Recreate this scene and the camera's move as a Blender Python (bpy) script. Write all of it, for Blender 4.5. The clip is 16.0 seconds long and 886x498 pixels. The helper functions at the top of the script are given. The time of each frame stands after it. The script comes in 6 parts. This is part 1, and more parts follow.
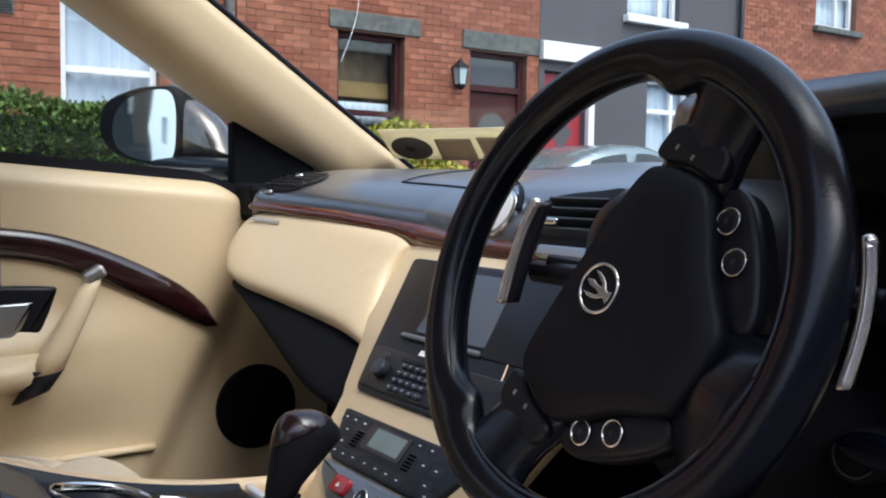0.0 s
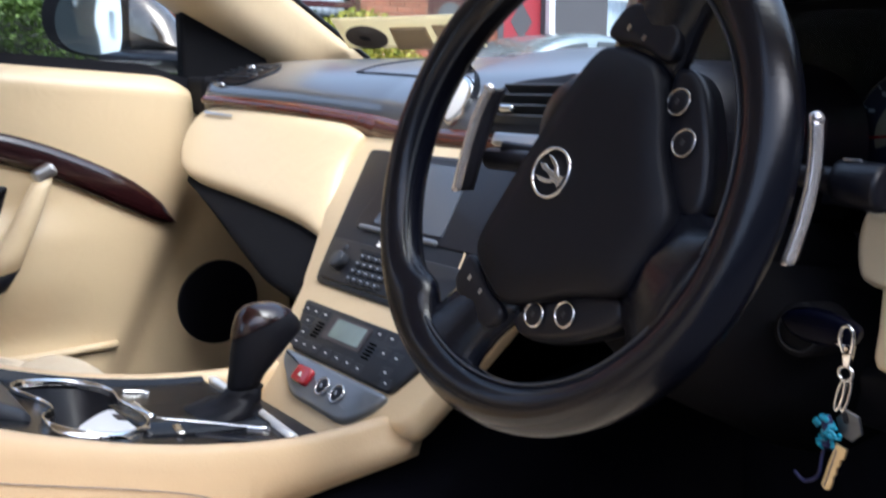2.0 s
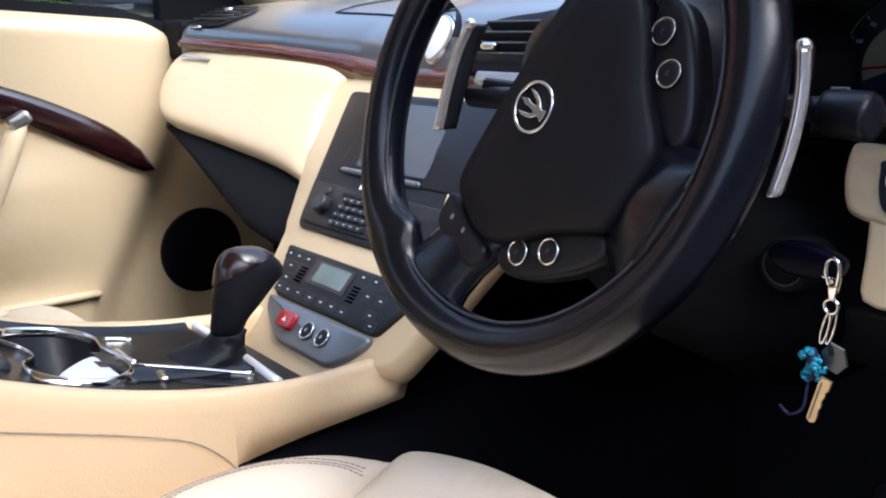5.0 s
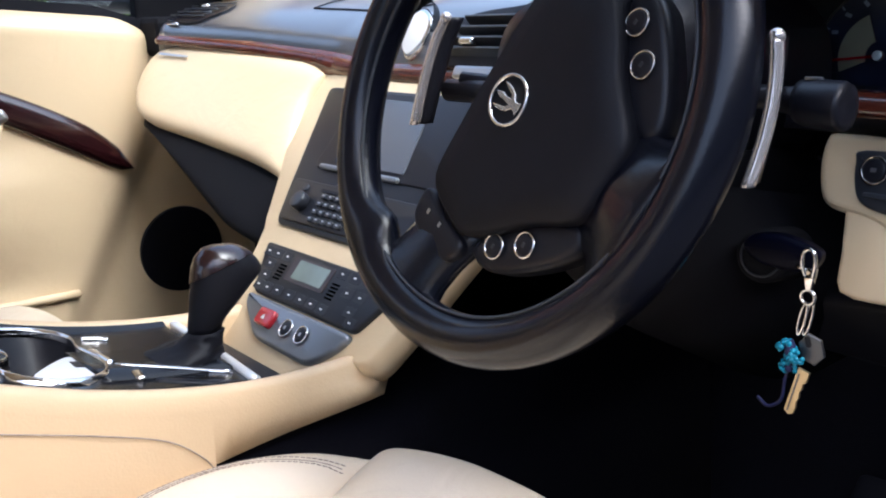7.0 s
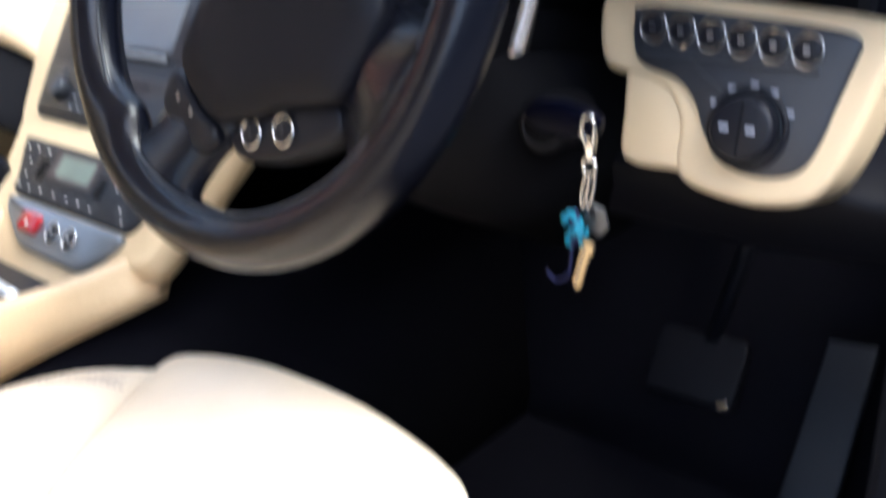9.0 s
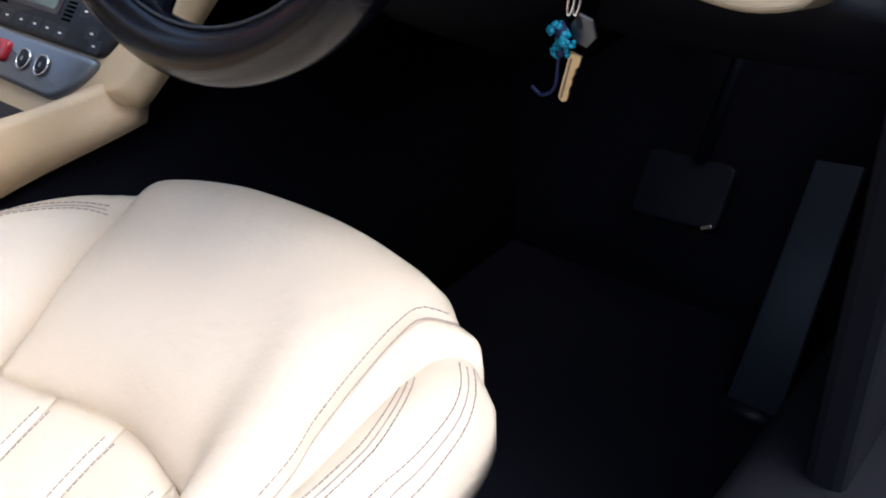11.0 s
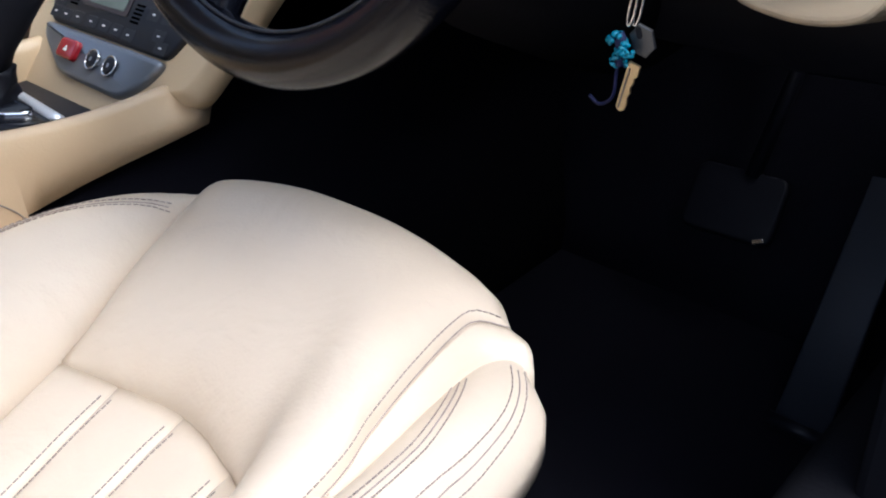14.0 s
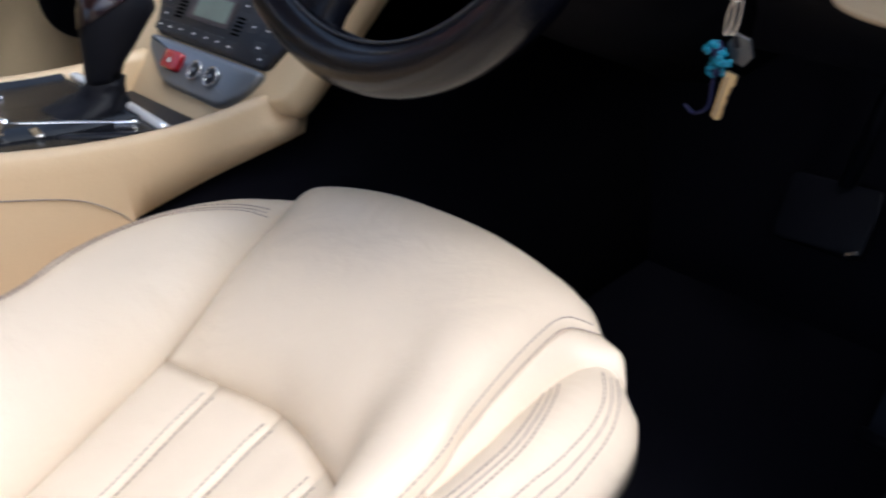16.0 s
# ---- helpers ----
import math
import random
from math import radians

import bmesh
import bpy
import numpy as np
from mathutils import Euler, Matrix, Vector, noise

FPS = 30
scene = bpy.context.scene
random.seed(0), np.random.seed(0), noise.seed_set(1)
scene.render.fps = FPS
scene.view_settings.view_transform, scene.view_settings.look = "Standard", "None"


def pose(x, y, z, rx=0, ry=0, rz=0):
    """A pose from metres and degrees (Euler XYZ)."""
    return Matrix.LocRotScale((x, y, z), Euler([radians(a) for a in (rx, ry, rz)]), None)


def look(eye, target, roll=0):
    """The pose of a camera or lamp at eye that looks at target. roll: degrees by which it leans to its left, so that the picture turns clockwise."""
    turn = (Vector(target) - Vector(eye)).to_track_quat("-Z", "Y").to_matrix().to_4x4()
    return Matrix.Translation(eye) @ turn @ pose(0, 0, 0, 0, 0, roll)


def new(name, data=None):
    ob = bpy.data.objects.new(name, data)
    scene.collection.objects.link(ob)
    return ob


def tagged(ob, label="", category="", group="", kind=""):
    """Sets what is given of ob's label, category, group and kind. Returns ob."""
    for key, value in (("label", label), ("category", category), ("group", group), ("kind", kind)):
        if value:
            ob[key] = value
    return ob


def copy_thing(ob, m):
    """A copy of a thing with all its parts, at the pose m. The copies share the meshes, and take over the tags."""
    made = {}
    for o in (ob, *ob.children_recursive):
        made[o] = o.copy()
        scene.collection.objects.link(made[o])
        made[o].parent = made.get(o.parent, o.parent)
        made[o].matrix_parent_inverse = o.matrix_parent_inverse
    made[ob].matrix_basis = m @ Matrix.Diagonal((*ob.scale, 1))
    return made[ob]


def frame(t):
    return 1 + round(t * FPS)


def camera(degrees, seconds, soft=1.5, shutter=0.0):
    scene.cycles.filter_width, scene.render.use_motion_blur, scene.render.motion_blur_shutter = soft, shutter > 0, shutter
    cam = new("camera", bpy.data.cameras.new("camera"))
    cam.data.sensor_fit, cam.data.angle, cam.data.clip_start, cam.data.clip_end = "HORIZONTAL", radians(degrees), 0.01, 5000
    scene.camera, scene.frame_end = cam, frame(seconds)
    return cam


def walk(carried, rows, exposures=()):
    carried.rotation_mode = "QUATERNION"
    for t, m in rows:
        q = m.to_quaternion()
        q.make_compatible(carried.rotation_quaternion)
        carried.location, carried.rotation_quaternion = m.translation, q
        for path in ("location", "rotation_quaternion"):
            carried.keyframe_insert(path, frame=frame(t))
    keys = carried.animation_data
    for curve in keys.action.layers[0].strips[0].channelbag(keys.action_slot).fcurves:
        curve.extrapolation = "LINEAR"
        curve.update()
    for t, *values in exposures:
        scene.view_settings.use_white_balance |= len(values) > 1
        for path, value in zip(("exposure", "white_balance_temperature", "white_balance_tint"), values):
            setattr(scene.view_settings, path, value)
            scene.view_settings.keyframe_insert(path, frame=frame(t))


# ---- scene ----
WHEEL_CENTRE = Vector((0.37, 0.0, 0.80))
cam = camera(50.554, 16.0, soft=2.0, shutter=0.9)
PATH = [
    (0, 0.8579, -0.4743, 0.8679, 55.341, -3.916, 0.896),
    (0.5, 0.8564, -0.4742, 0.8672, 55.284, -3.923, 0.840),
    (1, 0.8562, -0.4747, 0.8660, 54.786, -4.836, 0.762),
    (1.5, 0.8597, -0.4698, 0.8655, 54.060, -7.663, 0.184),
    (2, 0.8615, -0.4677, 0.8628, 53.033, -10.355, -0.063),
    (2.5, 0.8599, -0.4595, 0.8592, 52.189, -12.145, -0.125),
    (3, 0.8589, -0.4592, 0.8575, 51.783, -13.171, -0.137),
    (3.5, 0.8582, -0.4602, 0.8560, 52.051, -13.383, -0.329),
    (6, 0.8553, -0.4568, 0.8526, 51.982, -13.570, -1.019),
    (6.5, 0.8557, -0.4529, 0.8515, 51.665, -13.607, -1.077),
    (7, 0.8569, -0.4511, 0.8508, 51.352, -13.710, -1.106),
    (7.5, 0.8570, -0.4487, 0.8502, 51.065, -13.925, -1.230),
    (8, 0.8555, -0.4398, 0.8468, 49.293, -14.196, -1.069),
    (8.5, 0.8511, -0.4021, 0.8459, 43.634, -15.304, -1.189),
    (9, 0.8439, -0.3775, 0.8454, 41.184, -22.110, -2.242),
    (9.5, 0.8529, -0.3803, 0.8380, 40.559, -31.638, -3.195),
    (9.7, 0.8527, -0.3800, 0.8372, 40.250, -32.480, -3.200),
    (11.8, 0.8430, -0.3752, 0.8263, 41.740, -31.630, -2.750),
    (12, 0.8432, -0.3766, 0.8265, 41.977, -31.606, -2.750),
    (12.5, 0.8440, -0.3808, 0.8278, 42.416, -31.514, -2.726),
    (13, 0.8447, -0.3833, 0.8298, 42.936, -31.500, -2.779),
    (13.5, 0.8458, -0.3855, 0.8306, 43.492, -31.412, -2.924),
    (14, 0.8464, -0.3889, 0.8318, 43.935, -31.290, -2.935),
    (14.5, 0.8472, -0.3916, 0.8327, 44.418, -31.139, -2.995),
    (15, 0.8487, -0.3949, 0.8329, 44.924, -30.903, -3.075),
    (15.5, 0.8493, -0.3985, 0.8335, 45.635, -30.725, -3.255),
    (16, 0.8452, -0.4049, 0.8359, 49.245, -30.361, -4.909),
]
walk(cam, [(t, pose(x, y, z, 0, 0, yaw) @ pose(0, 0, 0, 90 + pitch) @ pose(0, 0, 0, 0, 0, roll))
           for t, x, y, z, yaw, pitch, roll in PATH],
     [(0.0, -0.60, 5950, 10), (1.2, -0.47, 5900, 10), (2.5, 0.08, 5750, 12), (8.0, 0.2, 5700, 12), (8.5, 0.55, 5800, 10), (9.0, 0.8, 5800, 9), (9.5, 0.02, 5700, 10), (11.8, -0.32, 5500, 11), (14.5, -0.50, 5500, 11), (15.5, -0.55, 5500, 11), (16.0, -0.60, 5650, 11)])

# ---- world and sun: a bright overcast day ----
world = bpy.data.worlds.new("world")
scene.world = world
world.use_nodes = True
wn, wl = world.node_tree.nodes, world.node_tree.links
sky = wn.new("ShaderNodeTexSky")
sky.sky_type, sky.sun_disc = "NISHITA", False
sky.sun_elevation, sky.sun_rotation = radians(59), radians(82)
sky.dust_density = 4.0
pale = wn.new("ShaderNodeHueSaturation")
pale.inputs["Saturation"].default_value = 0.72
wl.new(sky.outputs["Color"], pale.inputs["Color"])
# a bright even cloud cover, a little brighter low down
where, split, climb, cloud = wn.new("ShaderNodeTexCoord"), wn.new("ShaderNodeSeparateXYZ"), wn.new("ShaderNodeMapRange"), wn.new("ShaderNodeVectorMath")
wl.new(where.outputs["Generated"], split.inputs[0])
wl.new(split.outputs["Z"], climb.inputs["Value"])
climb.inputs["To Min"].default_value, climb.inputs["To Max"].default_value = 4.6, 4.2
cloud.operation = "SCALE"
wl.new(pale.outputs["Color"], cloud.inputs[0])
wl.new(climb.outputs["Result"], cloud.inputs["Scale"])
wl.new(cloud.outputs["Vector"], wn["Background"].inputs["Color"])
wn["Background"].inputs["Strength"].default_value = 0.15
sun = new("sun", bpy.data.lights.new("sun", "SUN"))
sun.data.energy, sun.data.angle, sun.data.color = 1.7, radians(45), (1.0, 0.98, 0.95)
sun.matrix_world = look((4.2, 0.6, 7.0), (0, 0, 0))


# ---- materials ----
def material(name, base, rough=0.5, metal=0.0, var=0.12, scale=6.0, fine=300.0, bump=0.15, coat=0.0, second=None, spec=0.5, wave=0.0):
    """Principled surface with broad stains, fine grain and relief."""
    m = bpy.data.materials.new(name)
    m.use_nodes = True
    n, l = m.node_tree.nodes, m.node_tree.links
    p = n["Principled BSDF"]
    p.inputs["Roughness"].default_value, p.inputs["Metallic"].default_value = rough, metal
    p.inputs["Specular IOR Level"].default_value = spec
    p.inputs["Coat Weight"].default_value = coat
    p.inputs["Coat Roughness"].default_value = 0.08
    tc = n.new("ShaderNodeTexCoord")
    broad = n.new("ShaderNodeTexNoise")
    broad.inputs["Scale"].default_value, broad.inputs["Detail"].default_value = scale, 5.0
    l.new(tc.outputs["Object"], broad.inputs["Vector"])
    ramp = n.new("ShaderNodeMix")
    ramp.data_type = "RGBA"
    dark = second or tuple(c * (1 - var * 1.6) for c in base)
    light = base if second else tuple(min(1, c * (1 + var * 0.6)) for c in base)
    ramp.inputs["A"].default_value, ramp.inputs["B"].default_value = (*dark, 1), (*light, 1)
    l.new(broad.outputs["Fac"], ramp.inputs["Factor"])
    l.new(ramp.outputs["Result"], p.inputs["Base Color"])
    grain = n.new("ShaderNodeTexNoise")
    grain.inputs["Scale"].default_value, grain.inputs["Detail"].default_value = fine, 3.0
    l.new(tc.outputs["Object"], grain.inputs["Vector"])
    b = n.new("ShaderNodeBump")
    b.inputs["Strength"].default_value, b.inputs["Distance"].default_value = bump, 0.002
    l.new(grain.outputs["Fac"], b.inputs["Height"])
    if wave:
        soft = n.new("ShaderNodeTexNoise")
        soft.inputs["Scale"].default_value, soft.inputs["Detail"].default_value, soft.inputs["Distortion"].default_value = 16.0, 3.0, 0.6
        l.new(tc.outputs["Object"], soft.inputs["Vector"])
        b2 = n.new("ShaderNodeBump")
        b2.inputs["Strength"].default_value, b2.inputs["Distance"].default_value = wave, 0.012
        l.new(soft.outputs["Fac"], b2.inputs["Height"])
        l.new(b.outputs["Normal"], b2.inputs["Normal"])
        l.new(b2.outputs["Normal"], p.inputs["Normal"])
    else:
        l.new(b.outputs["Normal"], p.inputs["Normal"])
    wear = n.new("ShaderNodeMapRange")
    wear.inputs["To Min"].default_value, wear.inputs["To Max"].default_value = rough * 0.78, min(1, rough + min(0.1, rough * 0.3))
    l.new(broad.outputs["Fac"], wear.inputs["Value"])
    l.new(wear.outputs["Result"], p.inputs["Roughness"])
    return m


def wood_material(name, a, b, rough=0.22, coat=0.7):
    m = material(name, b, rough, var=0.2, coat=coat, bump=0.02)
    n, l = m.node_tree.nodes, m.node_tree.links
    tc = n.new("ShaderNodeTexCoord")
    mp = n.new("ShaderNodeMapping")
    mp.inputs["Scale"].default_value = (1.0, 3.0, 6.0)
    wave = n.new("ShaderNodeTexNoise")
    wave.inputs["Scale"].default_value, wave.inputs["Detail"].default_value = 14.0, 8.0
    wave.inputs["Distortion"].default_value = 1.6
    mix = n.new("ShaderNodeMix")
    mix.data_type = "RGBA"
    mix.inputs["A"].default_value, mix.inputs["B"].default_value = (*a, 1), (*b, 1)
    l.new(tc.outputs["Object"], mp.inputs["Vector"])
    l.new(mp.outputs["Vector"], wave.inputs["Vector"])
    l.new(wave.outputs["Fac"], mix.inputs["Factor"])
    l.new(mix.outputs["Result"], n["Principled BSDF"].inputs["Base Color"])
    return m


def island_material(name, base, var, rough=0.85, hue=(1, 1, 1), per_object=False, bump=0.4, fine=60.0):
    """Many loose pieces of one kind, each of a shade of its own."""
    m = material(name, base, rough, var=0.3, scale=2.6, fine=fine, bump=bump, spec=0.25)
    n, l = m.node_tree.nodes, m.node_tree.links
    ob, geo, add = n.new("ShaderNodeObjectInfo"), n.new("ShaderNodeNewGeometry"), n.new("ShaderNodeMath")
    wrap = n.new("ShaderNodeMath")
    wrap.operation = "FRACT"
    l.new(ob.outputs["Random"], add.inputs[0])
    l.new(geo.outputs["Random Per Island"], add.inputs[1])
    l.new(add.outputs[0], wrap.inputs[0])
    mix = n.new("ShaderNodeMix")
    mix.data_type, mix.blend_type = "RGBA", "MULTIPLY"
    mix.inputs["Factor"].default_value = 1.0
    ramp = n.new("ShaderNodeValToRGB")
    lo = tuple(max(0, 1 - var * h) for h in hue)
    ramp.color_ramp.elements[0].color = (*lo, 1)
    ramp.color_ramp.elements[1].color = (1 + var * 0.4, 1 + var * 0.35, 1 + var * 0.3, 1)
    l.new(wrap.outputs[0], ramp.inputs["Fac"])
    src = n["Principled BSDF"].inputs["Base Color"].links[0].from_socket
    l.new(src, mix.inputs["A"])
    l.new(ramp.outputs["Color"], mix.inputs["B"])
    l.new(mix.outputs["Result"], n["Principled BSDF"].inputs["Base Color"])
    return m


def glass_material(name, tint=(0.93, 0.96, 0.95), gloss_share=0.035):
    m = bpy.data.materials.new(name)
    m.use_nodes = True
    n, l = m.node_tree.nodes, m.node_tree.links
    n.remove(n["Principled BSDF"])
    see, gloss, mix = n.new("ShaderNodeBsdfTransparent"), n.new("ShaderNodeBsdfGlossy"), n.new("ShaderNodeMixShader")
    see.inputs["Color"].default_value = (*tint, 1)
    gloss.inputs["Roughness"].default_value = 0.02
    mix.inputs["Fac"].default_value = gloss_share
    l.new(see.outputs["BSDF"], mix.inputs[1])
    l.new(gloss.outputs["BSDF"], mix.inputs[2])
    l.new(mix.outputs["Shader"], n["Material Output"].inputs["Surface"])
    return m


CREAM = material("cream_leather", (0.67, 0.525, 0.325), 0.36, var=0.07, scale=5, fine=420, bump=0.12, wave=0.12)
SEAT = material("seat_leather", (0.68, 0.572, 0.425), 0.37, var=0.07, scale=9, fine=380, bump=0.14, wave=0.30)
# BLACK, RUBBER and PANEL: a bluish haze over the darks is put into the base colour
BLACK = material("black_leather", (0.0032, 0.0038, 0.0075), 0.22, var=0.2, fine=420, bump=0.08, spec=0.34)
DASH = material("dash_leather", (0.032, 0.039, 0.052), 0.32, var=0.2, fine=600, bump=0.06, spec=1.0)
RUBBER = material("black_plastic", (0.008, 0.0083, 0.0125), 0.38, var=0.2, fine=700, bump=0.1, spec=0.26)
HUB = material("grained_black_cover", (0.0055, 0.0058, 0.009), 0.52, var=0.15, fine=800, bump=0.12, spec=0.18)
PANEL = material("charcoal_plastic", (0.024, 0.027, 0.034), 0.38, var=0.1, fine=700, bump=0.06)
FASCIA = material("satin_black_fascia", (0.010, 0.011, 0.015), 0.34, var=0.15, fine=700, bump=0.04, spec=0.35)
DECK = material("gloss_black_deck", (0.006, 0.0065, 0.009), 0.24, var=0.15, fine=700, bump=0.05, spec=0.3)
TAN = material("tan_console_leather", (0.66, 0.485, 0.288), 0.40, var=0.07, scale=5, fine=420, bump=0.12, wave=0.08)
CARPET = material("black_carpet", (0.007, 0.0068, 0.011), 0.95, var=0.3, scale=20, fine=900, bump=0.9, spec=0.1)
CHROME = material("chrome", (0.75, 0.74, 0.73), 0.12, 1.0, var=0.05, bump=0.0)
PADDLE = material("satin_paddle_metal", (0.76, 0.71, 0.69), 0.22, 0.75, var=0.05, bump=0.0)
RINGS = material("dim_chrome", (0.42, 0.40, 0.38), 0.14, 1.0, var=0.15, scale=60, bump=0.0)
SILVER = material("satin_silver", (0.55, 0.56, 0.58), 0.3, 1.0, var=0.05, bump=0.02)
BRIGHT = material("satin_aluminium", (0.93, 0.94, 0.95), 0.42, 0.6, var=0.04, bump=0.0)
MATTE = material("matte_black", (0.006, 0.006, 0.008), 0.85, var=0.2, spec=0.12)
TITAN = material("titanium_paint", (0.20, 0.22, 0.25), 0.35, 0.6, var=0.06, fine=900, bump=0.03)
WALNUT = wood_material("walnut_gloss", (0.018, 0.004, 0.003), (0.14, 0.028, 0.013))
DARKWOOD = wood_material("dark_walnut_gloss", (0.006, 0.0015, 0.002), (0.028, 0.006, 0.007))
CAPWOOD = wood_material("near_black_walnut", (0.003, 0.0008, 0.001), (0.018, 0.003, 0.004), 0.24, 0.3)
WHITE = material("white_print", (0.75, 0.75, 0.73), 0.5, var=0.02, bump=0.0)
RED = material("red_lens", (0.34, 0.010, 0.016), 0.25, var=0.1, bump=0.0, coat=0.5)
THREAD = material("brown_thread", (0.40, 0.33, 0.28), 0.8, var=0.4, scale=150, bump=0.0)
MIRROR = material("mirror_glass", (0.72, 0.85, 0.92), 0.03, 1.0, var=0.02, bump=0.0)
DASH.node_tree.nodes["Principled BSDF"].inputs["Coat Weight"].default_value = 1.0
DASH.node_tree.nodes["Principled BSDF"].inputs["Coat Roughness"].default_value = 0.28
DASH.node_tree.nodes["Principled BSDF"].inputs["Coat IOR"].default_value = 2.0
GLASS = glass_material("clear_glass")


# ---- mesh helpers ----
ORIGIN = {}


def thing(name, at, label, category, group="", kind=""):
    ob = new(name)
    ob.location = at
    ORIGIN[ob] = Vector(at)
    ob.empty_display_size = 0.05
    return tagged(ob, label, category, group, kind)


def part(name, bm, mat, parent, label="", smooth=True, sub=0, bevel=0.0):
    """One mesh from a bmesh in world places, under a thing or a part."""
    at = ORIGIN[parent] if parent else Vector((0, 0, 0))
    bmesh.ops.recalc_face_normals(bm, faces=bm.faces)
    bmesh.ops.translate(bm, vec=-at, verts=bm.verts)
    me = bpy.data.meshes.new(name)
    bm.to_mesh(me)
    bm.free()
    me.materials.append(mat)
    if smooth:
        me.polygons.foreach_set("use_smooth", [True] * len(me.polygons))
    ob = new(name, me)
    if parent:
        ob.parent = parent
    ORIGIN[ob] = at
    if bevel:
        mod = ob.modifiers.new("bevel", "BEVEL")
        mod.width, mod.segments, mod.limit_method, mod.angle_limit = bevel, 3, "ANGLE", radians(40)
    if sub:
        mod = ob.modifiers.new("round", "SUBSURF")
        mod.levels = mod.render_levels = sub
    if label:
        tagged(ob, label)
    return ob


def solid(name, bm, mat, label, category, kind="", group="", **kw):
    """A thing of one mesh, its origin at its base."""
    zs = [v.co.z for v in bm.verts]
    xs = [v.co.x for v in bm.verts]
    ys = [v.co.y for v in bm.verts]
    at = Vector(((min(xs) + max(xs)) / 2, (min(ys) + max(ys)) / 2, min(zs)))
    holder = object()
    ORIGIN[holder] = at
    bmesh.ops.recalc_face_normals(bm, faces=bm.faces)
    bmesh.ops.translate(bm, vec=-at, verts=bm.verts)
    me = bpy.data.meshes.new(name)
    bm.to_mesh(me)
    bm.free()
    me.materials.append(mat)
    if kw.get("smooth", True):
        me.polygons.foreach_set("use_smooth", [True] * len(me.polygons))
    ob = new(name, me)
    ob.location = at
    ORIGIN[ob] = at
    if kw.get("bevel"):
        mod = ob.modifiers.new("bevel", "BEVEL")
        mod.width, mod.segments, mod.limit_method, mod.angle_limit = kw["bevel"], 3, "ANGLE", radians(40)
    if kw.get("sub"):
        mod = ob.modifiers.new("round", "SUBSURF")
        mod.levels = mod.render_levels = kw["sub"]
    return tagged(ob, label, category, group, kind)


def axes(o, x, n):
    """A frame with its x along x and its z along n."""
    n = Vector(n).normalized()
    x = (Vector(x) - n * Vector(x).dot(n)).normalized()
    y = n.cross(x)
    return Matrix(((x.x, y.x, n.x, o[0]), (x.y, y.y, n.y, o[1]), (x.z, y.z, n.z, o[2]), (0, 0, 0, 1)))


def add_box(bm, size, m=Matrix(), bevel=0.0, seg=2):
    r = bmesh.ops.create_cube(bm, size=1.0)
    vs = r["verts"]
    bmesh.ops.scale(bm, vec=size, verts=vs)
    if bevel:
        es = list({e for v in vs for e in v.link_edges})
        out = bmesh.ops.bevel(bm, geom=es, offset=bevel, segments=seg, profile=0.5, affect="EDGES")
        vs = list({v for f in out["faces"] for v in f.verts} | {v for v in vs if v.is_valid})
    bmesh.ops.transform(bm, matrix=m, verts=vs)
    return bm


def box(size, m=Matrix(), bevel=0.0, seg=2):
    return add_box(bmesh.new(), size, m, bevel, seg)


def add_loft(bm, rings, closed=True, caps=True):
    """Skin over rings of points; closed: each ring runs round."""
    vs = [[bm.verts.new(p) for p in ring] for ring in rings]
    n = len(vs[0])
    for a, b in zip(vs, vs[1:]):
        for i in range(n if closed else n - 1):
            j = (i + 1) % n
            bm.faces.new((a[i], a[j], b[j], b[i]))
    if caps and closed:
        bm.faces.new(vs[0][::-1])
        bm.faces.new(vs[-1])
    return bm


def loft(rings, closed=True, caps=True):
    return add_loft(bmesh.new(), rings, closed, caps)


def spline(pts, n=8, closed=False):
    """Points along a smooth curve through pts."""
    pts = [Vector(p) for p in pts]
    out, k = [], len(pts)
    for i in range(k if closed else k - 1):
        if closed:
            p0, p1, p2, p3 = (pts[(i + d) % k] for d in (-1, 0, 1, 2))
        else:
            p1, p2 = pts[i], pts[i + 1]
            p0 = pts[i - 1] if i else p1 * 2 - p2
            p3 = pts[i + 2] if i + 2 < k else p2 * 2 - p1
        for s in range(n):
            t = s / n
            out.append(0.5 * (2 * p1 + (p2 - p0) * t + (2 * p0 - 5 * p1 + 4 * p2 - p3) * t * t + (3 * p1 - p0 - 3 * p2 + p3) * t ** 3))
    if not closed:
        out.append(pts[-1])
    return out


def add_tube(bm, pts, radius, seg=10, closed=False, caps=True):
    pts = [Vector(p) for p in pts]
    k = len(pts)
    rad = radius if isinstance(radius, (list, tuple)) else [radius] * k
    rings, side = [], None
    for i, p in enumerate(pts):
        a, b = (pts[i - 1], pts[(i + 1) % k]) if closed else (pts[max(i - 1, 0)], pts[min(i + 1, k - 1)])
        d = (b - a).normalized()
        if side is None:
            side = d.orthogonal().normalized()
        side = (side - d * side.dot(d)).normalized()
        up = d.cross(side)
        rings.append([p + (side * math.cos(2 * math.pi * j / seg) + up * math.sin(2 * math.pi * j / seg)) * rad[i] for j in range(seg)])
    if closed:
        rings.append(rings[0])
    return add_loft(bm, rings, True, caps and not closed)


def tube(pts, radius, seg=10, closed=False):
    return add_tube(bmesh.new(), pts, radius, seg, closed)


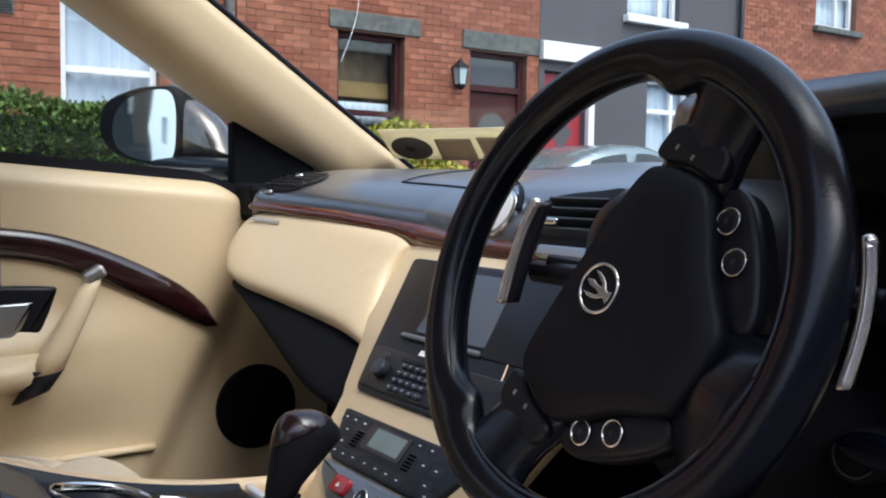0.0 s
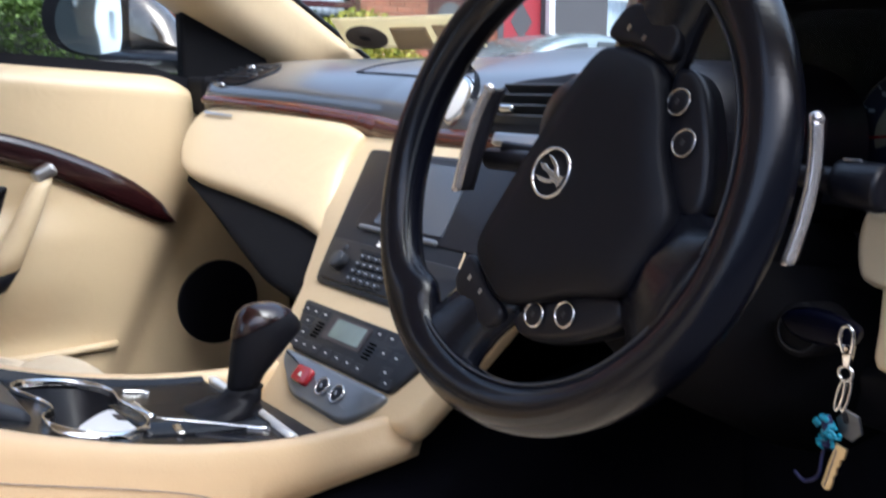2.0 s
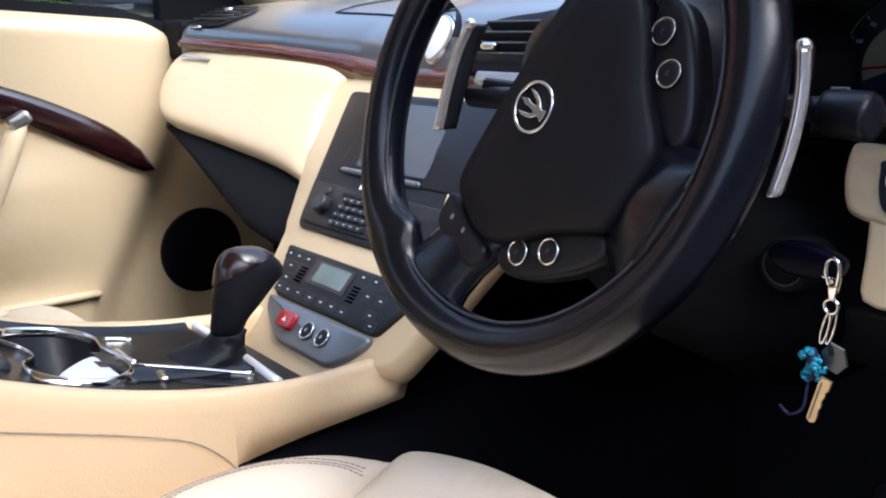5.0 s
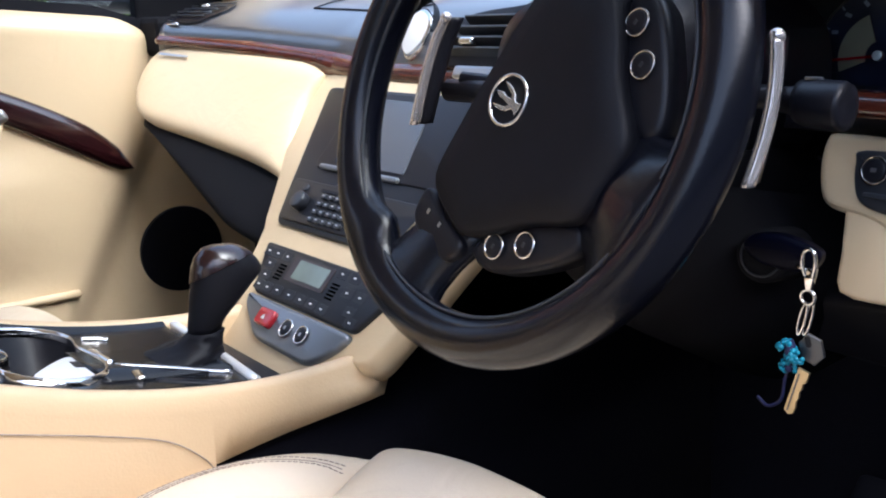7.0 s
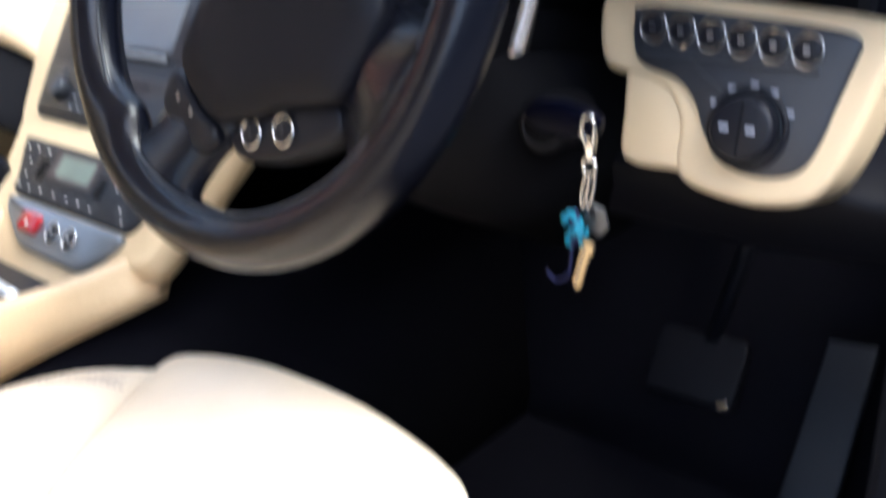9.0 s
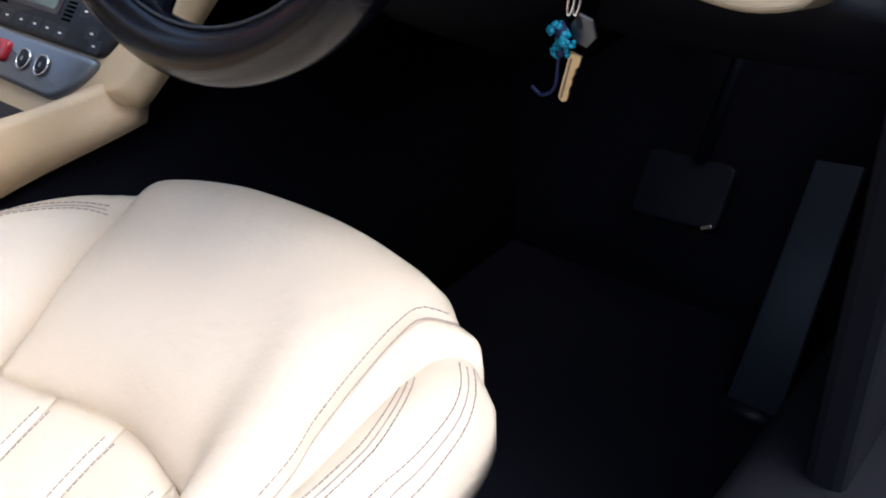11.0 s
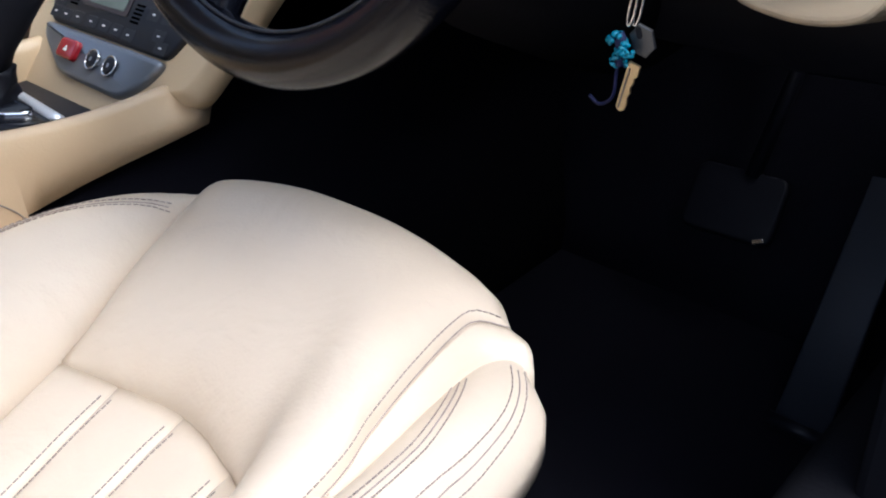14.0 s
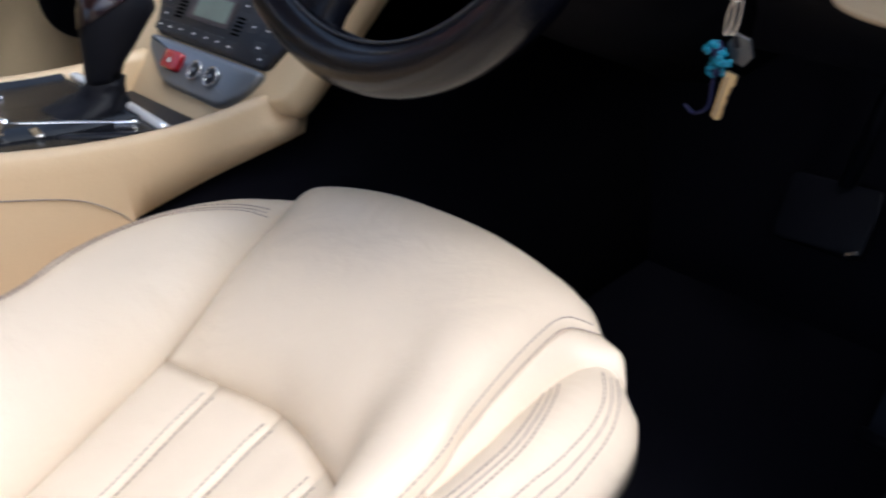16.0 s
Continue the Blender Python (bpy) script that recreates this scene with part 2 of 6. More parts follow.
def add_prism(bm, outline, m, depth, edge=0.0, steps=3):
    """A flat outline (u, v) in the frame m, as thick as depth below its face, with a rounded rim."""
    pts = [Vector((u, v, 0)) for u, v, *_ in outline]
    area = sum(a.x * b.y - b.x * a.y for a, b in zip(pts, pts[1:] + pts[:1]))
    if area < 0:
        pts = pts[::-1]
    n = len(pts)
    inward = []
    for i in range(n):
        d = (pts[(i + 1) % n] - pts[i - 1]).normalized()
        inward.append(Vector((-d.y, d.x, 0)))
    rings = [[m @ (p + Vector((0, 0, -depth))) for p in pts]]
    if edge:
        for s in range(steps + 1):
            a = s / steps * math.pi / 2
            rings.append([m @ (p + q * edge * (1 - math.cos(a)) + Vector((0, 0, -edge * (1 - math.sin(a))))) for p, q in zip(pts, inward)])
    else:
        rings.append([m @ p for p in pts])
    return add_loft(bm, rings)


def prism(outline, m, depth, edge=0.0, steps=3):
    return add_prism(bmesh.new(), outline, m, depth, edge, steps)


def round_rect(w, h, r, n=5, cx=0.0, cy=0.0):
    out = []
    for sx, sy, a0 in ((1, 1, 0), (-1, 1, 90), (-1, -1, 180), (1, -1, 270)):
        for i in range(n + 1):
            a = radians(a0 + 90 * i / n)
            out.append((cx + sx * (w / 2 - r) + r * math.cos(a), cy + sy * (h / 2 - r) + r * math.sin(a)))
    return out


def smooth_outline(pts, n=4):
    return [(p.x, p.y) for p in spline([(u, v, 0) for u, v in pts], n, True)]


def soft_poly(pts, r, n=4):
    """A polygon with its corners rounded by r."""
    out, k = [], len(pts)
    for i in range(k):
        p, a, b = Vector((*pts[i], 0)), Vector((*pts[i - 1], 0)), Vector((*pts[(i + 1) % k], 0))
        d = min(r, (a - p).length * 0.45, (b - p).length * 0.45)
        s, e = p + (a - p).normalized() * d, p + (b - p).normalized() * d
        for j in range(n + 1):
            t = j / n
            q = s * (1 - t) ** 2 + p * 2 * t * (1 - t) + e * t * t
            out.append((q.x, q.y))
    return out


def circle(r, n=24, cx=0.0, cy=0.0):
    return [(cx + r * math.cos(2 * math.pi * i / n), cy + r * math.sin(2 * math.pi * i / n)) for i in range(n)]


def ring_bm(m, r, t, seg=28, tseg=8):
    """A ring of round section in the plane of m."""
    return tube([m @ Vector((r * math.cos(2 * math.pi * i / seg), r * math.sin(2 * math.pi * i / seg), 0)) for i in range(seg)], t, tseg, True)


def sheet(fn, nu, nv, thick=None):
    """A surface fn(u, v) for u, v in 0..1; with thick (a vector) it gets a back."""
    bm = bmesh.new()
    front = [[bm.verts.new(fn(i / nu, j / nv)) for j in range(nv + 1)] for i in range(nu + 1)]
    for i in range(nu):
        for j in range(nv):
            bm.faces.new((front[i][j], front[i + 1][j], front[i + 1][j + 1], front[i][j + 1]))
    if thick:
        t = Vector(thick)
        back = [[bm.verts.new(v.co + t) for v in row] for row in front]
        for i in range(nu):
            for j in range(nv):
                bm.faces.new((back[i][j], back[i][j + 1], back[i + 1][j + 1], back[i + 1][j]))
        edge = [(i, 0) for i in range(nu)] + [(nu, j) for j in range(nv)] + [(i, nv) for i in range(nu, 0, -1)] + [(0, j) for j in range(nv, 0, -1)]
        for (a, b), (c, d) in zip(edge, edge[1:] + edge[:1]):
            bm.faces.new((front[a][b], back[a][b], back[c][d], front[c][d]))
    return bm


def cage(rows, drop):
    """A closed cushion cage: rows of points on top, the same lowered by drop below."""
    bm = bmesh.new()
    top = [[bm.verts.new(p) for p in r] for r in rows]
    low = [[bm.verts.new(Vector(p) + Vector(drop)) for p in r] for r in rows]
    nu, nv = len(rows) - 1, len(rows[0]) - 1
    for i in range(nu):
        for j in range(nv):
            bm.faces.new((top[i][j], top[i + 1][j], top[i + 1][j + 1], top[i][j + 1]))
            bm.faces.new((low[i][j], low[i][j + 1], low[i + 1][j + 1], low[i + 1][j]))
    edge = [(i, 0) for i in range(nu)] + [(nu, j) for j in range(nv)] + [(i, nv) for i in range(nu, 0, -1)] + [(0, j) for j in range(nv, 0, -1)]
    for (a, b), (c, d) in zip(edge, edge[1:] + edge[:1]):
        bm.faces.new((top[a][b], low[a][b], low[c][d], top[c][d]))
    return bm


def stitches(paths, gap=0.0062, size=0.0044, r=0.00055, lift=(0, 0, 0)):
    """Dashes of thread along paths."""
    bm = bmesh.new()
    for path in paths:
        dist, nxt = 0.0, 0.0
        for a, b in zip(path, path[1:]):
            a, b = Vector(a) + Vector(lift), Vector(b) + Vector(lift)
            seg = (b - a).length
            while seg > 1e-6 and nxt <= dist + seg:
                p = a.lerp(b, (nxt - dist) / seg)
                d = (b - a).normalized() * size / 2
                add_tube(bm, [p - d, p + d], r, 5)
                nxt += gap
            dist += seg
    return bm


def patch(front, back, left, right, puff, up=(0, 0, 1), n=5.0, nu=40, nv=40, skirt=0.10):
    """A padded panel between four edge curves: front and back run left to right, left and right run front to back."""
    f, b = (resample3(c, nu) for c in (front, back))
    l, r = (resample3(c, nv) for c in (left, right))
    up = Vector(up)

    def g(t):
        return (1 - abs(2 * t - 1) ** n) ** 0.6

    def fn(i, j):
        u, v = i / nu, j / nv
        p = f[i] * (1 - v) + b[i] * v + l[j] * (1 - u) + r[j] * u
        p -= f[0] * ((1 - u) * (1 - v)) + f[-1] * (u * (1 - v)) + b[0] * ((1 - u) * v) + b[-1] * (u * v)
        return p + up * puff * g(u) * g(v)

    bm = bmesh.new()
    top = [[bm.verts.new(fn(i, j)) for j in range(nv + 1)] for i in range(nu + 1)]
    for i in range(nu):
        for j in range(nv):
            bm.faces.new((top[i][j], top[i + 1][j], top[i + 1][j + 1], top[i][j + 1]))
    edge = [(i, 0) for i in range(nu)] + [(nu, j) for j in range(nv)] + [(i, nv) for i in range(nu, 0, -1)] + [(0, j) for j in range(nv, 0, -1)]
    low = [bm.verts.new(top[i][j].co - up * skirt) for i, j in edge]
    for k in range(len(edge)):
        m = (k + 1) % len(edge)
        bm.faces.new((top[edge[k][0]][edge[k][1]], low[k], low[m], top[edge[m][0]][edge[m][1]]))
    bm.faces.new(low)
    return bm, fn


def resample3(pts, n):
    """n + 1 evenly spaced points along the smooth curve through pts."""
    c = spline(pts, 16)
    d = [0.0]
    for p, q in zip(c, c[1:]):
        d.append(d[-1] + (q - p).length)
    out, k = [], 0
    for i in range(n + 1):
        s = d[-1] * i / n
        while k < len(d) - 2 and d[k + 1] < s:
            k += 1
        t = (s - d[k]) / max(1e-9, d[k + 1] - d[k])
        out.append(c[k].lerp(c[k + 1], min(1, t)))
    return out


# ---- the street ----
ASPHALT = material("asphalt", (0.055, 0.055, 0.058), 0.9, var=0.25, scale=2, fine=120, bump=0.6, spec=0.2)
PAVING = material("concrete_paving", (0.30, 0.29, 0.27), 0.85, var=0.2, scale=2, fine=90, bump=0.4, spec=0.2)
DARKPAVE = material("tarmac_paving", (0.07, 0.069, 0.07), 0.9, var=0.2, scale=2, fine=90, bump=0.4, spec=0.2)
MORTAR = material("mortar", (0.20, 0.105, 0.075), 0.95, var=0.2, scale=4, fine=80, bump=0.5, spec=0.1)
BRICK = island_material("red_brick", (0.33, 0.128, 0.076), 0.34, hue=(0.8, 1.05, 1.1))
GREYWALL = material("grey_render", (0.098, 0.094, 0.099), 0.9, var=0.12, scale=1.5, fine=70, bump=0.4, spec=0.2)
STONE = material("weathered_stone", (0.15, 0.155, 0.145), 0.9, var=0.5, scale=11, fine=50, bump=0.6, spec=0.2)
PAINT = material("white_paint", (0.78, 0.79, 0.80), 0.5, var=0.05, scale=3, fine=60, bump=0.08)
MAROON = material("maroon_paint", (0.055, 0.011, 0.013), 0.5, var=0.2, fine=80, bump=0.08, spec=0.25)
REDDOOR = material("red_door_paint", (0.36, 0.03, 0.04), 0.4, var=0.1, bump=0.05)
CURTAIN = material("white_net_curtain", (0.70, 0.74, 0.88), 0.9, var=0.12, scale=12, fine=200, bump=0.2)
ROOM = material("room_gloom", (0.05, 0.05, 0.055), 0.9, var=0.2)
LEAF = island_material("hedge_leaf", (0.125, 0.195, 0.055), 0.8, rough=0.34, hue=(0.9, 0.8, 1), bump=0.05)
YELLOWLEAF = island_material("golden_leaf", (0.42, 0.40, 0.06), 0.6, rough=0.5, hue=(0.9, 0.7, 1), bump=0.05)
TWIG = material("twig", (0.09, 0.06, 0.04), 0.9)
SLATE = material("roof_slate", (0.09, 0.09, 0.1), 0.8, var=0.2)
PANE = material("window_pane", (0.10, 0.11, 0.12), 0.06, var=0.1, bump=0.0, spec=0.8)

solid("ground", sheet(lambda u, v: Vector((-400 + 800 * u, -400 + 800 * v, 0)), 8, 8), ASPHALT,
      "worn dark asphalt of a residential street", "road", "structure", smooth=False)
solid("pavement", box((3.6, 70, 0.12), Matrix.Translation((-3.6, 8, 0.06)), 0.015), PAVING,
      "concrete pavement with a stone kerb beside the houses", "pavement", "structure", smooth=False)
solid("pavement", box((1.8, 70, 0.10), Matrix.Translation((5.9, 8, 0.05)), 0.015), DARKPAVE,
      "dark tarmac pavement across the street", "pavement", "structure", smooth=False)
WALL_X = -9.0


def opening_wall(x, y0, y1, z0, z1, holes, thick=0.3):
    """A wall facing +x with rectangular holes (y0, y1, z0, z1) through it."""
    ys = sorted({y0, y1, *[h[0] for h in holes], *[h[1] for h in holes]})
    zs = sorted({z0, z1, *[h[2] for h in holes], *[h[3] for h in holes]})
    bm = bmesh.new()
    for a, b in zip(ys, ys[1:]):
        for c, d in zip(zs, zs[1:]):
            if not any(h[0] <= a and b <= h[1] and h[2] <= c and d <= h[3] for h in holes):
                add_box(bm, (thick, b - a, d - c), Matrix.Translation((x - thick / 2, (a + b) / 2, (c + d) / 2)))
    return bm


BRICK_L, BRICK_H, JOINT = 0.215, 0.065, 0.010
BRICK_WALLS = []


def sash_window(parent, y0, y1, z0, z1, frame_mat, rails, bars, curtain=True, sill=STONE, label="", depth=0.1):
    """A recessed window: frame, rails, glass, net curtain and sill."""
    x = WALL_X - depth
    w = part("window", opening_wall(x, y0, y1, z0, z1, [(y0 + 0.07, y1 - 0.07, z0 + 0.07, z1 - 0.07)], 0.07), frame_mat, parent, label, smooth=False, bevel=0.008)
    for zr in rails:
        part("rail", box((0.06, y1 - y0 - 0.14, 0.07), Matrix.Translation((x - 0.03, (y0 + y1) / 2, zr)), 0.008), frame_mat, w, smooth=False)
    for yr in bars:
        part("mullion", box((0.06, 0.06, z1 - z0 - 0.14), Matrix.Translation((x - 0.032, yr, (z0 + z1) / 2)), 0.008), frame_mat, w, smooth=False)
    part("pane", box((0.006, y1 - y0 - 0.14, z1 - z0 - 0.14), Matrix.Translation((x - 0.045, (y0 + y1) / 2, (z0 + z1) / 2))), GLASS, w, smooth=False).visible_shadow = False
    if curtain:
        n = int((y1 - y0) / 0.012)
        part("curtain", sheet(lambda u, v: Vector((x - 0.13 + 0.018 * math.sin(u * 46 + 2 * math.sin(u * 9 + v)) * (1.1 - 0.3 * v), y0 + (y1 - y0) * u, z0 + (z1 - z0) * v)), n, 6, (-0.002, 0, 0)), CURTAIN, w, "pale net curtain in soft folds")
    # backing panel: the gloom of the unlit room is put into its dark colour
    part("room_back", box((0.02, y1 - y0 + 0.5, z1 - z0 + 0.5), Matrix.Translation((x - 0.42, (y0 + y1) / 2, (z0 + z1) / 2))), ROOM, w, smooth=False)
    if sill:
        part("sill", box((0.32, y1 - y0 + 0.16, 0.10), Matrix.Translation((WALL_X - 0.05, (y0 + y1) / 2, z0 - 0.052)), 0.012), sill, parent, smooth=False)
    return w


def house(name, y0, y1, label, wall, holes, height=5.3):
    h = thing(name, (WALL_X - 3, (y0 + y1) / 2, 0), label, "house", "terrace houses")
    part("wall", opening_wall(WALL_X, y0, y1, 0, height, holes), wall, h, smooth=False)
    part("side_wall", box((7, 0.25, height), Matrix.Translation((WALL_X - 3.8, y0 + 0.13, height / 2))), wall, h, smooth=False)
    part("side_wall", box((7, 0.25, height), Matrix.Translation((WALL_X - 3.8, y1 - 0.13, height / 2))), wall, h, smooth=False)
    ridge = [(WALL_X + 0.3, height - 0.05), (WALL_X + 0.3, height + 0.08), (WALL_X - 3.7, height + 1.7), (WALL_X - 7.6, height + 0.08), (WALL_X - 7.6, height - 0.05), (WALL_X - 3.7, height + 1.55)]
    part("roof", loft([[Vector((x, y, z)) for x, z in ridge] for y in (y0, y1)]), SLATE, h, smooth=False)
    return h


# brick house with the maroon window and door
A_WIN, A_DOOR = (4.80, 5.72, 1.05, 2.66), (6.72, 7.66, 0.12, 2.60)
house_a = house("terrace_house", 3.55, 7.87, "red brick terraced house with maroon door and window", MORTAR, [A_WIN, A_DOOR])
BRICK_WALLS.append((house_a, 3.55, 7.87, 0.0, 5.3, [A_WIN, A_DOOR]))
sash_window(house_a, *A_WIN, MAROON, [1.72], [], False, STONE, "maroon framed window with faint curtain")
# ochre and brown sheets: warm reflections in the glass, built as coloured surfaces
part("warm_reflection", sheet(lambda u, v: Vector((WALL_X - 0.30, 4.85 + 0.82 * u, 1.92 + 0.19 * v)), 6, 4, (-0.002, 0, 0)), material("ochre_reflection_tone", (0.34, 0.21, 0.08), 0.9), house_a, "ochre sheet standing for a warm reflection in the glass", smooth=False)
part("drape", sheet(lambda u, v: Vector((WALL_X - 0.36 + 0.01 * math.sin(u * 30), 4.82 + 0.88 * u, 1.10 + 1.50 * v)), 30, 4, (-0.002, 0, 0)), material("brown_reflection_tone", (0.16, 0.105, 0.07), 0.9, var=0.3), house_a, "brown sheet standing for the brownish reflection in the glass")
part("net_strip", sheet(lambda u, v: Vector((WALL_X - 0.28 + 0.008 * math.sin(u * 50), 4.86 + 0.80 * u, 1.60 + 0.26 * v)), 40, 3, (-0.002, 0, 0)), CURTAIN, house_a, "short white net curtain")
for (a, b, c, d) in ((A_WIN[0] - 0.12, A_WIN[1] + 0.22, 2.68, 2.89), (A_DOOR[0] - 0.13, A_DOOR[1] + 0.2, 2.62, 2.85)):
    part("lintel", box((0.2, b - a, d - c), Matrix.Translation((WALL_X - 0.07, (a + b) / 2, (c + d) / 2)), 0.012), STONE, house_a, "weathered grey stone lintel", smooth=False)
door = part("door", box((0.05, 0.80, 1.95), Matrix.Translation((WALL_X - 0.16, 7.19, 1.11))), MAROON, house_a, "maroon panelled front door", smooth=False)
part("door_frame", opening_wall(WALL_X - 0.09, A_DOOR[0], A_DOOR[1], 0.12, 2.60, [(A_DOOR[0] + 0.07, A_DOOR[1] - 0.07, 0.12, 2.10), (A_DOOR[0] + 0.07, A_DOOR[1] - 0.07, 2.18, 2.54)], 0.09), MAROON, house_a, smooth=False)
part("fanlight", box((0.01, 0.8, 0.38), Matrix.Translation((WALL_X - 0.15, 7.19, 2.36))), PANE, house_a, "dark glass light over the door", smooth=False)
fan = [(0.25 * math.cos(radians(a)), 0.28 * math.sin(radians(a))) for a in range(0, 181, 15)]
part("door_light", prism(fan, axes((WALL_X - 0.131, 7.19, 1.55), (0, 1, 0), (1, 0, 0)), 0.01), PANE, door, "arched glass light", smooth=False)
part("door_panel", prism([(u, v) for u, v in round_rect(0.62, 0.62, 0.02)], axes((WALL_X - 0.122, 7.19, 0.95), (0, 1, 0), (1, 0, 0)), 0.02, 0.01), MAROON, door, smooth=False)

# rendered grey house
G_UP, G_WIN, G_DOOR = (9.52, 10.64, 3.36, 4.7), (9.98, 10.95, 1.05, 2.50), (7.98, 8.74, 0.12, 2.45)
house_g = house("terrace_house", 7.88, 12.10, "dark grey rendered terraced house with white window frames", GREYWALL, [G_UP, G_WIN, G_DOOR])
sash_window(house_g, *G_UP, PAINT, [4.05], [10.3], True, PAINT, "white framed upstairs window")
sash_window(house_g, *G_WIN, PAINT, [2.02], [10.62], True, PAINT, "white framed window with net curtain")
part("fascia", box((0.10, 1.10, 0.25), Matrix.Translation((WALL_X + 0.04, 8.43, 2.71)), 0.01), PAINT, house_g, "white painted door canopy", smooth=False)
part("jamb", box((0.10, 0.11, 2.45), Matrix.Translation((WALL_X + 0.03, 8.80, 1.23)), 0.01), PAINT, house_g, "white door post", smooth=False)
gd = part("door", box((0.05, 0.78, 2.3), Matrix.Translation((WALL_X - 0.12, 8.36, 1.27))), REDDOOR, house_g, "bright red front door", smooth=False)
part("diamond", prism([(0, -0.26), (0.2, 0), (0, 0.26), (-0.2, 0)], axes((WALL_X - 0.09, 8.38, 1.62), (0, 1, 0), (1, 0, 0)), 0.02), GREYWALL, gd, "grey diamond panel", smooth=False)
part("drainpipe", tube([(WALL_X + 0.07, 12.0, 0), (WALL_X + 0.07, 12.0, 5.3)], 0.045, 10), RUBBER, house_g, "dark drainpipe")

# brick house beyond
C_UP, C_WIN = (14.05, 15.25, 3.70, 5.0), (14.05, 15.25, 1.05, 2.5)
house_c = house("terrace_house", 12.11, 17.5, "red brick terraced house beyond the grey one", MORTAR, [C_UP, C_WIN])
BRICK_WALLS.append((house_c, 12.11, 17.5, 2.6, 5.3, [C_UP, C_WIN]))
sash_window(house_c, *C_UP, PAINT, [4.3], [14.8], True, STONE, "white framed upstairs window")
sash_window(house_c, *C_WIN, PAINT, [1.8], [], True, STONE)

# brick house with the white window, behind the hedge
B_WIN = (1.72, 2.70, 1.10, 2.75)
house_b = house("terrace_house", -3.0, 3.54, "red brick terraced house with a white sash window", MORTAR, [B_WIN])
BRICK_WALLS.append((house_b, -3.0, 3.54, 0.9, 4.2, [B_WIN]))
sash_window(house_b, *B_WIN, PAINT, [1.97], [], True, STONE, "white framed window with pale net curtains")
part("wall_vent", box((0.03, 0.5, 0.16), Matrix.Translation((WALL_X + 0.013, 1.05, 2.52)), 0.004), STONE, house_b, "grey louvred wall vent", smooth=False)
for i in range(5):
    part("slat", box((0.012, 0.46, 0.012), Matrix.Translation((WALL_X + 0.032, 1.05, 2.465 + 0.028 * i)) @ pose(0, 0, 0, 0, 30, 0)), PANEL, house_b, smooth=False)
part("drainpipe", tube([(WALL_X + 0.06, 3.45, 0), (WALL_X + 0.06, 3.45, 5.3)], 0.05, 10), STONE, house_b, "weathered drainpipe")

# houses behind the camera's line, for the wing mirror
house_d = house("terrace_house", -12.0, -3.01, "grey rendered terraced house further back", GREYWALL, [(-6.2, -5.0, 1.05, 2.6)])
sash_window(house_d, -6.2, -5.0, 1.05, 2.6, PAINT, [1.85], [], True, PAINT)
DARKSLATE = material("dark_slate_cladding", (0.011, 0.0135, 0.0145), 0.85, var=0.2, scale=2, fine=60, bump=0.3, spec=0.15)
house_f = house("terrace_house", -17.6, -12.01, "dark slate-clad house standing forward of the terrace", DARKSLATE, [])
part("drainpipe", tube([(WALL_X + 0.07, -15.2, 2.2), (WALL_X + 0.07, -15.2, 5.3)], 0.06, 10), PAINT, house_f, "pale drainpipe")
house_f.location.x += 3.55
house("white_house", -60.0, -17.62, "white rendered house at the end of the street", PAINT, [(-37.0, -35.4, 2.2, 3.4)], 7.5)

# the far side of the street, behind the camera: unseen wall added to limit skylight
solid("unseen_wall", box((0.4, 90, 5.0), Matrix.Translation((7.0, 5, 2.5))), STONE, "unseen dark weathered stone wall added across the street to limit skylight", "wall", "structure", smooth=False)

# loose cable hanging on the brick front
solid("hanging_cable", tube(spline([(-8.93, 5.06, 4.6), (-8.92, 5.03, 3.27), (-8.92, 5.0, 2.81), (-8.85, 4.765, 2.27)], 8), 0.0042, 6), PAINT, "thin white cable hanging down the brick front", "cable")

# wall lantern
lantern = thing("wall_lantern", (WALL_X + 0.12, 6.50, 2.05), "black wall lantern with glass panes beside the front door", "lantern")
LY = 6.50
part("bracket", tube(spline([(WALL_X, LY, 2.42), (WALL_X + 0.06, LY, 2.47), (WALL_X + 0.12, LY, 2.44)], 6), 0.012), RUBBER, lantern)
part("roof", loft([[Vector((WALL_X + 0.12 + r * math.cos(radians(45 + 90 * i)), LY + r * math.sin(radians(45 + 90 * i)), z)) for i in range(4)] for r, z in ((0.15, 2.36), (0.14, 2.38), (0.04, 2.46), (0.015, 2.5))]), RUBBER, lantern, smooth=False)
part("glass_body", loft([[Vector((WALL_X + 0.12 + r * math.cos(radians(45 + 90 * i)), LY + r * math.sin(radians(45 + 90 * i)), z)) for i in range(4)] for r, z in ((0.085, 2.10), (0.12, 2.36))]), material("frosted_glass", (0.45, 0.55, 0.56), 0.2, bump=0.02), lantern, smooth=False)
for i in range(4):
    a = radians(45 + 90 * i)
    part("glazing_bar", tube([(WALL_X + 0.12 + 0.088 * math.cos(a), LY + 0.088 * math.sin(a), 2.09), (WALL_X + 0.12 + 0.125 * math.cos(a), LY + 0.125 * math.sin(a), 2.37)], 0.009, 6), RUBBER, lantern)
part("base", loft([[Vector((WALL_X + 0.12 + r * math.cos(radians(45 + 90 * i)), LY + r * math.sin(radians(45 + 90 * i)), z)) for i in range(4)] for r, z in ((0.02, 2.02), (0.07, 2.05), (0.095, 2.10))]), RUBBER, lantern, smooth=False)


lantern.scale = (0.8, 0.8, 0.8)
lantern.location = (WALL_X + 0.096, LY, 2.10)


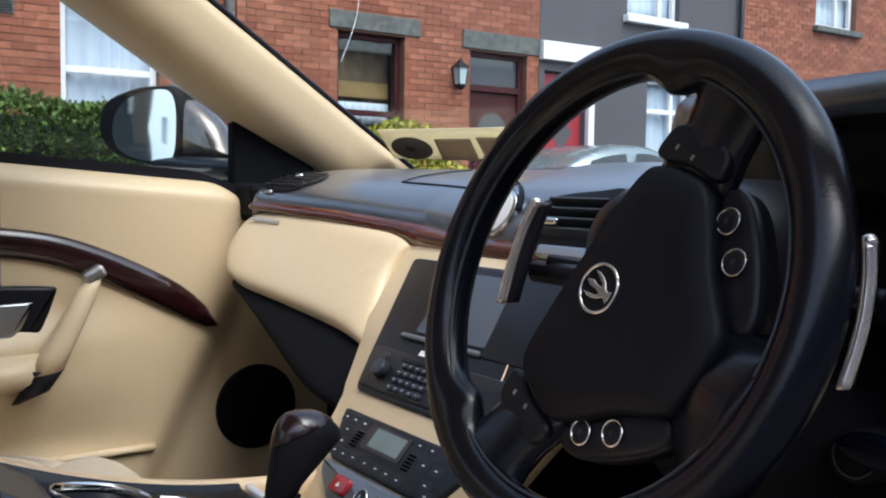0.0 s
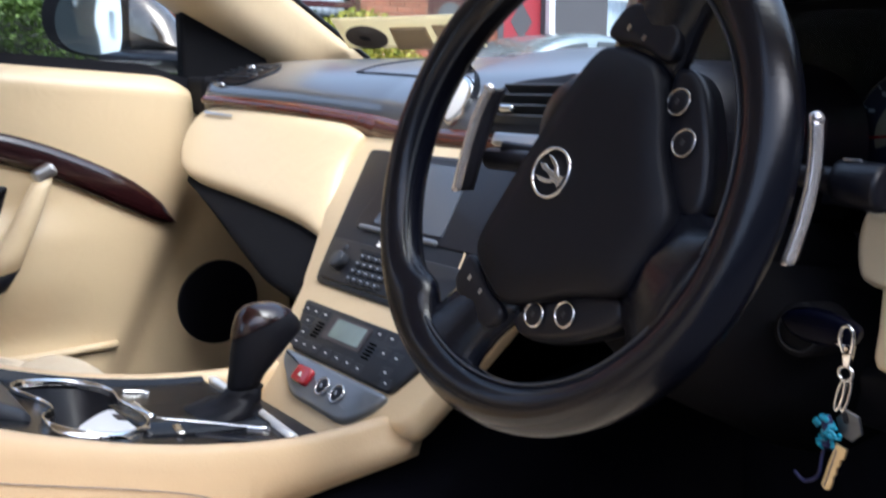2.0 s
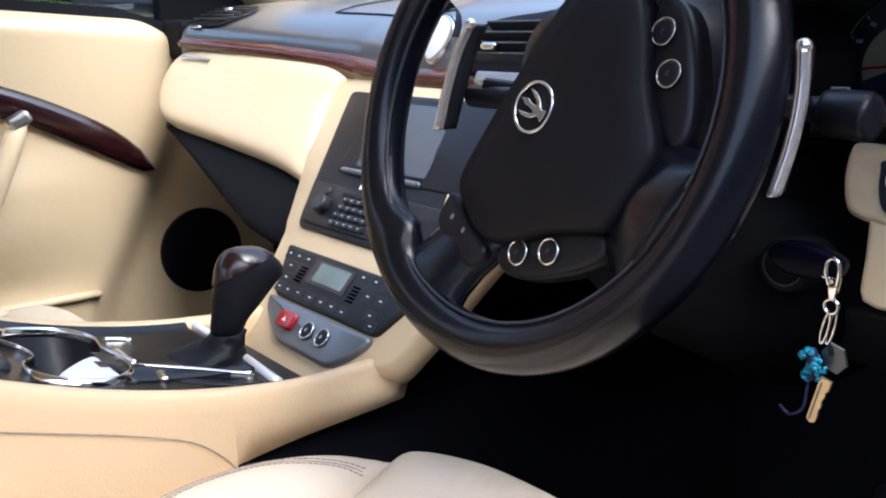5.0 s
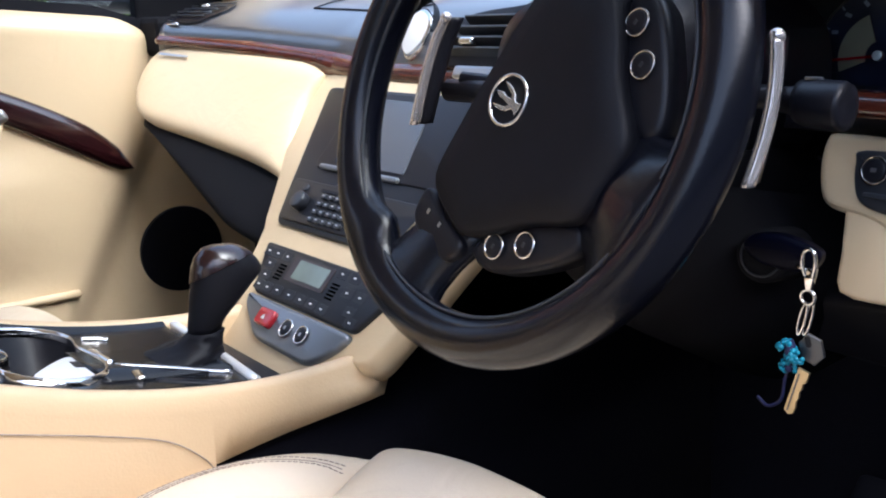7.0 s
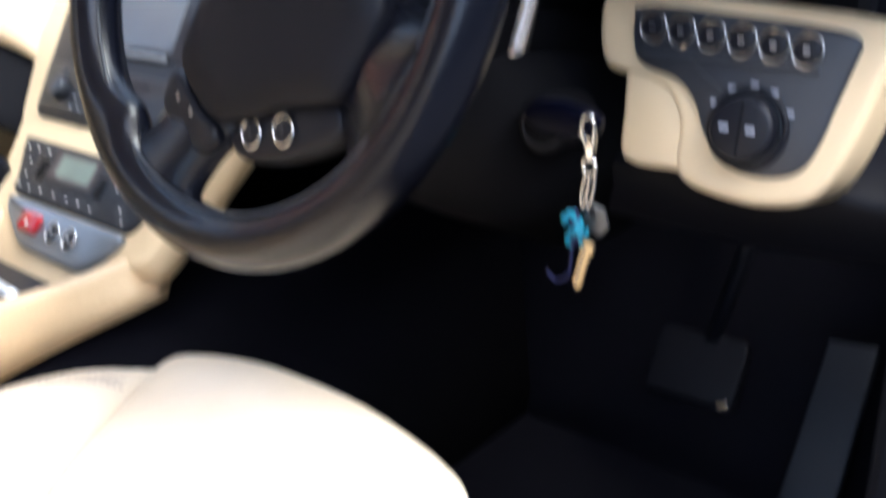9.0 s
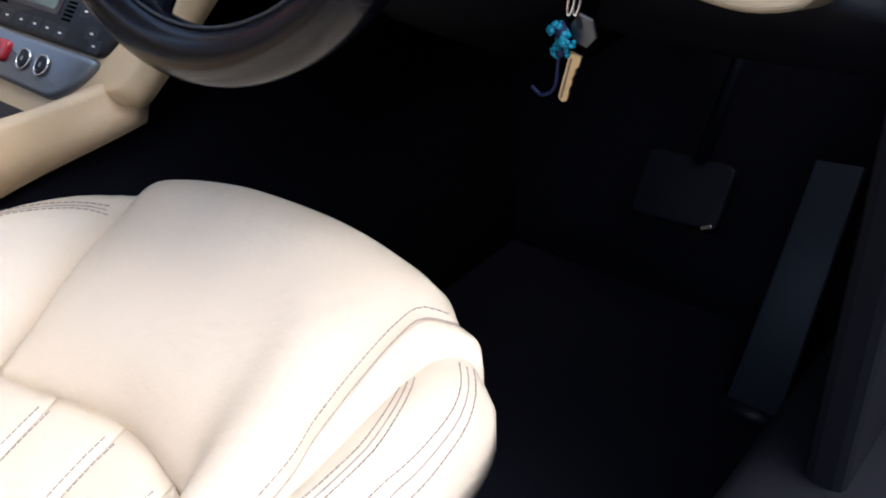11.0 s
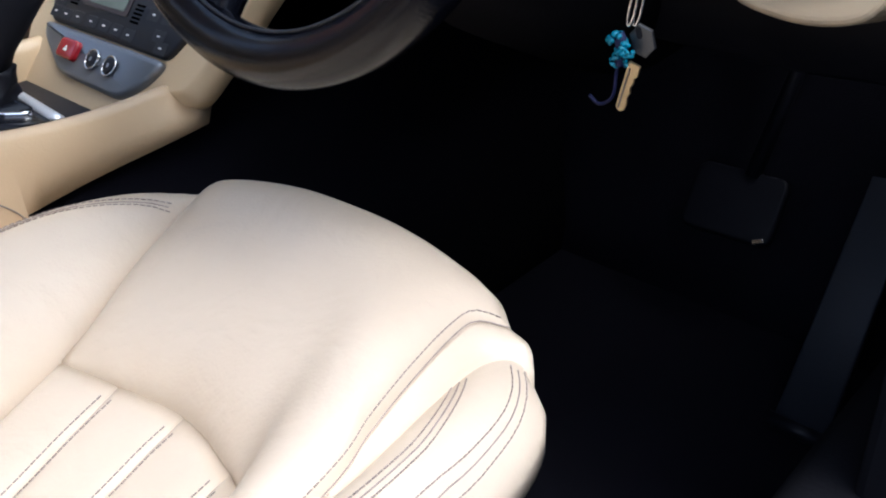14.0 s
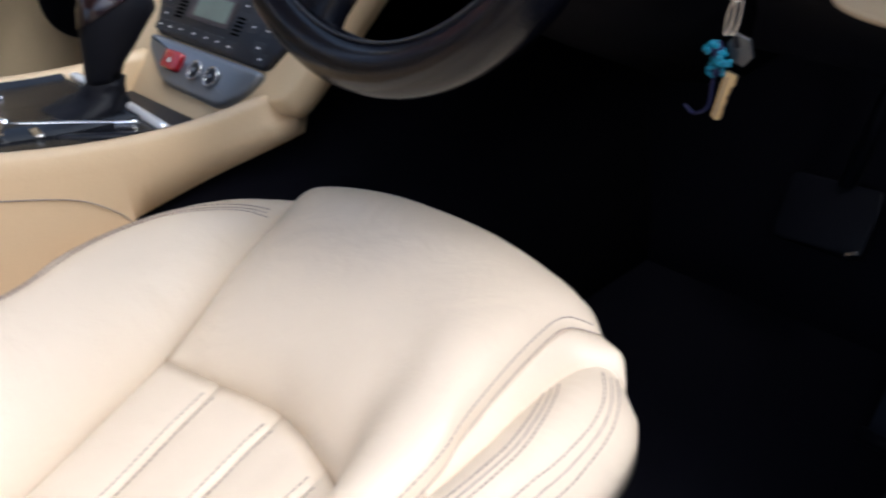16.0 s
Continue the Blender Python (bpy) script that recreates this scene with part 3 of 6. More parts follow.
def leaf_cloud(n, place, size):
    """A crown of many small bent leaves."""
    bm = bmesh.new()
    for _ in range(n):
        p, out = place()
        d = (out + Vector((random.gauss(0, 0.6), random.gauss(0, 0.6), random.gauss(0, 0.6)))).normalized()
        s = size * random.uniform(0.6, 1.3)
        side = d.orthogonal().normalized()
        side.rotate(Matrix.Rotation(random.uniform(0, 6.28), 3, d))
        nor = d.cross(side)
        w = side * s * 0.32
        vs = [bm.verts.new(p + q) for q in (Vector(), d * s * 0.45 + w + nor * s * 0.08, d * s, d * s * 0.45 - w + nor * s * 0.08)]
        bm.faces.new((vs[0], vs[1], vs[2]))
        bm.faces.new((vs[0], vs[2], vs[3]))
    return bm


def hedge_place():
    """Points on the clipped but uneven faces of the long hedge."""
    y = random.uniform(-4.0, 2.9)
    if random.random() < 0.6:
        z = random.uniform(0.25, 1.31)
        x = -5.25 + random.gauss(0, 0.05) + 0.05 * math.sin(y * 5) + 0.06 * math.sin(z * 9 + y * 3)
        return Vector((x, y, z)), Vector((1, 0, 0.3))
    x = random.uniform(-6.0, -5.25)
    return Vector((x, y, 1.315 + random.gauss(0, 0.025) + 0.025 * math.sin(y * 4) + 0.02 * math.sin(y * 11))), Vector((0.2, 0, 1))


hedge = thing("hedge", (-5.6, -0.5, 0), "dense clipped dark green garden hedge", "hedge")
# dark inner sheet: the shade between the leaves is put into its colour
part("trunk", sheet(lambda u, v: Vector((-5.62 + 0.30 * math.cos(math.pi * u), -4.0 + 6.9 * v, 1.27 * math.sin(math.pi * u) ** 0.3)), 12, 30), material("hedge_shade", (0.012, 0.018, 0.008), 0.95), hedge, "dark inner sheet coloured as the shade between the leaves")
part("crown", leaf_cloud(42000, hedge_place, 0.046), LEAF, hedge, "small glossy green leaves", smooth=False)


def bush_place():
    while True:
        p = Vector((random.uniform(-1, 1), random.uniform(-1, 1), random.uniform(-1, 1)))
        if 0.5 < p.length < 1:
            break
    return Vector((-5.9 + p.x * 0.35, 3.70 + p.y * 0.75 + 0.1 * math.sin(p.z * 9), 0.80 + p.z * 0.60)), p


bush = thing("golden_bush", (-5.9, 3.70, 0), "yellow-green leafy garden bush behind the low wall", "bush")
part("trunk", tube([(-5.9, 3.70, 0), (-5.92, 3.74, 0.4), (-5.88, 3.8, 0.8)], [0.04, 0.03, 0.015], 8), TWIG, bush)
part("crown", leaf_cloud(10000, bush_place, 0.046), YELLOWLEAF, bush, "bright yellow-green leaves", smooth=False)


# ---- parked saloon ----
def parked_car(name, x, y, colour, label, length=4.3):
    """A saloon seen across the road, nose along +y."""
    c = thing(name, (x, y, 0), label, "car")
    prof = [(-2.1, 0.45), (-2.12, 0.75), (-1.75, 0.95), (-0.9, 1.0), (0.9, 0.98), (1.9, 0.84), (2.12, 0.65), (2.1, 0.4)]
    rings = [[Vector((x + sx * w, y + a, z * (1 if i in (0, 3) else 1))) for a, z in prof] for i, (sx, w) in enumerate(((-1, 0.86), (-0.5, 0.9), (0.5, 0.9), (1, 0.86)))]
    part("body", loft(rings), colour, c, bevel=0.05)
    cab = [(p.x, p.y) for p in spline([(-1.50, 0.95, 0), (-1.15, 1.17, 0), (-0.75, 1.31, 0), (-0.30, 1.36, 0), (0.05, 1.33, 0), (0.50, 1.16, 0), (0.98, 0.96, 0)], 5)]
    part("cabin", loft([[Vector((x + sx, y + a, 0.95 + (z - 0.95) * k)) for a, z in cab] for sx, k in ((-0.70, 0.80), (-0.60, 0.95), (-0.40, 1.0), (0.40, 1.0), (0.60, 0.95), (0.70, 0.80))]), colour, c)
    for sx in (-1, 1):
        for lo, hi in ((-1.05, -0.42), (-0.36, 0.52)):
            g = [(a, 0.95 + (z - 0.95) * 0.80 - 0.03) for a, z in cab if lo <= a <= hi]
            part("side_window", loft([[Vector((x + sx * o, y + a, z)) for a, z in [(lo, 0.99), *g, (hi, 0.99)]] for o in (0.690, 0.712)]), PANE, c, smooth=False)
    part("windscreen", loft([[Vector((x + sx, y + a, z + up)) for a, z in cab if 0.16 <= a <= 0.85] + [Vector((x + sx, y + a, z + up - 0.02)) for a, z in reversed(cab) if 0.16 <= a <= 0.85] for sx, up in ((-0.52, 0.004), (0.52, 0.004))]), PANE, c, smooth=False)
    for wy in (-1.3, 1.3):
        for sx in (-0.82, 0.82):
            m = axes((x + sx, y + wy, 0.31), (0, 1, 0), (1 if sx > 0 else -1, 0, 0))
            w = part("wheel", prism(circle(0.31, 24), m, 0.2, 0.03), RUBBER, c)
            part("rim", prism(circle(0.2, 20), m @ Matrix.Translation((0, 0, 0.005)), 0.02, 0.005), SILVER, w)
    return c


parked_car("parked_car", -7.3, 7.6, material("green_grey_paint", (0.22, 0.27, 0.28), 0.25, 0.5, var=0.05, bump=0.0, coat=0.6), "grey-green saloon car parked by the houses")


# ---- the car's shell round the cabin ----
HEADLINER = material("cream_headliner", (0.62, 0.52, 0.38), 0.9, var=0.06, fine=500, bump=0.3)
BODY = material("dark_silver_paint", (0.10, 0.10, 0.105), 0.25, 0.7, var=0.05, bump=0.0, coat=0.8)


def screen(s, h):
    """The windscreen: s across from -1 to 1, h up from 0 to 1."""
    return Vector((s * (0.74 - 0.14 * h), (0.528 + 0.272 * (1 - s * s)) * (1 - h) + (-0.12 + 0.06 * (1 - s * s)) * h, 0.90 + 0.37 * h))


shell = thing("car_shell", (0, -0.6, 0), "dark silver coupe body shell with cream lining", "car body")
part("roof", sheet(lambda u, v: Vector(((2 * u - 1) * (0.60 - 0.10 * min(1, 4 * v)), -0.12 + 0.06 * (1 - (2 * u - 1) ** 2) - 1.17 * v, 1.272 + 0.05 * (1 - (2 * u - 1) ** 2) * math.sin(math.pi * min(1, v + 0.3)) - 0.16 * v * v)), 16, 16, (0, 0, 0.025)), HEADLINER, shell, "cream roof lining")
part("windscreen", sheet(lambda u, v: screen(2 * u - 1, 0.0 + v) + Vector((0, 0.012, 0.008)), 20, 10, (0, 0.003, 0.002)), GLASS, shell, "clear windscreen").visible_shadow = False
part("rear_screen", sheet(lambda u, v: Vector(((2 * u - 1) * 0.58, -1.30 - 0.55 * v, 1.11 - 0.22 * v)), 6, 6, (0, 0, 0.004)), GLASS, shell).visible_shadow = False
part("rear_quarter", sheet(lambda u, v: Vector((-0.72 + 0.10 * v, -0.72 - 1.0 * u, 0.45 + 0.75 * v * (1 - 0.2 * u))), 8, 8, (-0.02, 0, 0)), CREAM, shell)
part("rear_quarter", sheet(lambda u, v: Vector((0.72 - 0.10 * v, -0.98 - 0.8 * u, 0.45 + 0.72 * v * (1 - 0.2 * u))), 8, 8, (0.02, 0, 0)), CREAM, shell)
part("rear_bulkhead", box((1.4, 0.05, 0.7), Matrix.Translation((0, -1.85, 0.55)), 0.01), CARPET, shell, smooth=False)
part("bonnet", sheet(lambda u, v: Vector(((2 * u - 1) * (0.80 - 0.12 * v), 0.86 - 0.28 * (2 * u - 1) ** 2 * (1 - v) + 1.15 * v, 0.885 + 0.035 * (1 - (2 * u - 1) ** 2) - 0.16 * v * v)), 16, 12, (0, 0, -0.02)), BODY, shell)
for sx in (-1, 1):
    part("wing_panel", sheet(lambda u, v: Vector((sx * (0.90 - 0.05 * v + 0.0 * u), 0.30 + 1.75 * u, 0.2 + 0.66 * v - 0.12 * u * v)), 10, 6, (-0.02 * sx, 0, 0)), BODY, shell)
part("sill", box((0.14, 1.9, 0.16), Matrix.Translation((0.74, -0.3, 0.24)), 0.03, 3), MATTE, shell, "matte black door sill")

floor = solid("floor", sheet(lambda u, v: Vector((-0.80 + 1.5 * u, -1.85 + 2.45 * v, 0.10)), 6, 10, (0, 0, -0.06)), CARPET, "black carpeted cabin floor", "floor", "structure", smooth=False)
part("toe_board", sheet(lambda u, v: Vector((-0.80 + 1.5 * u, 0.58 + 0.22 * v, 0.08 + 0.62 * v)), 6, 8, (0, 0.02, -0.02)), CARPET, floor, "black carpeted toe board")
part("side_lining", box((0.03, 0.70, 0.62), Matrix.Translation((0.735, 0.50, 0.40)), 0.008), MATTE, floor, smooth=False)
part("side_lining", box((0.03, 0.45, 0.5), Matrix.Translation((-0.735, 0.55, 0.36)), 0.008), MATTE, floor, smooth=False)

# front pillars
for sx in (-1, 1):
    pil = thing("windscreen_pillar", (sx * 0.73, 0.4, 0.88), "cream leather-trimmed windscreen pillar", "pillar", "windscreen pillars")
    rings = []
    for k in range(9):
        h = -0.06 + 1.06 * k / 8
        a = screen(sx, h)
        a = Vector((a.x - sx * 0.004, a.y + 0.006, a.z + 0.008))
        b = a + Vector((sx * 0.069, -0.199, -0.023))
        mid = (a + b) / 2 + Vector((-sx * 0.040, -0.015, -0.035))
        ring = [a, (a + mid) / 2 + Vector((-sx * 0.012, 0, -0.010)), mid, (b + mid) / 2 + Vector((-sx * 0.010, -0.01, -0.004)), b, (a + b) / 2 + Vector((sx * 0.045, 0.01, 0.03))]
        rings.append(spline(ring, 4, True))
    part("trim", loft(rings), CREAM, pil)
    seal = [screen(sx, -0.03 + 1.03 * k / 12) + Vector((-sx * 0.006, 0.006, 0.010)) for k in range(13)]
    part("seal", tube(seal, 0.0055, 8), RUBBER, pil, "black rubber screen seal")

# paper discs on the windscreen
def paper(name, base):
    """Thin paper that lets the daylight behind it through."""
    m = material(name, base, 0.7, var=0.1, bump=0.02)
    n, l = m.node_tree.nodes, m.node_tree.links
    lit, mix = n.new("ShaderNodeBsdfTranslucent"), n.new("ShaderNodeMixShader")
    lit.inputs["Color"].default_value = (*base, 1)
    mix.inputs["Fac"].default_value = 0.5
    l.new(n["Principled BSDF"].outputs["BSDF"], mix.inputs[1])
    l.new(lit.outputs["BSDF"], mix.inputs[2])
    l.new(mix.outputs["Shader"], n["Material Output"].inputs["Surface"])
    return m


PAPER = paper("cream_paper", (0.92, 0.84, 0.62))
DISCMAT = material("grey_disc_paper", (0.16, 0.13, 0.11), 0.7, var=0.15, bump=0.02)
BUFF = paper("buff_paper", (0.60, 0.50, 0.36))


def on_screen(s0, s1, h0, h1, off):
    return sheet(lambda u, v: screen(s0 + (s1 - s0) * u + 0.045 * v, h0 + (h1 - h0) * v) + Vector((0, -0.010 - off, -0.004 - off)), 12, 6, (0, 0.001, 0.001))


holder = thing("disc_holder", (-0.55, 0.53, 0.91), "cream paper disc holder stuck low on the windscreen", "disc holder")
part("backing", on_screen(-0.975, -0.64, 0.058, 0.195, 0.0), PAPER, holder)
part("round_disc", loft([[screen(-0.895 + 0.045 * k * math.cos(a) + 0.03 * k * math.sin(a), 0.113 + 0.052 * k * math.sin(a) - 0.010 * k * math.cos(a)) + Vector((0, -0.012, -0.006)) for a in [2 * math.pi * i / 28 for i in range(28)]] for k in (1.0, 0.3)]), DISCMAT, holder, "round dark paper disc", smooth=False)
part("disc_centre", loft([[screen(-0.897 + 0.012 * k * math.cos(a), 0.114 + 0.011 * k * math.sin(a)) + Vector((0, -0.0135, -0.008)) for a in [2 * math.pi * i / 16 for i in range(16)]] for k in (1.0, 0.2)]), RUBBER, holder, smooth=False)
part("square_disc", on_screen(-0.855, -0.765, 0.058, 0.155, 0.003), BUFF, holder, "buff rectangular paper disc")
part("square_disc", on_screen(-0.745, -0.685, 0.06, 0.16, 0.003), BUFF, holder)

# ---- passenger door ----
pdoor = thing("passenger_door", (-0.72, -0.2, 0.25), "closed passenger door trimmed in cream leather with dark walnut", "car door")


def blend(a, b, x):
    t = min(1, max(0, (x - a) / (b - a)))
    return t * t * (3 - 2 * t)


def door_top(y):
    return 0.872 - 0.075 * (y - 0.1) - 0.25 * max(0, y - 0.10) ** 2 * 8


def door_x(y, z):
    """How far the trim bulges into the cabin."""
    x = -0.682
    x += 0.038 * blend(0.06, -0.26, y) * blend(0.68, 0.60, z) * blend(0.44, 0.56, z)      # armrest swelling
    x += 0.016 * blend(0.05, -0.2, y) * blend(0.46, 0.40, z)            # pocket
    crease = 0.165 - (0.713 - z) * 0.50
    x -= 0.032 * blend(crease - 0.02, crease + 0.055, y) * blend(0.84, 0.70, z)           # front corner falls away
    x -= 0.030 * blend(0.12, 0.20, y) * blend(0.66, 0.74, z)
    x -= 0.05 * blend(door_top(y) - 0.035, door_top(y) + 0.004, z) ** 2  # rounded top edge
    return x


def door_pt(u, v):
    y = -0.95 + 1.30 * u
    z0, z1 = 0.24, door_top(y)
    z = z0 + (z1 - z0) * v
    return Vector((door_x(y, z), y, z))


part("trim_panel", sheet(door_pt, 90, 60, (-0.05, 0, 0)), CREAM, pdoor)
part("outer_skin", sheet(lambda u, v: Vector((-0.90 + 0.06 * abs(v - 0.5), -1.0 + 1.45 * u, 0.2 + 0.67 * v)), 10, 8, (0.01, 0, 0)), BODY, pdoor)
part("window_seal", loft([[Vector((-0.735 - 0.05 * a, y, door_top(y) - 0.005 + 0.018 * b)) for a, b in ((-0.3, 0), (-0.3, 1), (2.8, 1), (2.8, 0))] for y in [-0.95 + 0.13 * i for i in range(10)]]), RUBBER, pdoor, "black window seal", smooth=False)
part("side_glass", sheet(lambda u, v: Vector((-0.79 + 0.14 * v, -0.95 + (1.36 - 0.44 * v) * u, 0.87 + 0.36 * v)), 6, 6, (-0.004, 0, 0)), GLASS, pdoor, "clear side window").visible_shadow = False
part("mirror_sail", loft([[Vector((x, y, z)) for y, z in ((0.170, 0.855), (0.170, 0.985), (0.185, 0.985), (0.33, 0.90), (0.34, 0.855))] for x in (-0.765, -0.735)]), MATTE, pdoor, "black mirror triangle", bevel=0.006, smooth=False)


def on_door(y, z, out):
    return Vector((door_x(y, z) + out, y, z))


def door_strip(top, low, out, n=40):
    """A sliver on the trim between two curves z(y)."""
    rings = []
    for i in range(n + 1):
        (y, zt), (y2, zl) = top[i], low[i]
        rings.append([on_door(y, zl, -0.004), on_door(y, zl, out * 0.6), on_door(y, zl * 0.7 + zt * 0.3, out), on_door(y, zl * 0.3 + zt * 0.7, out), on_door(y, zt, out * 0.6), on_door(y, zt, -0.004)])
    return loft(rings)


def resample(pts, n=40):
    c = spline([(0, y, z) for y, z in pts], 12)
    ys = [p.y for p in c]
    out = []
    for i in range(n + 1):
        y = pts[0][0] + (pts[-1][0] - pts[0][0]) * i / n
        k = max(1, min(len(c) - 1, next((j for j, v in enumerate(ys) if v >= y), len(c) - 1)))
        t = (y - ys[k - 1]) / max(1e-9, ys[k] - ys[k - 1])
        out.append((y, c[k - 1].z + (c[k].z - c[k - 1].z) * t))
    return out


STRIP_TOP = resample([(-0.80, 0.80), (-0.5, 0.812), (-0.22, 0.793), (-0.10, 0.768), (0.036, 0.705), (0.10, 0.653), (0.1205, 0.622)])
STRIP_LOW = resample([(-0.80, 0.76), (-0.5, 0.768), (-0.22, 0.748), (-0.10, 0.717), (0.036, 0.650), (0.09, 0.622), (0.120, 0.619)])
part("wood_strip", door_strip(STRIP_TOP, STRIP_LOW, 0.010), DARKWOOD, pdoor, "dark glossy walnut sliver")

# pull handle, opener and speaker
grip = part("pull_handle", loft([[p + Vector((0.017 * math.cos(a) * w, 0.022 * math.sin(a) * w, 0.004 * math.sin(a))) for a in [2 * math.pi * i / 14 for i in range(14)]]
            for p, w in [(Vector((-0.640, -0.099, 0.712)), 0.7), (Vector((-0.636, -0.106, 0.698)), 0.8), (Vector((-0.628, -0.129, 0.655)), 0.95), (Vector((-0.622, -0.156, 0.608)), 1.1), (Vector((-0.622, -0.171, 0.578)), 1.15)]]), CREAM, pdoor, "cream leather pull handle")
part("handle_cap", box((0.030, 0.034, 0.020), Matrix.Translation((-0.641, -0.096, 0.721)) @ pose(0, 0, 0, 28, 0, 0), 0.006, 3), SILVER, grip, "satin silver end cap", smooth=False)
part("handle_foot", loft([[p + Vector((0.018 * math.cos(a) * w, 0.024 * math.sin(a) * w, 0)) for a in [2 * math.pi * i / 12 for i in range(12)]] for p, w in [(Vector((-0.624, -0.171, 0.582)), 1.15), (Vector((-0.628, -0.186, 0.55)), 0.9), (Vector((-0.64, -0.211, 0.53)), 0.25)]]), RUBBER, grip, "black handle foot")
DF = axes((-0.662, -0.236, 0.64), (0, 1, 0), (1, 0, 0))
opener = part("opener_surround", prism(smooth_outline([(-0.07, 0.055), (0.075, 0.062), (0.088, 0.045), (0.055, -0.03), (0.03, -0.045), (-0.07, -0.045)], 3), DF, 0.03, 0.006), RUBBER, pdoor, "black opener surround")
part("opener_lever", prism(smooth_outline([(-0.05, 0.030), (0.045, 0.040), (0.052, 0.032), (0.025, -0.012), (-0.05, -0.018)], 3), DF @ Matrix.Translation((0, 0, 0.006)), 0.008, 0.004), SILVER, opener, "satin silver door opener")
part("armrest", loft([[Vector((-0.652 + 0.048 * math.cos(a) * w, y, 0.575 + 0.028 * math.sin(a))) for a in [2 * math.pi * i / 16 for i in range(16)]] for y, w in ((-0.9, 1.0), (-0.5, 1.0), (-0.22, 1.0), (-0.185, 0.85), (-0.172, 0.5))]), CREAM, pdoor, "padded cream armrest")
SPK = axes((door_x(0.205, 0.462) + 0.005, 0.2055, 0.462), (0, 1, 0), (1, 0.0, 0.0))
part("speaker_grille", prism(circle(0.077, 40), SPK, 0.02, 0.003), RUBBER, pdoor, "round black speaker grille")
part("pocket_lip", tube([on_door(y, 0.432 - 0.03 * (y + 0.23) + 0.003 * math.sin(y * 9), 0.004) for y in [-0.9 + 0.0303 * i for i in range(31)]], 0.007, 8), CREAM, pdoor, "stitched pocket lip")
part("rear_trim_joint", box((0.004, 0.003, 0.22), Matrix.Translation((-0.683, -0.222, 0.80)), 0.0), THREAD, pdoor, smooth=False)

# ---- wing mirror ----
mir = thing("wing_mirror", (-0.90, 0.17, 0.86), "dark silver wing mirror with black rim on the passenger door", "wing mirror")
MC = Vector((-1.105, 0.122, 0.975))
MF = axes(MC, (0.87, 0.49, 0), (0.49, -0.87, 0.0))
outl = smooth_outline([(-0.120, 0.020), (-0.098, 0.057), (-0.034, 0.080), (0.028, 0.086), (0.076, 0.082), (0.097, 0.058), (0.103, -0.004), (0.096, -0.062), (0.064, -0.074), (-0.02, -0.068), (-0.082, -0.051), (-0.114, -0.020)], 4)
glass_o = smooth_outline([(-0.070, 0.027), (-0.041, 0.056), (0.013, 0.074), (0.070, 0.076), (0.092, 0.052), (0.096, 0.001), (0.088, -0.056), (0.057, -0.069), (-0.02, -0.061), (-0.063, -0.040), (-0.077, -0.008)], 4)
rings = []
for d, s, sh in ((-0.002, 0.99, 0), (-0.02, 1.02, 0.0), (-0.05, 0.98, 0.02), (-0.09, 0.80, 0.04), (-0.12, 0.5, 0.06), (-0.13, 0.15, 0.07)):
    rings.append([MF @ Vector((u * s + sh, v * s - 0.25 * sh, d)) for u, v in outl])
part("housing", loft(rings), MATTE, mir, "black mirror housing")
part("rim", prism(outl, MF @ Matrix.Translation((0, 0, 0.004)), 0.02, 0.008), MATTE, mir, "black mirror rim")
part("mirror_glass", loft([[MF @ Vector((0.012 + (u - 0.012) * s, v * s, 0.0075 - (0.10 * s) ** 2 / 24.0)) for u, v in glass_o] for s in [1.0 - 0.07 * k for k in range(15)]], caps=False), MIRROR, mir, "slightly convex mirror glass")
shoulder_o = smooth_outline([(0.030, 0.089), (0.070, 0.082), (0.113, 0.055), (0.145, 0.030), (0.171, 0.002), (0.192, -0.040), (0.197, -0.060), (0.149, -0.068), (0.061, -0.076), (0.035, 0.0)], 4)
part("shoulder", loft([[MF @ Vector((0.10 + (u - 0.10) * s, -0.02 + (v + 0.02) * s, d)) for u, v in shoulder_o] for s, d in ((0.9, -0.10), (1.0, -0.05), (0.98, -0.034), (0.90, -0.020), (0.72, -0.010), (0.45, -0.005), (0.1, -0.003))]), material("mirror_shoulder_paint", (0.13, 0.112, 0.098), 0.16, 0.8, var=0.05, bump=0.0, coat=0.9), mir, "silver-bronze painted mirror shell")
part("stalk", loft([[Vector((-0.95 + 0.10 * k, 0.20 + 0.035 * math.cos(a) + 0.03 * k, 0.895 + 0.020 * math.sin(a) - 0.004 * k)) for a in [2 * math.pi * i / 14 for i in range(14)]] for k in (-1.2, 0.0, 1.0, 2.0)]), RUBBER, mir, "black mirror foot")

# ---- dashboard ----
dash = thing("dashboard", (0, 0.45, 0.55), "black leather dashboard with walnut trim and cream lower panels", "dashboard")


def dash_face(x):
    """The front line of the wood trim: it curves towards the passenger."""
    if x < -0.25:
        return 0.245 + 0.26 * (x + 0.25)
    if x < 0.20:
        return 0.245
    return 0.245 - 0.075 * blend(0.20, 0.55, x)


def along(x, pts):
    for (a, b), (c, d) in zip(pts, pts[1:]):
        if x <= c:
            return b + (d - b) * max(0.0, x - a) / (c - a)
    return pts[-1][1]


WOOD_TOP = [(-0.66, 0.838), (-0.61, 0.836), (-0.413, 0.827), (-0.28, 0.815), (-0.20, 0.806), (-0.12, 0.800), (0.20, 0.800)]
WOOD_LOW = [(-0.66, 0.822), (-0.61, 0.820), (-0.443, 0.807), (-0.322, 0.794), (-0.285, 0.789), (-0.268, 0.783), (-0.252, 0.776), (-0.232, 0.772), (-0.12, 0.772), (0.20, 0.772)]


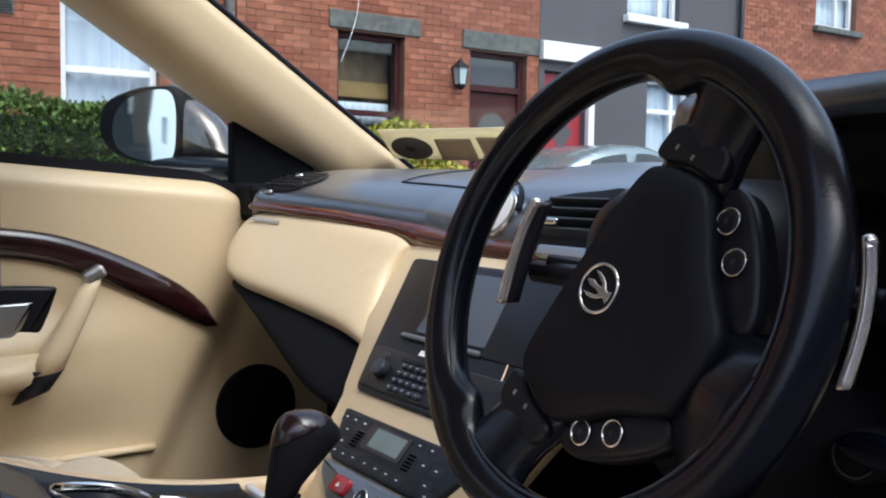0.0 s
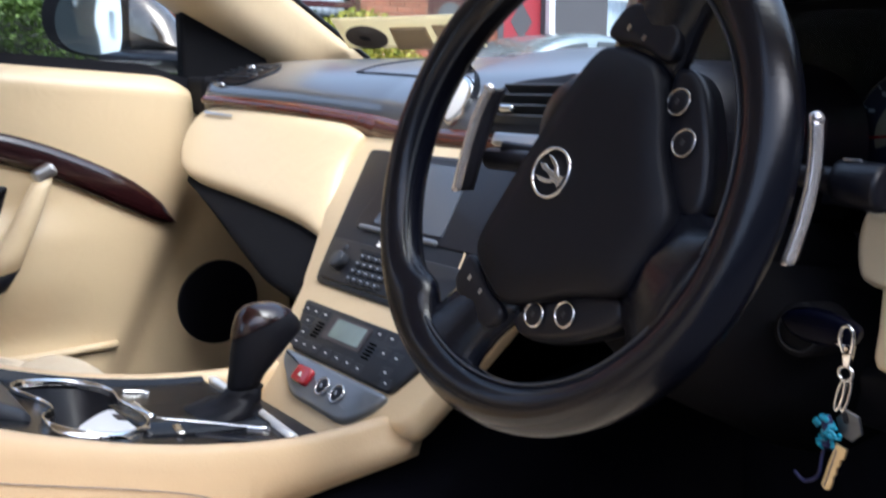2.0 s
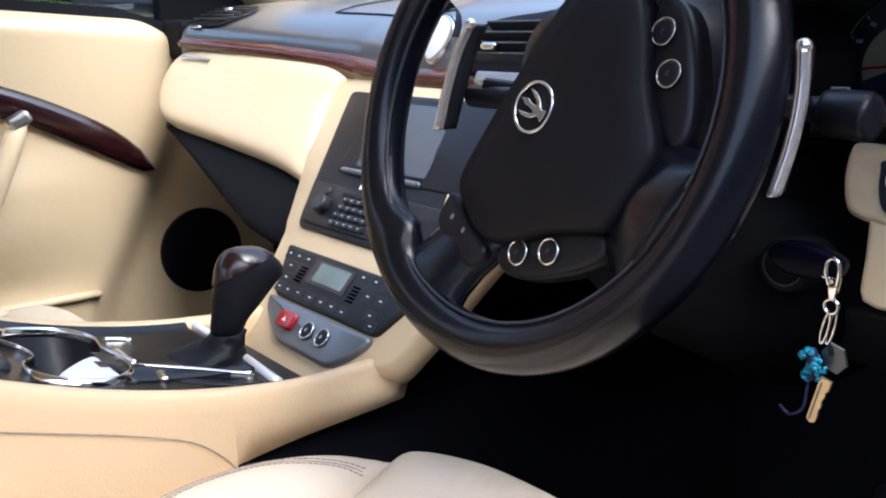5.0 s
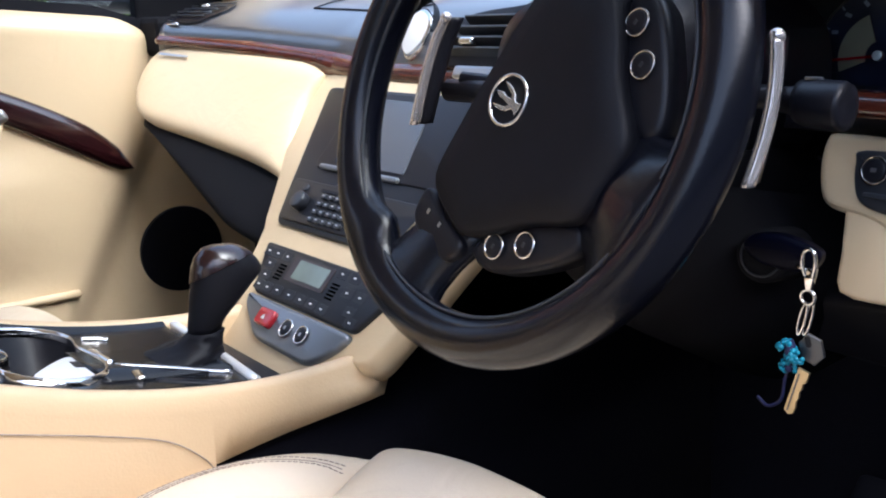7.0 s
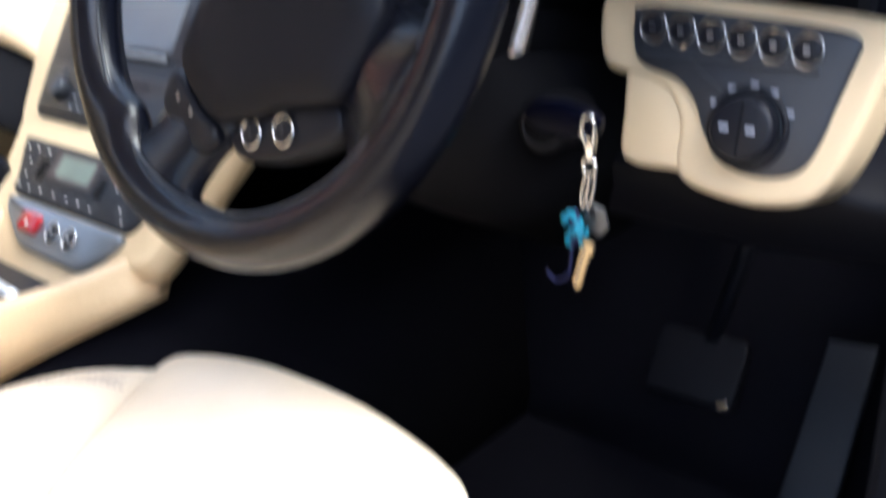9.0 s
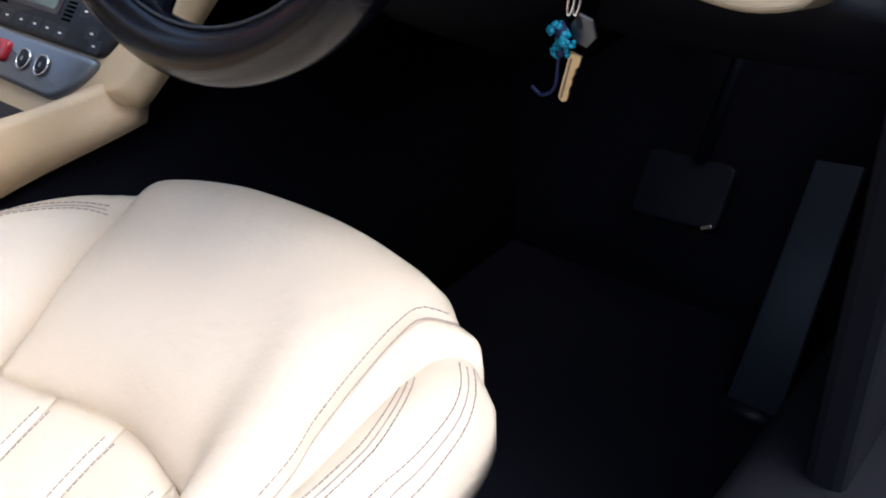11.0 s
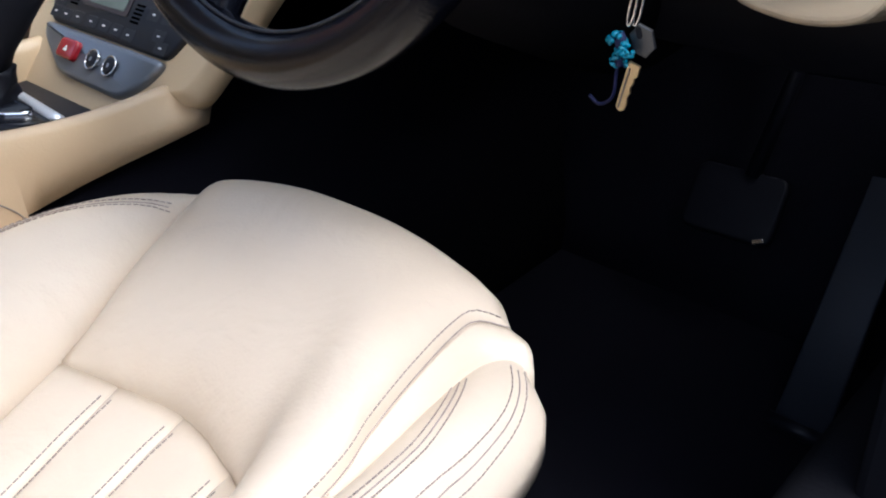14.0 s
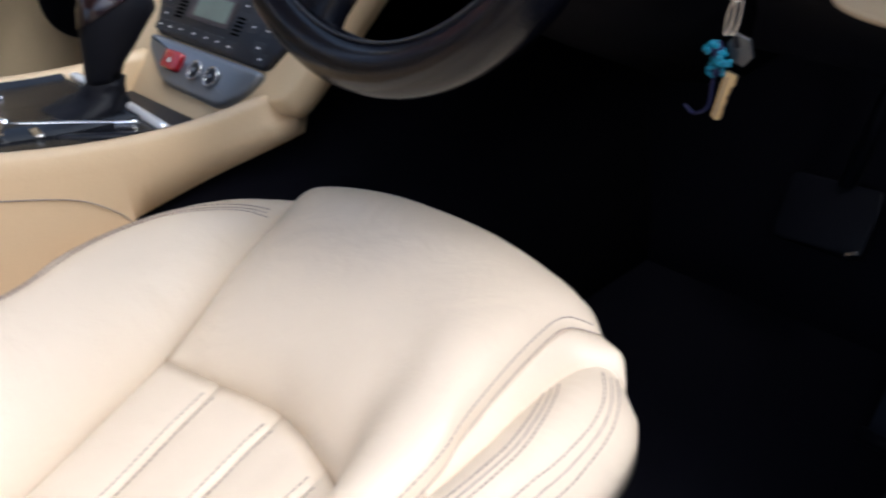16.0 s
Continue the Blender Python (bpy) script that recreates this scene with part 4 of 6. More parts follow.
def dash_at(x, t):
    """The dash top at x, from the wood trim (t = 0) back to the windscreen (t = 1)."""
    e = max(0.0, min(1.0, (-0.612 - x) / 0.045))
    hood = blend(0.17, 0.25, x) * blend(0.66, 0.60, x)
    pod = blend(-0.20, -0.10, x) * blend(0.24, 0.16, x)
    zf = along(x, WOOD_TOP) + 0.0015 + 0.030 * blend(0.14, 0.24, x)
    yf = dash_face(x) + 0.010 + 0.035 * e * e
    back = 0.535 + 0.265 * (1 - (x / 0.74) ** 2) + 0.015
    y = yf + (back - yf) * t - 0.03 * hood * (1 - t)
    q = 1 - min(1.0, t / 0.62)
    roll = math.sqrt(1 - q * q)
    z = zf + (0.903 - 0.014 * t - zf) * roll * (1 - 0.95 * hood) - 0.06 * (1 - math.sqrt(1 - e * e))
    z += 0.012 * pod * blend(0.0, 0.1, t) * blend(1, 0.3, t)
    z += hood * 0.128 * blend(1.0, 0.45, t) * (0.95 + 0.05 * blend(0, 0.15, t))
    return Vector((x, y, z))


part("top_pad", sheet(lambda u, v: dash_at(-0.656 + 1.36 * u, v * v * 0.5 + v * 0.5), 120, 56, (0, 0.0, -0.03)), DASH, dash, "black leather dash top")
part("end_fill", box((0.10, 0.33, 0.065), Matrix.Translation((-0.70, 0.335, 0.8325)), 0.01), MATTE, dash, smooth=False)
# the lid of the passenger's airbag: a fine joint line
part("lid_joint", tube([dash_at(x, t) + Vector((0, 0, 0.0006)) for x, t in [(-0.352 - 0.001 * k, 0.36 - 0.012 * k) for k in range(15)] + [(-0.362 + 0.012 * k, 0.125 - 0.0008 * k) for k in range(22)]], 0.0016, 6), RUBBER, dash, "dark joint of the airbag lid")



def dash_strip(x0, x1, zt, zl, out, n=60):
    rings = []
    for i in range(n + 1):
        x = x0 + (x1 - x0) * i / n
        y = dash_face(x) + 0.008
        a, b = zt(x), zl(x)
        rings.append([Vector((x, y + 0.01, b)), Vector((x, y - out, b + 0.002)), Vector((x, y - out - 0.003, (a + b) / 2)), Vector((x, y - out + 0.004, a - 0.001)), Vector((x, y + 0.02, a))])
    return loft(rings)


part("wood_trim", dash_strip(-0.618, 0.20, lambda x: along(x, WOOD_TOP), lambda x: along(x, WOOD_LOW), 0.005, 160), WALNUT, dash, "glossy red-brown walnut trim")
part("wood_trim", dash_strip(0.52, 0.70, lambda x: 0.798 - 0.01 * (x - 0.52), lambda x: 0.779 - 0.02 * (x - 0.52), 0.001), WALNUT, dash, "glossy walnut trim under the gauges")

# glovebox: a bulging cream panel over a black knee pad
GM = axes((-0.25, 0.24, 0.78), (1, 0.26, 0), (0.26, -1, 0.75))


def gm_pt(x, z):
    y = 0.24 + 0.26 * (x + 0.25) + 0.75 * (z - 0.78)
    p = GM.inverted() @ Vector((x, y, z))
    return (p.x, p.y)


def gm_at(x, z):
    return Vector((x, 0.24 + 0.26 * (x + 0.25) + 0.75 * (z - 0.78), z))


bm, lid = patch([gm_at(*p) for p in ((-0.600, 0.722), (-0.545, 0.704), (-0.43, 0.688), (-0.30, 0.668), (-0.220, 0.648))], [gm_at(*p) for p in ((-0.622, 0.816), (-0.53, 0.8145), (-0.443, 0.8085), (-0.322, 0.7985), (-0.290, 0.794), (-0.262, 0.784))],
                [gm_at(*p) for p in ((-0.600, 0.722), (-0.632, 0.755), (-0.640, 0.790), (-0.622, 0.816))], [gm_at(*p) for p in ((-0.220, 0.648), (-0.236, 0.69), (-0.260, 0.74), (-0.262, 0.784))], 0.014, GM.to_3x3() @ Vector((0, 0, 1)), n=9.0, nu=60, nv=40)
part("glovebox", bm, CREAM, dash, "bulging cream leather glovebox lid")
bm, _ = patch([gm_at(*p) for p in ((-0.560, 0.700), (-0.46, 0.660), (-0.352, 0.616), (-0.28, 0.590), (-0.19, 0.575))], [gm_at(*p) for p in ((-0.588, 0.716), (-0.545, 0.706), (-0.43, 0.690), (-0.30, 0.670), (-0.19, 0.645))],
              [gm_at(*p) for p in ((-0.560, 0.700), (-0.580, 0.706), (-0.588, 0.716))], [gm_at(*p) for p in ((-0.19, 0.575), (-0.19, 0.61), (-0.19, 0.645))], 0.008, GM.to_3x3() @ Vector((0, 0, 1)), n=4.0, nu=40, nv=16, skirt=0.06)
bmesh.ops.translate(bm, vec=GM.to_3x3() @ Vector((0, 0, -0.010)), verts=bm.verts)
part("knee_pad", bm, MATTE, dash, "black knee pad under the glovebox")
part("script_badge", prism(round_rect(0.072, 0.004, 0.0015), GM @ Matrix.Translation((gm_pt(-0.568, 0.796)[0], gm_pt(-0.568, 0.796)[1], 0.0175)) @ pose(0, 0, 0, -14, 0, -4), 0.001), SILVER, dash, "small chrome script bar", smooth=False)

# left corner vent, let into the dash end
VENT_O = [(-0.640, 0.06), (-0.600, 0.02), (-0.545, 0.02), (-0.528, 0.045), (-0.520, 0.10), (-0.545, 0.17), (-0.575, 0.21), (-0.615, 0.20)]
vo = smooth_outline(VENT_O, 4)
vc = (sum(p[0] for p in vo) / len(vo), sum(p[1] for p in vo) / len(vo))
lv = part("air_vent", loft([[dash_at(vc[0] + (x - vc[0]) * s, max(0.004, vc[1] + (t - vc[1]) * s)) + Vector((0.0, -0.0015, 0.0022 if s > 0.9 else 0.001)) for x, t in vo] for s in (1.0, 0.93, 0.6, 0.3, 0.05)]), material("gloss_black_vent", (0.006, 0.006, 0.009), 0.18, var=0.1, bump=0.0), dash, "glossy black corner air vent")
for t in (0.05, 0.075, 0.10, 0.13, 0.16):
    part("slat", tube([dash_at(x, t) + Vector((0, -0.002, 0.0035)) for x in (-0.618, -0.600, -0.580, -0.560, -0.542)], 0.0013, 6), PANEL, lv)
part("vent_tab", tube([dash_at(x, 0.115) + Vector((0, -0.004, 0.005)) for x in (-0.588, -0.578, -0.568)], 0.0036, 8), CHROME, lv, "chrome vent tab")
part("vent_tab", tube([dash_at(x, 0.012) + Vector((0, -0.003, 0.003)) for x in (-0.600, -0.588, -0.576)], 0.0026, 8), SILVER, lv)

# centre vents and clock
VF = axes((0.045, 0.258, 0.832), (1, 0, 0), (0, -0.9, 0.4))
vent = part("air_vent", prism(smooth_outline([(-0.07, -0.032), (-0.066, 0.0), (-0.035, 0.026), (0.04, 0.036), (0.085, 0.034), (0.085, -0.034)], 4), VF, 0.03, 0.003), RUBBER, dash, "black centre air vent")
for i in range(4):
    part("slat", box((0.135 - 0.012 * i, 0.003, 0.016), VF @ Matrix.Translation((0.012 + 0.004 * i, -0.020 + 0.0125 * i, 0.004)) @ pose(0, 0, 0, -25, 0, 0), 0.001), PANEL, vent, smooth=False)
part("vent_tab", box((0.024, 0.008, 0.010), VF @ Matrix.Translation((-0.005, -0.010, 0.012)), 0.003), CHROME, vent, "chrome vent tab", smooth=False)
part("vent_sill", box((0.09, 0.016, 0.01), VF @ Matrix.Translation((0.02, -0.043, 0.0)), 0.004), SILVER, dash, smooth=False)
CF = axes((-0.082, 0.262, 0.836), (1, 0, 0), (0, -0.9, 0.42))
clock = part("clock", prism(smooth_outline([(0, 0.034), (0.024, 0.018), (0.022, -0.014), (0, -0.034), (-0.022, -0.014), (-0.024, 0.018)], 6), CF, 0.02, 0.004), CHROME, dash, "oval chrome dash clock")
part("dial", prism(smooth_outline([(0, 0.028), (0.019, 0.015), (0.018, -0.012), (0, -0.028), (-0.018, -0.012), (-0.019, 0.015)], 6), CF @ Matrix.Translation((0, 0, 0.002)), 0.002, 0.0005), WHITE, clock, "white clock dial")
part("clock_hood", loft([[CF @ Vector((0.030 * math.cos(a) * k, 0.040 * math.sin(a) * k + 0.004, d)) for a in [math.pi * i / 12 for i in range(13)] + [math.pi - math.pi * i / 12 for i in range(13)]] for k, d in ((1.0, -0.01), (1.1, 0.004))]), BLACK, dash)

# ---- centre stack ----
CS = axes((0, 0.097, 0.617), (1, 0, 0), (0, -0.743, 0.669))
stack = thing("centre_stack", (0, 0.12, 0.50), "cream leather centre stack with screen, radio and climate controls", "centre stack")
body_o = smooth_outline([(-0.290, 0.225), (-0.270, 0.135), (-0.228, 0.066), (-0.180, -0.02), (-0.152, -0.11), (-0.118, -0.164), (-0.06, -0.176), (0.04, -0.172), (0.098, -0.152), (0.112, -0.130), (0.136, -0.122), (0.151, -0.113), (0.161, -0.082), (0.174, -0.03), (0.194, 0.05), (0.226, 0.13), (0.270, 0.215), (0.1, 0.222), (-0.1, 0.222)], 4)
part("surround", loft([[CS @ Vector((u, v, -0.03 if u > 0.1 else -0.045 - 0.20 * max(-0.06, v + 0.109))) for u, v in body_o]] + [[CS @ Vector((u * (1 - 0.05 * k), v - 0.006 * k * (1 if v > 0 else -1), -0.002 - 0.014 * (1 - math.sin(k * math.pi / 2)))) for u, v in body_o] for k in (0, 0.25, 0.5, 0.75, 1.0)]), CREAM, stack, "cream leather stack surround")
upper = soft_poly([(-0.230, 0.201), (-0.192, 0.100), (-0.170, 0.042), (-0.150, -0.006), (0.150, -0.006), (0.170, 0.042), (0.200, 0.100), (0.24, 0.201)], 0.014)
part("upper_panel", prism(upper, CS @ Matrix.Translation((0, 0, 0.002)), 0.01, 0.003), FASCIA, stack, "black fascia panel")
part("screen_bezel", prism(round_rect(0.290, 0.118, 0.012, 4, 0.0, 0.137), CS @ Matrix.Translation((0.0, 0, 0.004)), 0.006, 0.002), RUBBER, stack, "black screen bezel")
part("screen", prism(soft_poly([(-0.106, 0.089), (0.034, 0.089), (0.008, 0.185), (-0.106, 0.185)], 0.004), CS @ Matrix.Translation((0.0, 0, 0.0055)), 0.002), material("screen_glass", (0.065, 0.08, 0.105), 0.25, var=0.1, bump=0.0), stack, "switched-off grey display", smooth=False)
part("screen_lip", box((0.160, 0.007, 0.007), CS @ Matrix.Translation((-0.046, 0.080, 0.006)), 0.003), TITAN, stack, smooth=False)
part("panel_edge", tube(spline([CS @ Vector((u, v, 0.0025)) for u, v in ((0.099, 0.006), (0.094, 0.04), (0.084, 0.077), (0.057, 0.1435), (0.043, 0.18))], 6), 0.0011, 6), CREAM, stack, "thin pale edge of the fascia panel")
radio = part("radio", prism(soft_poly([(-0.164, 0.058), (-0.144, 0.001), (0.144, 0.001), (0.164, 0.058)], 0.009), CS @ Matrix.Translation((0, 0, 0.006)), 0.006, 0.002), FASCIA, stack, "black radio face")
part("tuning_knob", prism(circle(0.0115, 20), CS @ Matrix.Translation((-0.112, 0.026, 0.018)), 0.014, 0.002), PANEL, radio)
part("disc_slot", box((0.12, 0.004, 0.002), CS @ Matrix.Translation((-0.03, 0.048, 0.0065))), RUBBER, radio, smooth=False)
part("eject_key", prism(circle(0.005, 12), CS @ Matrix.Translation((-0.125, 0.047, 0.008)), 0.003, 0.001), PANEL, radio)
part("logo_plate", box((0.016, 0.007, 0.001), CS @ Matrix.Translation((-0.058, 0.062, 0.0068))), WHITE, radio, "small pale maker's plate", smooth=False)
for r in range(4):
    for c in range(5):
        part("key", prism(round_rect(0.010, 0.0065, 0.002, 2), CS @ Matrix.Translation((-0.074 + 0.0145 * c, 0.040 - 0.0105 * r, 0.0105)), 0.005, 0.001), PANEL, radio, smooth=False)
        part("print_mark", box((0.004, 0.0015, 0.0006), CS @ Matrix.Translation((-0.074 + 0.0145 * c, 0.0405 - 0.0105 * r, 0.0108))), SILVER, radio, smooth=False)
SLOT = material("black_slot", (0.0008, 0.0008, 0.001), 0.9, bump=0.0, spec=0.0)
clim = part("climate_unit", prism(soft_poly([(-0.137, -0.031), (-0.103, -0.094), (0.107, -0.094), (0.140, -0.031)], 0.009), CS @ Matrix.Translation((0, 0, 0.004)), 0.012, 0.003), FASCIA, stack, "black climate control unit")
part("display_bezel", prism(round_rect(0.082, 0.031, 0.003, 3, -0.018, -0.0530), CS @ Matrix.Translation((0, 0, 0.0050)), 0.001), material("brown_display_frame", (0.030, 0.021, 0.020), 0.35, bump=0.0), clim, smooth=False)
part("climate_display", prism(round_rect(0.062, 0.0235, 0.002, 3, -0.015, -0.0525), CS @ Matrix.Translation((0, 0, 0.0056)), 0.001), material("lcd_glass", (0.20, 0.24, 0.21), 0.10, var=0.35, scale=14, bump=0.0), clim, "olive-grey liquid crystal display", smooth=False)
for sx in (-0.073, 0.038):
    for i in range(5):
        part("grille_slot", box((0.013, 0.0020, 0.001), CS @ Matrix.Translation((sx, -0.0535 - 0.0043 * i, 0.0046))), SLOT, clim, smooth=False)
for i, (u, v) in enumerate([(-0.118, -0.042), (-0.098, -0.042), (-0.076, -0.042), (-0.102, -0.056), (-0.097, -0.071), (-0.098, -0.084), (-0.078, -0.084), (-0.056, -0.083), (-0.030, -0.083), (-0.006, -0.083), (0.016, -0.083), (0.038, -0.084), (0.038, -0.040), (0.062, -0.040), (0.063, -0.058), (0.087, -0.058), (0.084, -0.076), (0.106, -0.042), (0.094, -0.086)]):
    part("key", prism(round_rect(0.019, 0.012, 0.0015, 2), CS @ Matrix.Translation((u, v, 0.0043)), 0.003, 0.0003), FASCIA, clim, smooth=False)
    part("print_mark", box((0.0040, 0.0016, 0.0005), CS @ Matrix.Translation((u, v, 0.0049))), WHITE, clim, smooth=False)
lower = soft_poly([(-0.108, -0.096), (-0.099, -0.112), (-0.046, -0.142), (0.066, -0.144), (0.094, -0.122), (0.110, -0.096)], 0.014)
trim = part("switch_plate", prism(lower, CS @ Matrix.Translation((0, 0, 0.006)), 0.012, 0.005), TITAN, stack, "blue-grey metallic switch plate")
part("hazard_switch", prism(round_rect(0.033, 0.021, 0.005, 3, -0.038, -0.117), CS @ Matrix.Translation((0, 0, 0.012)), 0.008, 0.003), RED, trim, "red hazard warning switch")
part("triangle_mark", prism([(-0.0415, -0.1200), (-0.0345, -0.1200), (-0.038, -0.1145)], CS @ Matrix.Translation((0, 0, 0.0124)), 0.0006), WHITE, trim, smooth=False)
for u in (0.007, 0.038):
    b = part("seat_heater_switch", prism(circle(0.0084, 22, u, -0.118), CS @ Matrix.Translation((0, 0, 0.010)), 0.006, 0.002), RUBBER, trim, "black round switch in a chrome ring")
    part("chrome_ring", ring_bm(CS @ Matrix.Translation((u, -0.118, 0.0085)), 0.0098, 0.0012, 24, 6), CHROME, b)
    part("print_mark", box((0.0025, 0.004, 0.0005), CS @ Matrix.Translation((u, -0.118, 0.0102))), SILVER, b, smooth=False)

# ---- centre console ----
cons = thing("centre_console", (0, -0.25, 0.10), "cream leather centre console with black and chrome top", "centre console")


def side_top(y):
    return 0.531 + 0.65 * y * y if y < 0 else 0.531


def side_low(y):
    """Where the leather side ends above the carpet."""
    return 0.20 if y < -0.135 else 0.473 + 0.125 * (y + 0.135)


CONS_YS = [-0.75 + 0.02 * i for i in range(30)] + [-0.1351, -0.1349] + [-0.12 + 0.015 * i for i in range(11)]
CONS_YS.sort()


def nose(y, s):
    """The front end of the leather side leans forward at mid height."""
    return blend(-0.05, 0.03, y) * (0.012 + 0.0717 * s - 0.0917 * s * s)


for sx in (1, -1):
    rings = []
    for y in CONS_YS:
        out = blend(-0.09, 0.025, y)
        wt, wl = 0.135 - 0.006 * out, 0.135 + 0.008 * out
        zt = side_top(y)
        zl = min(side_low(y), zt - 0.004)
        zm, wm = (zl * 0.5 + zt * 0.5), (wt + wl) / 2
        low = max(zl, zt - 0.02)
        rings.append([Vector((sx * px, y + nose(y, (pz - zl) / (zt - zl)), pz)) for px, pz in ((wl, zl), (wm, zm), (wt + (wl - wt) * 0.2, max(zm, low)), (wt - 0.003, zt - 0.006 if zt - zl > 0.012 else (zl + zt) / 2), (wt - 0.009, zt), (wt - 0.017, zt - 0.001), (wt - 0.022, max(zl, zt - 0.010)), (wt - 0.024, max(zl, zt - 0.04)), (wt - 0.024, zl - 0.002))])
    part("side_panel", loft(rings), TAN, cons, "cream leather console side")
    part("tunnel_carpet", loft([[Vector((sx * px, y, pz)) for px, pz in ((0.150, 0.10), (0.128, 0.40), (0.118, side_low(max(y, -0.13)) + 0.01), (0.05, 0.47), (0.05, 0.10))] for y in (-0.75, -0.3, -0.13, 0.04, 0.2, 0.6)]), CARPET, cons, "black carpeted tunnel side")
part("side_seam", tube(spline([(0.1365, -0.60, 0.63), (0.1365, -0.40, 0.585), (0.1365, -0.317, 0.558), (0.1365, -0.234, 0.531), (0.1365, -0.178, 0.509), (0.1365, -0.149, 0.486), (0.1365, -0.136, 0.468)], 8), 0.0006, 6), THREAD, cons, "dark leather seam")


def deck(x, y, up=0.0):
    return Vector((x, y, 0.525 + 0.57 * y * y * (y < 0) + up))


CUP_AT = smooth_outline([(-0.108, -0.224), (-0.095, -0.199), (-0.070, -0.188), (-0.035, -0.192), (-0.005, -0.187), (0.025, -0.186), (0.052, -0.196), (0.074, -0.220), (0.079, -0.252), (0.062, -0.277), (0.034, -0.280), (0.006, -0.264), (-0.025, -0.268), (-0.060, -0.284), (-0.092, -0.266)], 4)


def in_cup(x, y):
    hit = False
    for (a, b), (c, d) in zip(CUP_AT, CUP_AT[1:] + CUP_AT[:1]):
        if (b > y) != (d > y) and x < a + (y - b) / (d - b) * (c - a):
            hit = not hit
    return hit


def deck_top(u, v):
    """The console top turns up against the leather sides."""
    x, y = -0.1128 + 0.2256 * u, -0.40 + 0.325 * v
    p = deck(x, y)
    p.z += (side_top(y) - 0.002 - p.z) * blend(0.104, 0.1125, abs(x))
    return p


bm = sheet(deck_top, 70, 100)
bmesh.ops.delete(bm, geom=[f for f in bm.faces if in_cup(*f.calc_center_median().xy)], context="FACES")
part("console_top", bm, DECK, cons, "black console top")

armrest = part("armrest_lid", loft([[Vector((x, y, z)) for x, z in ((-0.118, 0.56), (-0.118, 0.600 + r), (-0.100, 0.616 + r), (0.100, 0.616 + r), (0.126, 0.600 + r), (0.132, 0.56))] for y, r in ((-0.345, -0.012), (-0.355, 0.0), (-0.5, 0.01), (-0.75, 0.02))]), CREAM, cons, "padded cream armrest lid", bevel=0.004)
part("sliding_cover", sheet(lambda u, v: Vector((-0.112 + 0.15 * u, -0.345 + 0.055 * v, 0.610 - 0.032 * v)), 6, 8, (0, 0, -0.02)), PANEL, cons, "charcoal sliding cover")


# ---- steering wheel ----
TILT = 0.31577
SW = axes(WHEEL_CENTRE, (1, 0, 0), (0, -math.cos(TILT), math.sin(TILT)))
SWR = SW @ pose(0, 0, 0, 0, 0, 63)
wheel = thing("steering_wheel", WHEEL_CENTRE, "black leather steering wheel turned to one side, with chrome emblem", "steering wheel")
RM, RT = 0.1745, 0.0180


def rim_ring(a, seg=16):
    """Section of the rim; thumb rests swell inwards below ten and two o'clock."""
    d = math.degrees(a) % 360
    swell = max(math.exp(-((d - c) / 7.5) ** 2) for c in (17, 163))
    out = []
    for j in range(seg):
        b = 2 * math.pi * j / seg
        ru, rw = RT * math.cos(b), RT * 1.02 * math.sin(b)
        if ru < 0:
            ru *= 1 + 0.75 * swell
        r = RM + ru
        out.append(SWR @ Vector((r * math.cos(a), r * math.sin(a), rw)))
    return out


bm = bmesh.new()
N = 120
rr = [rim_ring(2 * math.pi * i / N) for i in range(N)]
add_loft(bm, rr + [rr[0]], True, False)
bmesh.ops.remove_doubles(bm, verts=bm.verts, dist=1e-5)
rim = part("rim", bm, BLACK, wheel, "worn black leather rim")
for r, w in ((0.1578, 0.0085),):
    part("rim_seam", tube([SWR @ Vector((r * math.cos(a), r * math.sin(a), w)) for a in [2 * math.pi * i / 90 for i in range(90)]], 0.0014, 5, True), PANEL, rim)
pad = smooth_outline([(0, 0.0285), (0.045, 0.0275), (0.080, 0.025), (0.093, 0.015), (0.099, -0.010), (0.099, -0.034), (0.080, -0.058), (0.057, -0.080), (0.036, -0.108), (0.022, -0.117), (0, -0.118), (-0.022, -0.117), (-0.036, -0.108), (-0.057, -0.080), (-0.080, -0.058), (-0.099, -0.034), (-0.099, -0.010), (-0.093, 0.015), (-0.080, 0.025), (-0.045, 0.0275)], 4)
rings = []
for s, w in ((1.0, -0.05), (1.0, -0.004), (0.985, 0.0), (0.95, 0.003), (0.7, 0.005), (0.35, 0.006), (0.02, 0.0062)):
    rings.append([SWR @ Vector((u * s, v * s - 0.03 * (1 - s), w)) for u, v in pad])
part("airbag_cover", loft(rings), HUB, wheel, "black shield-shaped airbag cover")
part("hub", prism([(u * 1.05, v * 1.04) for u, v in pad], SWR @ Matrix.Translation((0, 0, -0.014)), 0.05, 0.012), RUBBER, wheel)


def spoke(name, pts, label=""):
    """A spoke lofted through (u, v, w, half width, half depth)."""
    rings = []
    path = [Vector(p[:2]) for p in pts]
    for i, (u, v, w, hw, hd) in enumerate(pts):
        a, b = path[max(i - 1, 0)], path[min(i + 1, len(pts) - 1)]
        d = (b - a).normalized()
        n = Vector((-d.y, d.x))
        rings.append([SWR @ Vector((u + n.x * hw * math.cos(t), v + n.y * hw * math.cos(t), w + hd * math.sin(t))) for t in [2 * math.pi * k / 16 for k in range(16)]])
    return part(name, loft(rings), BLACK, wheel, label)


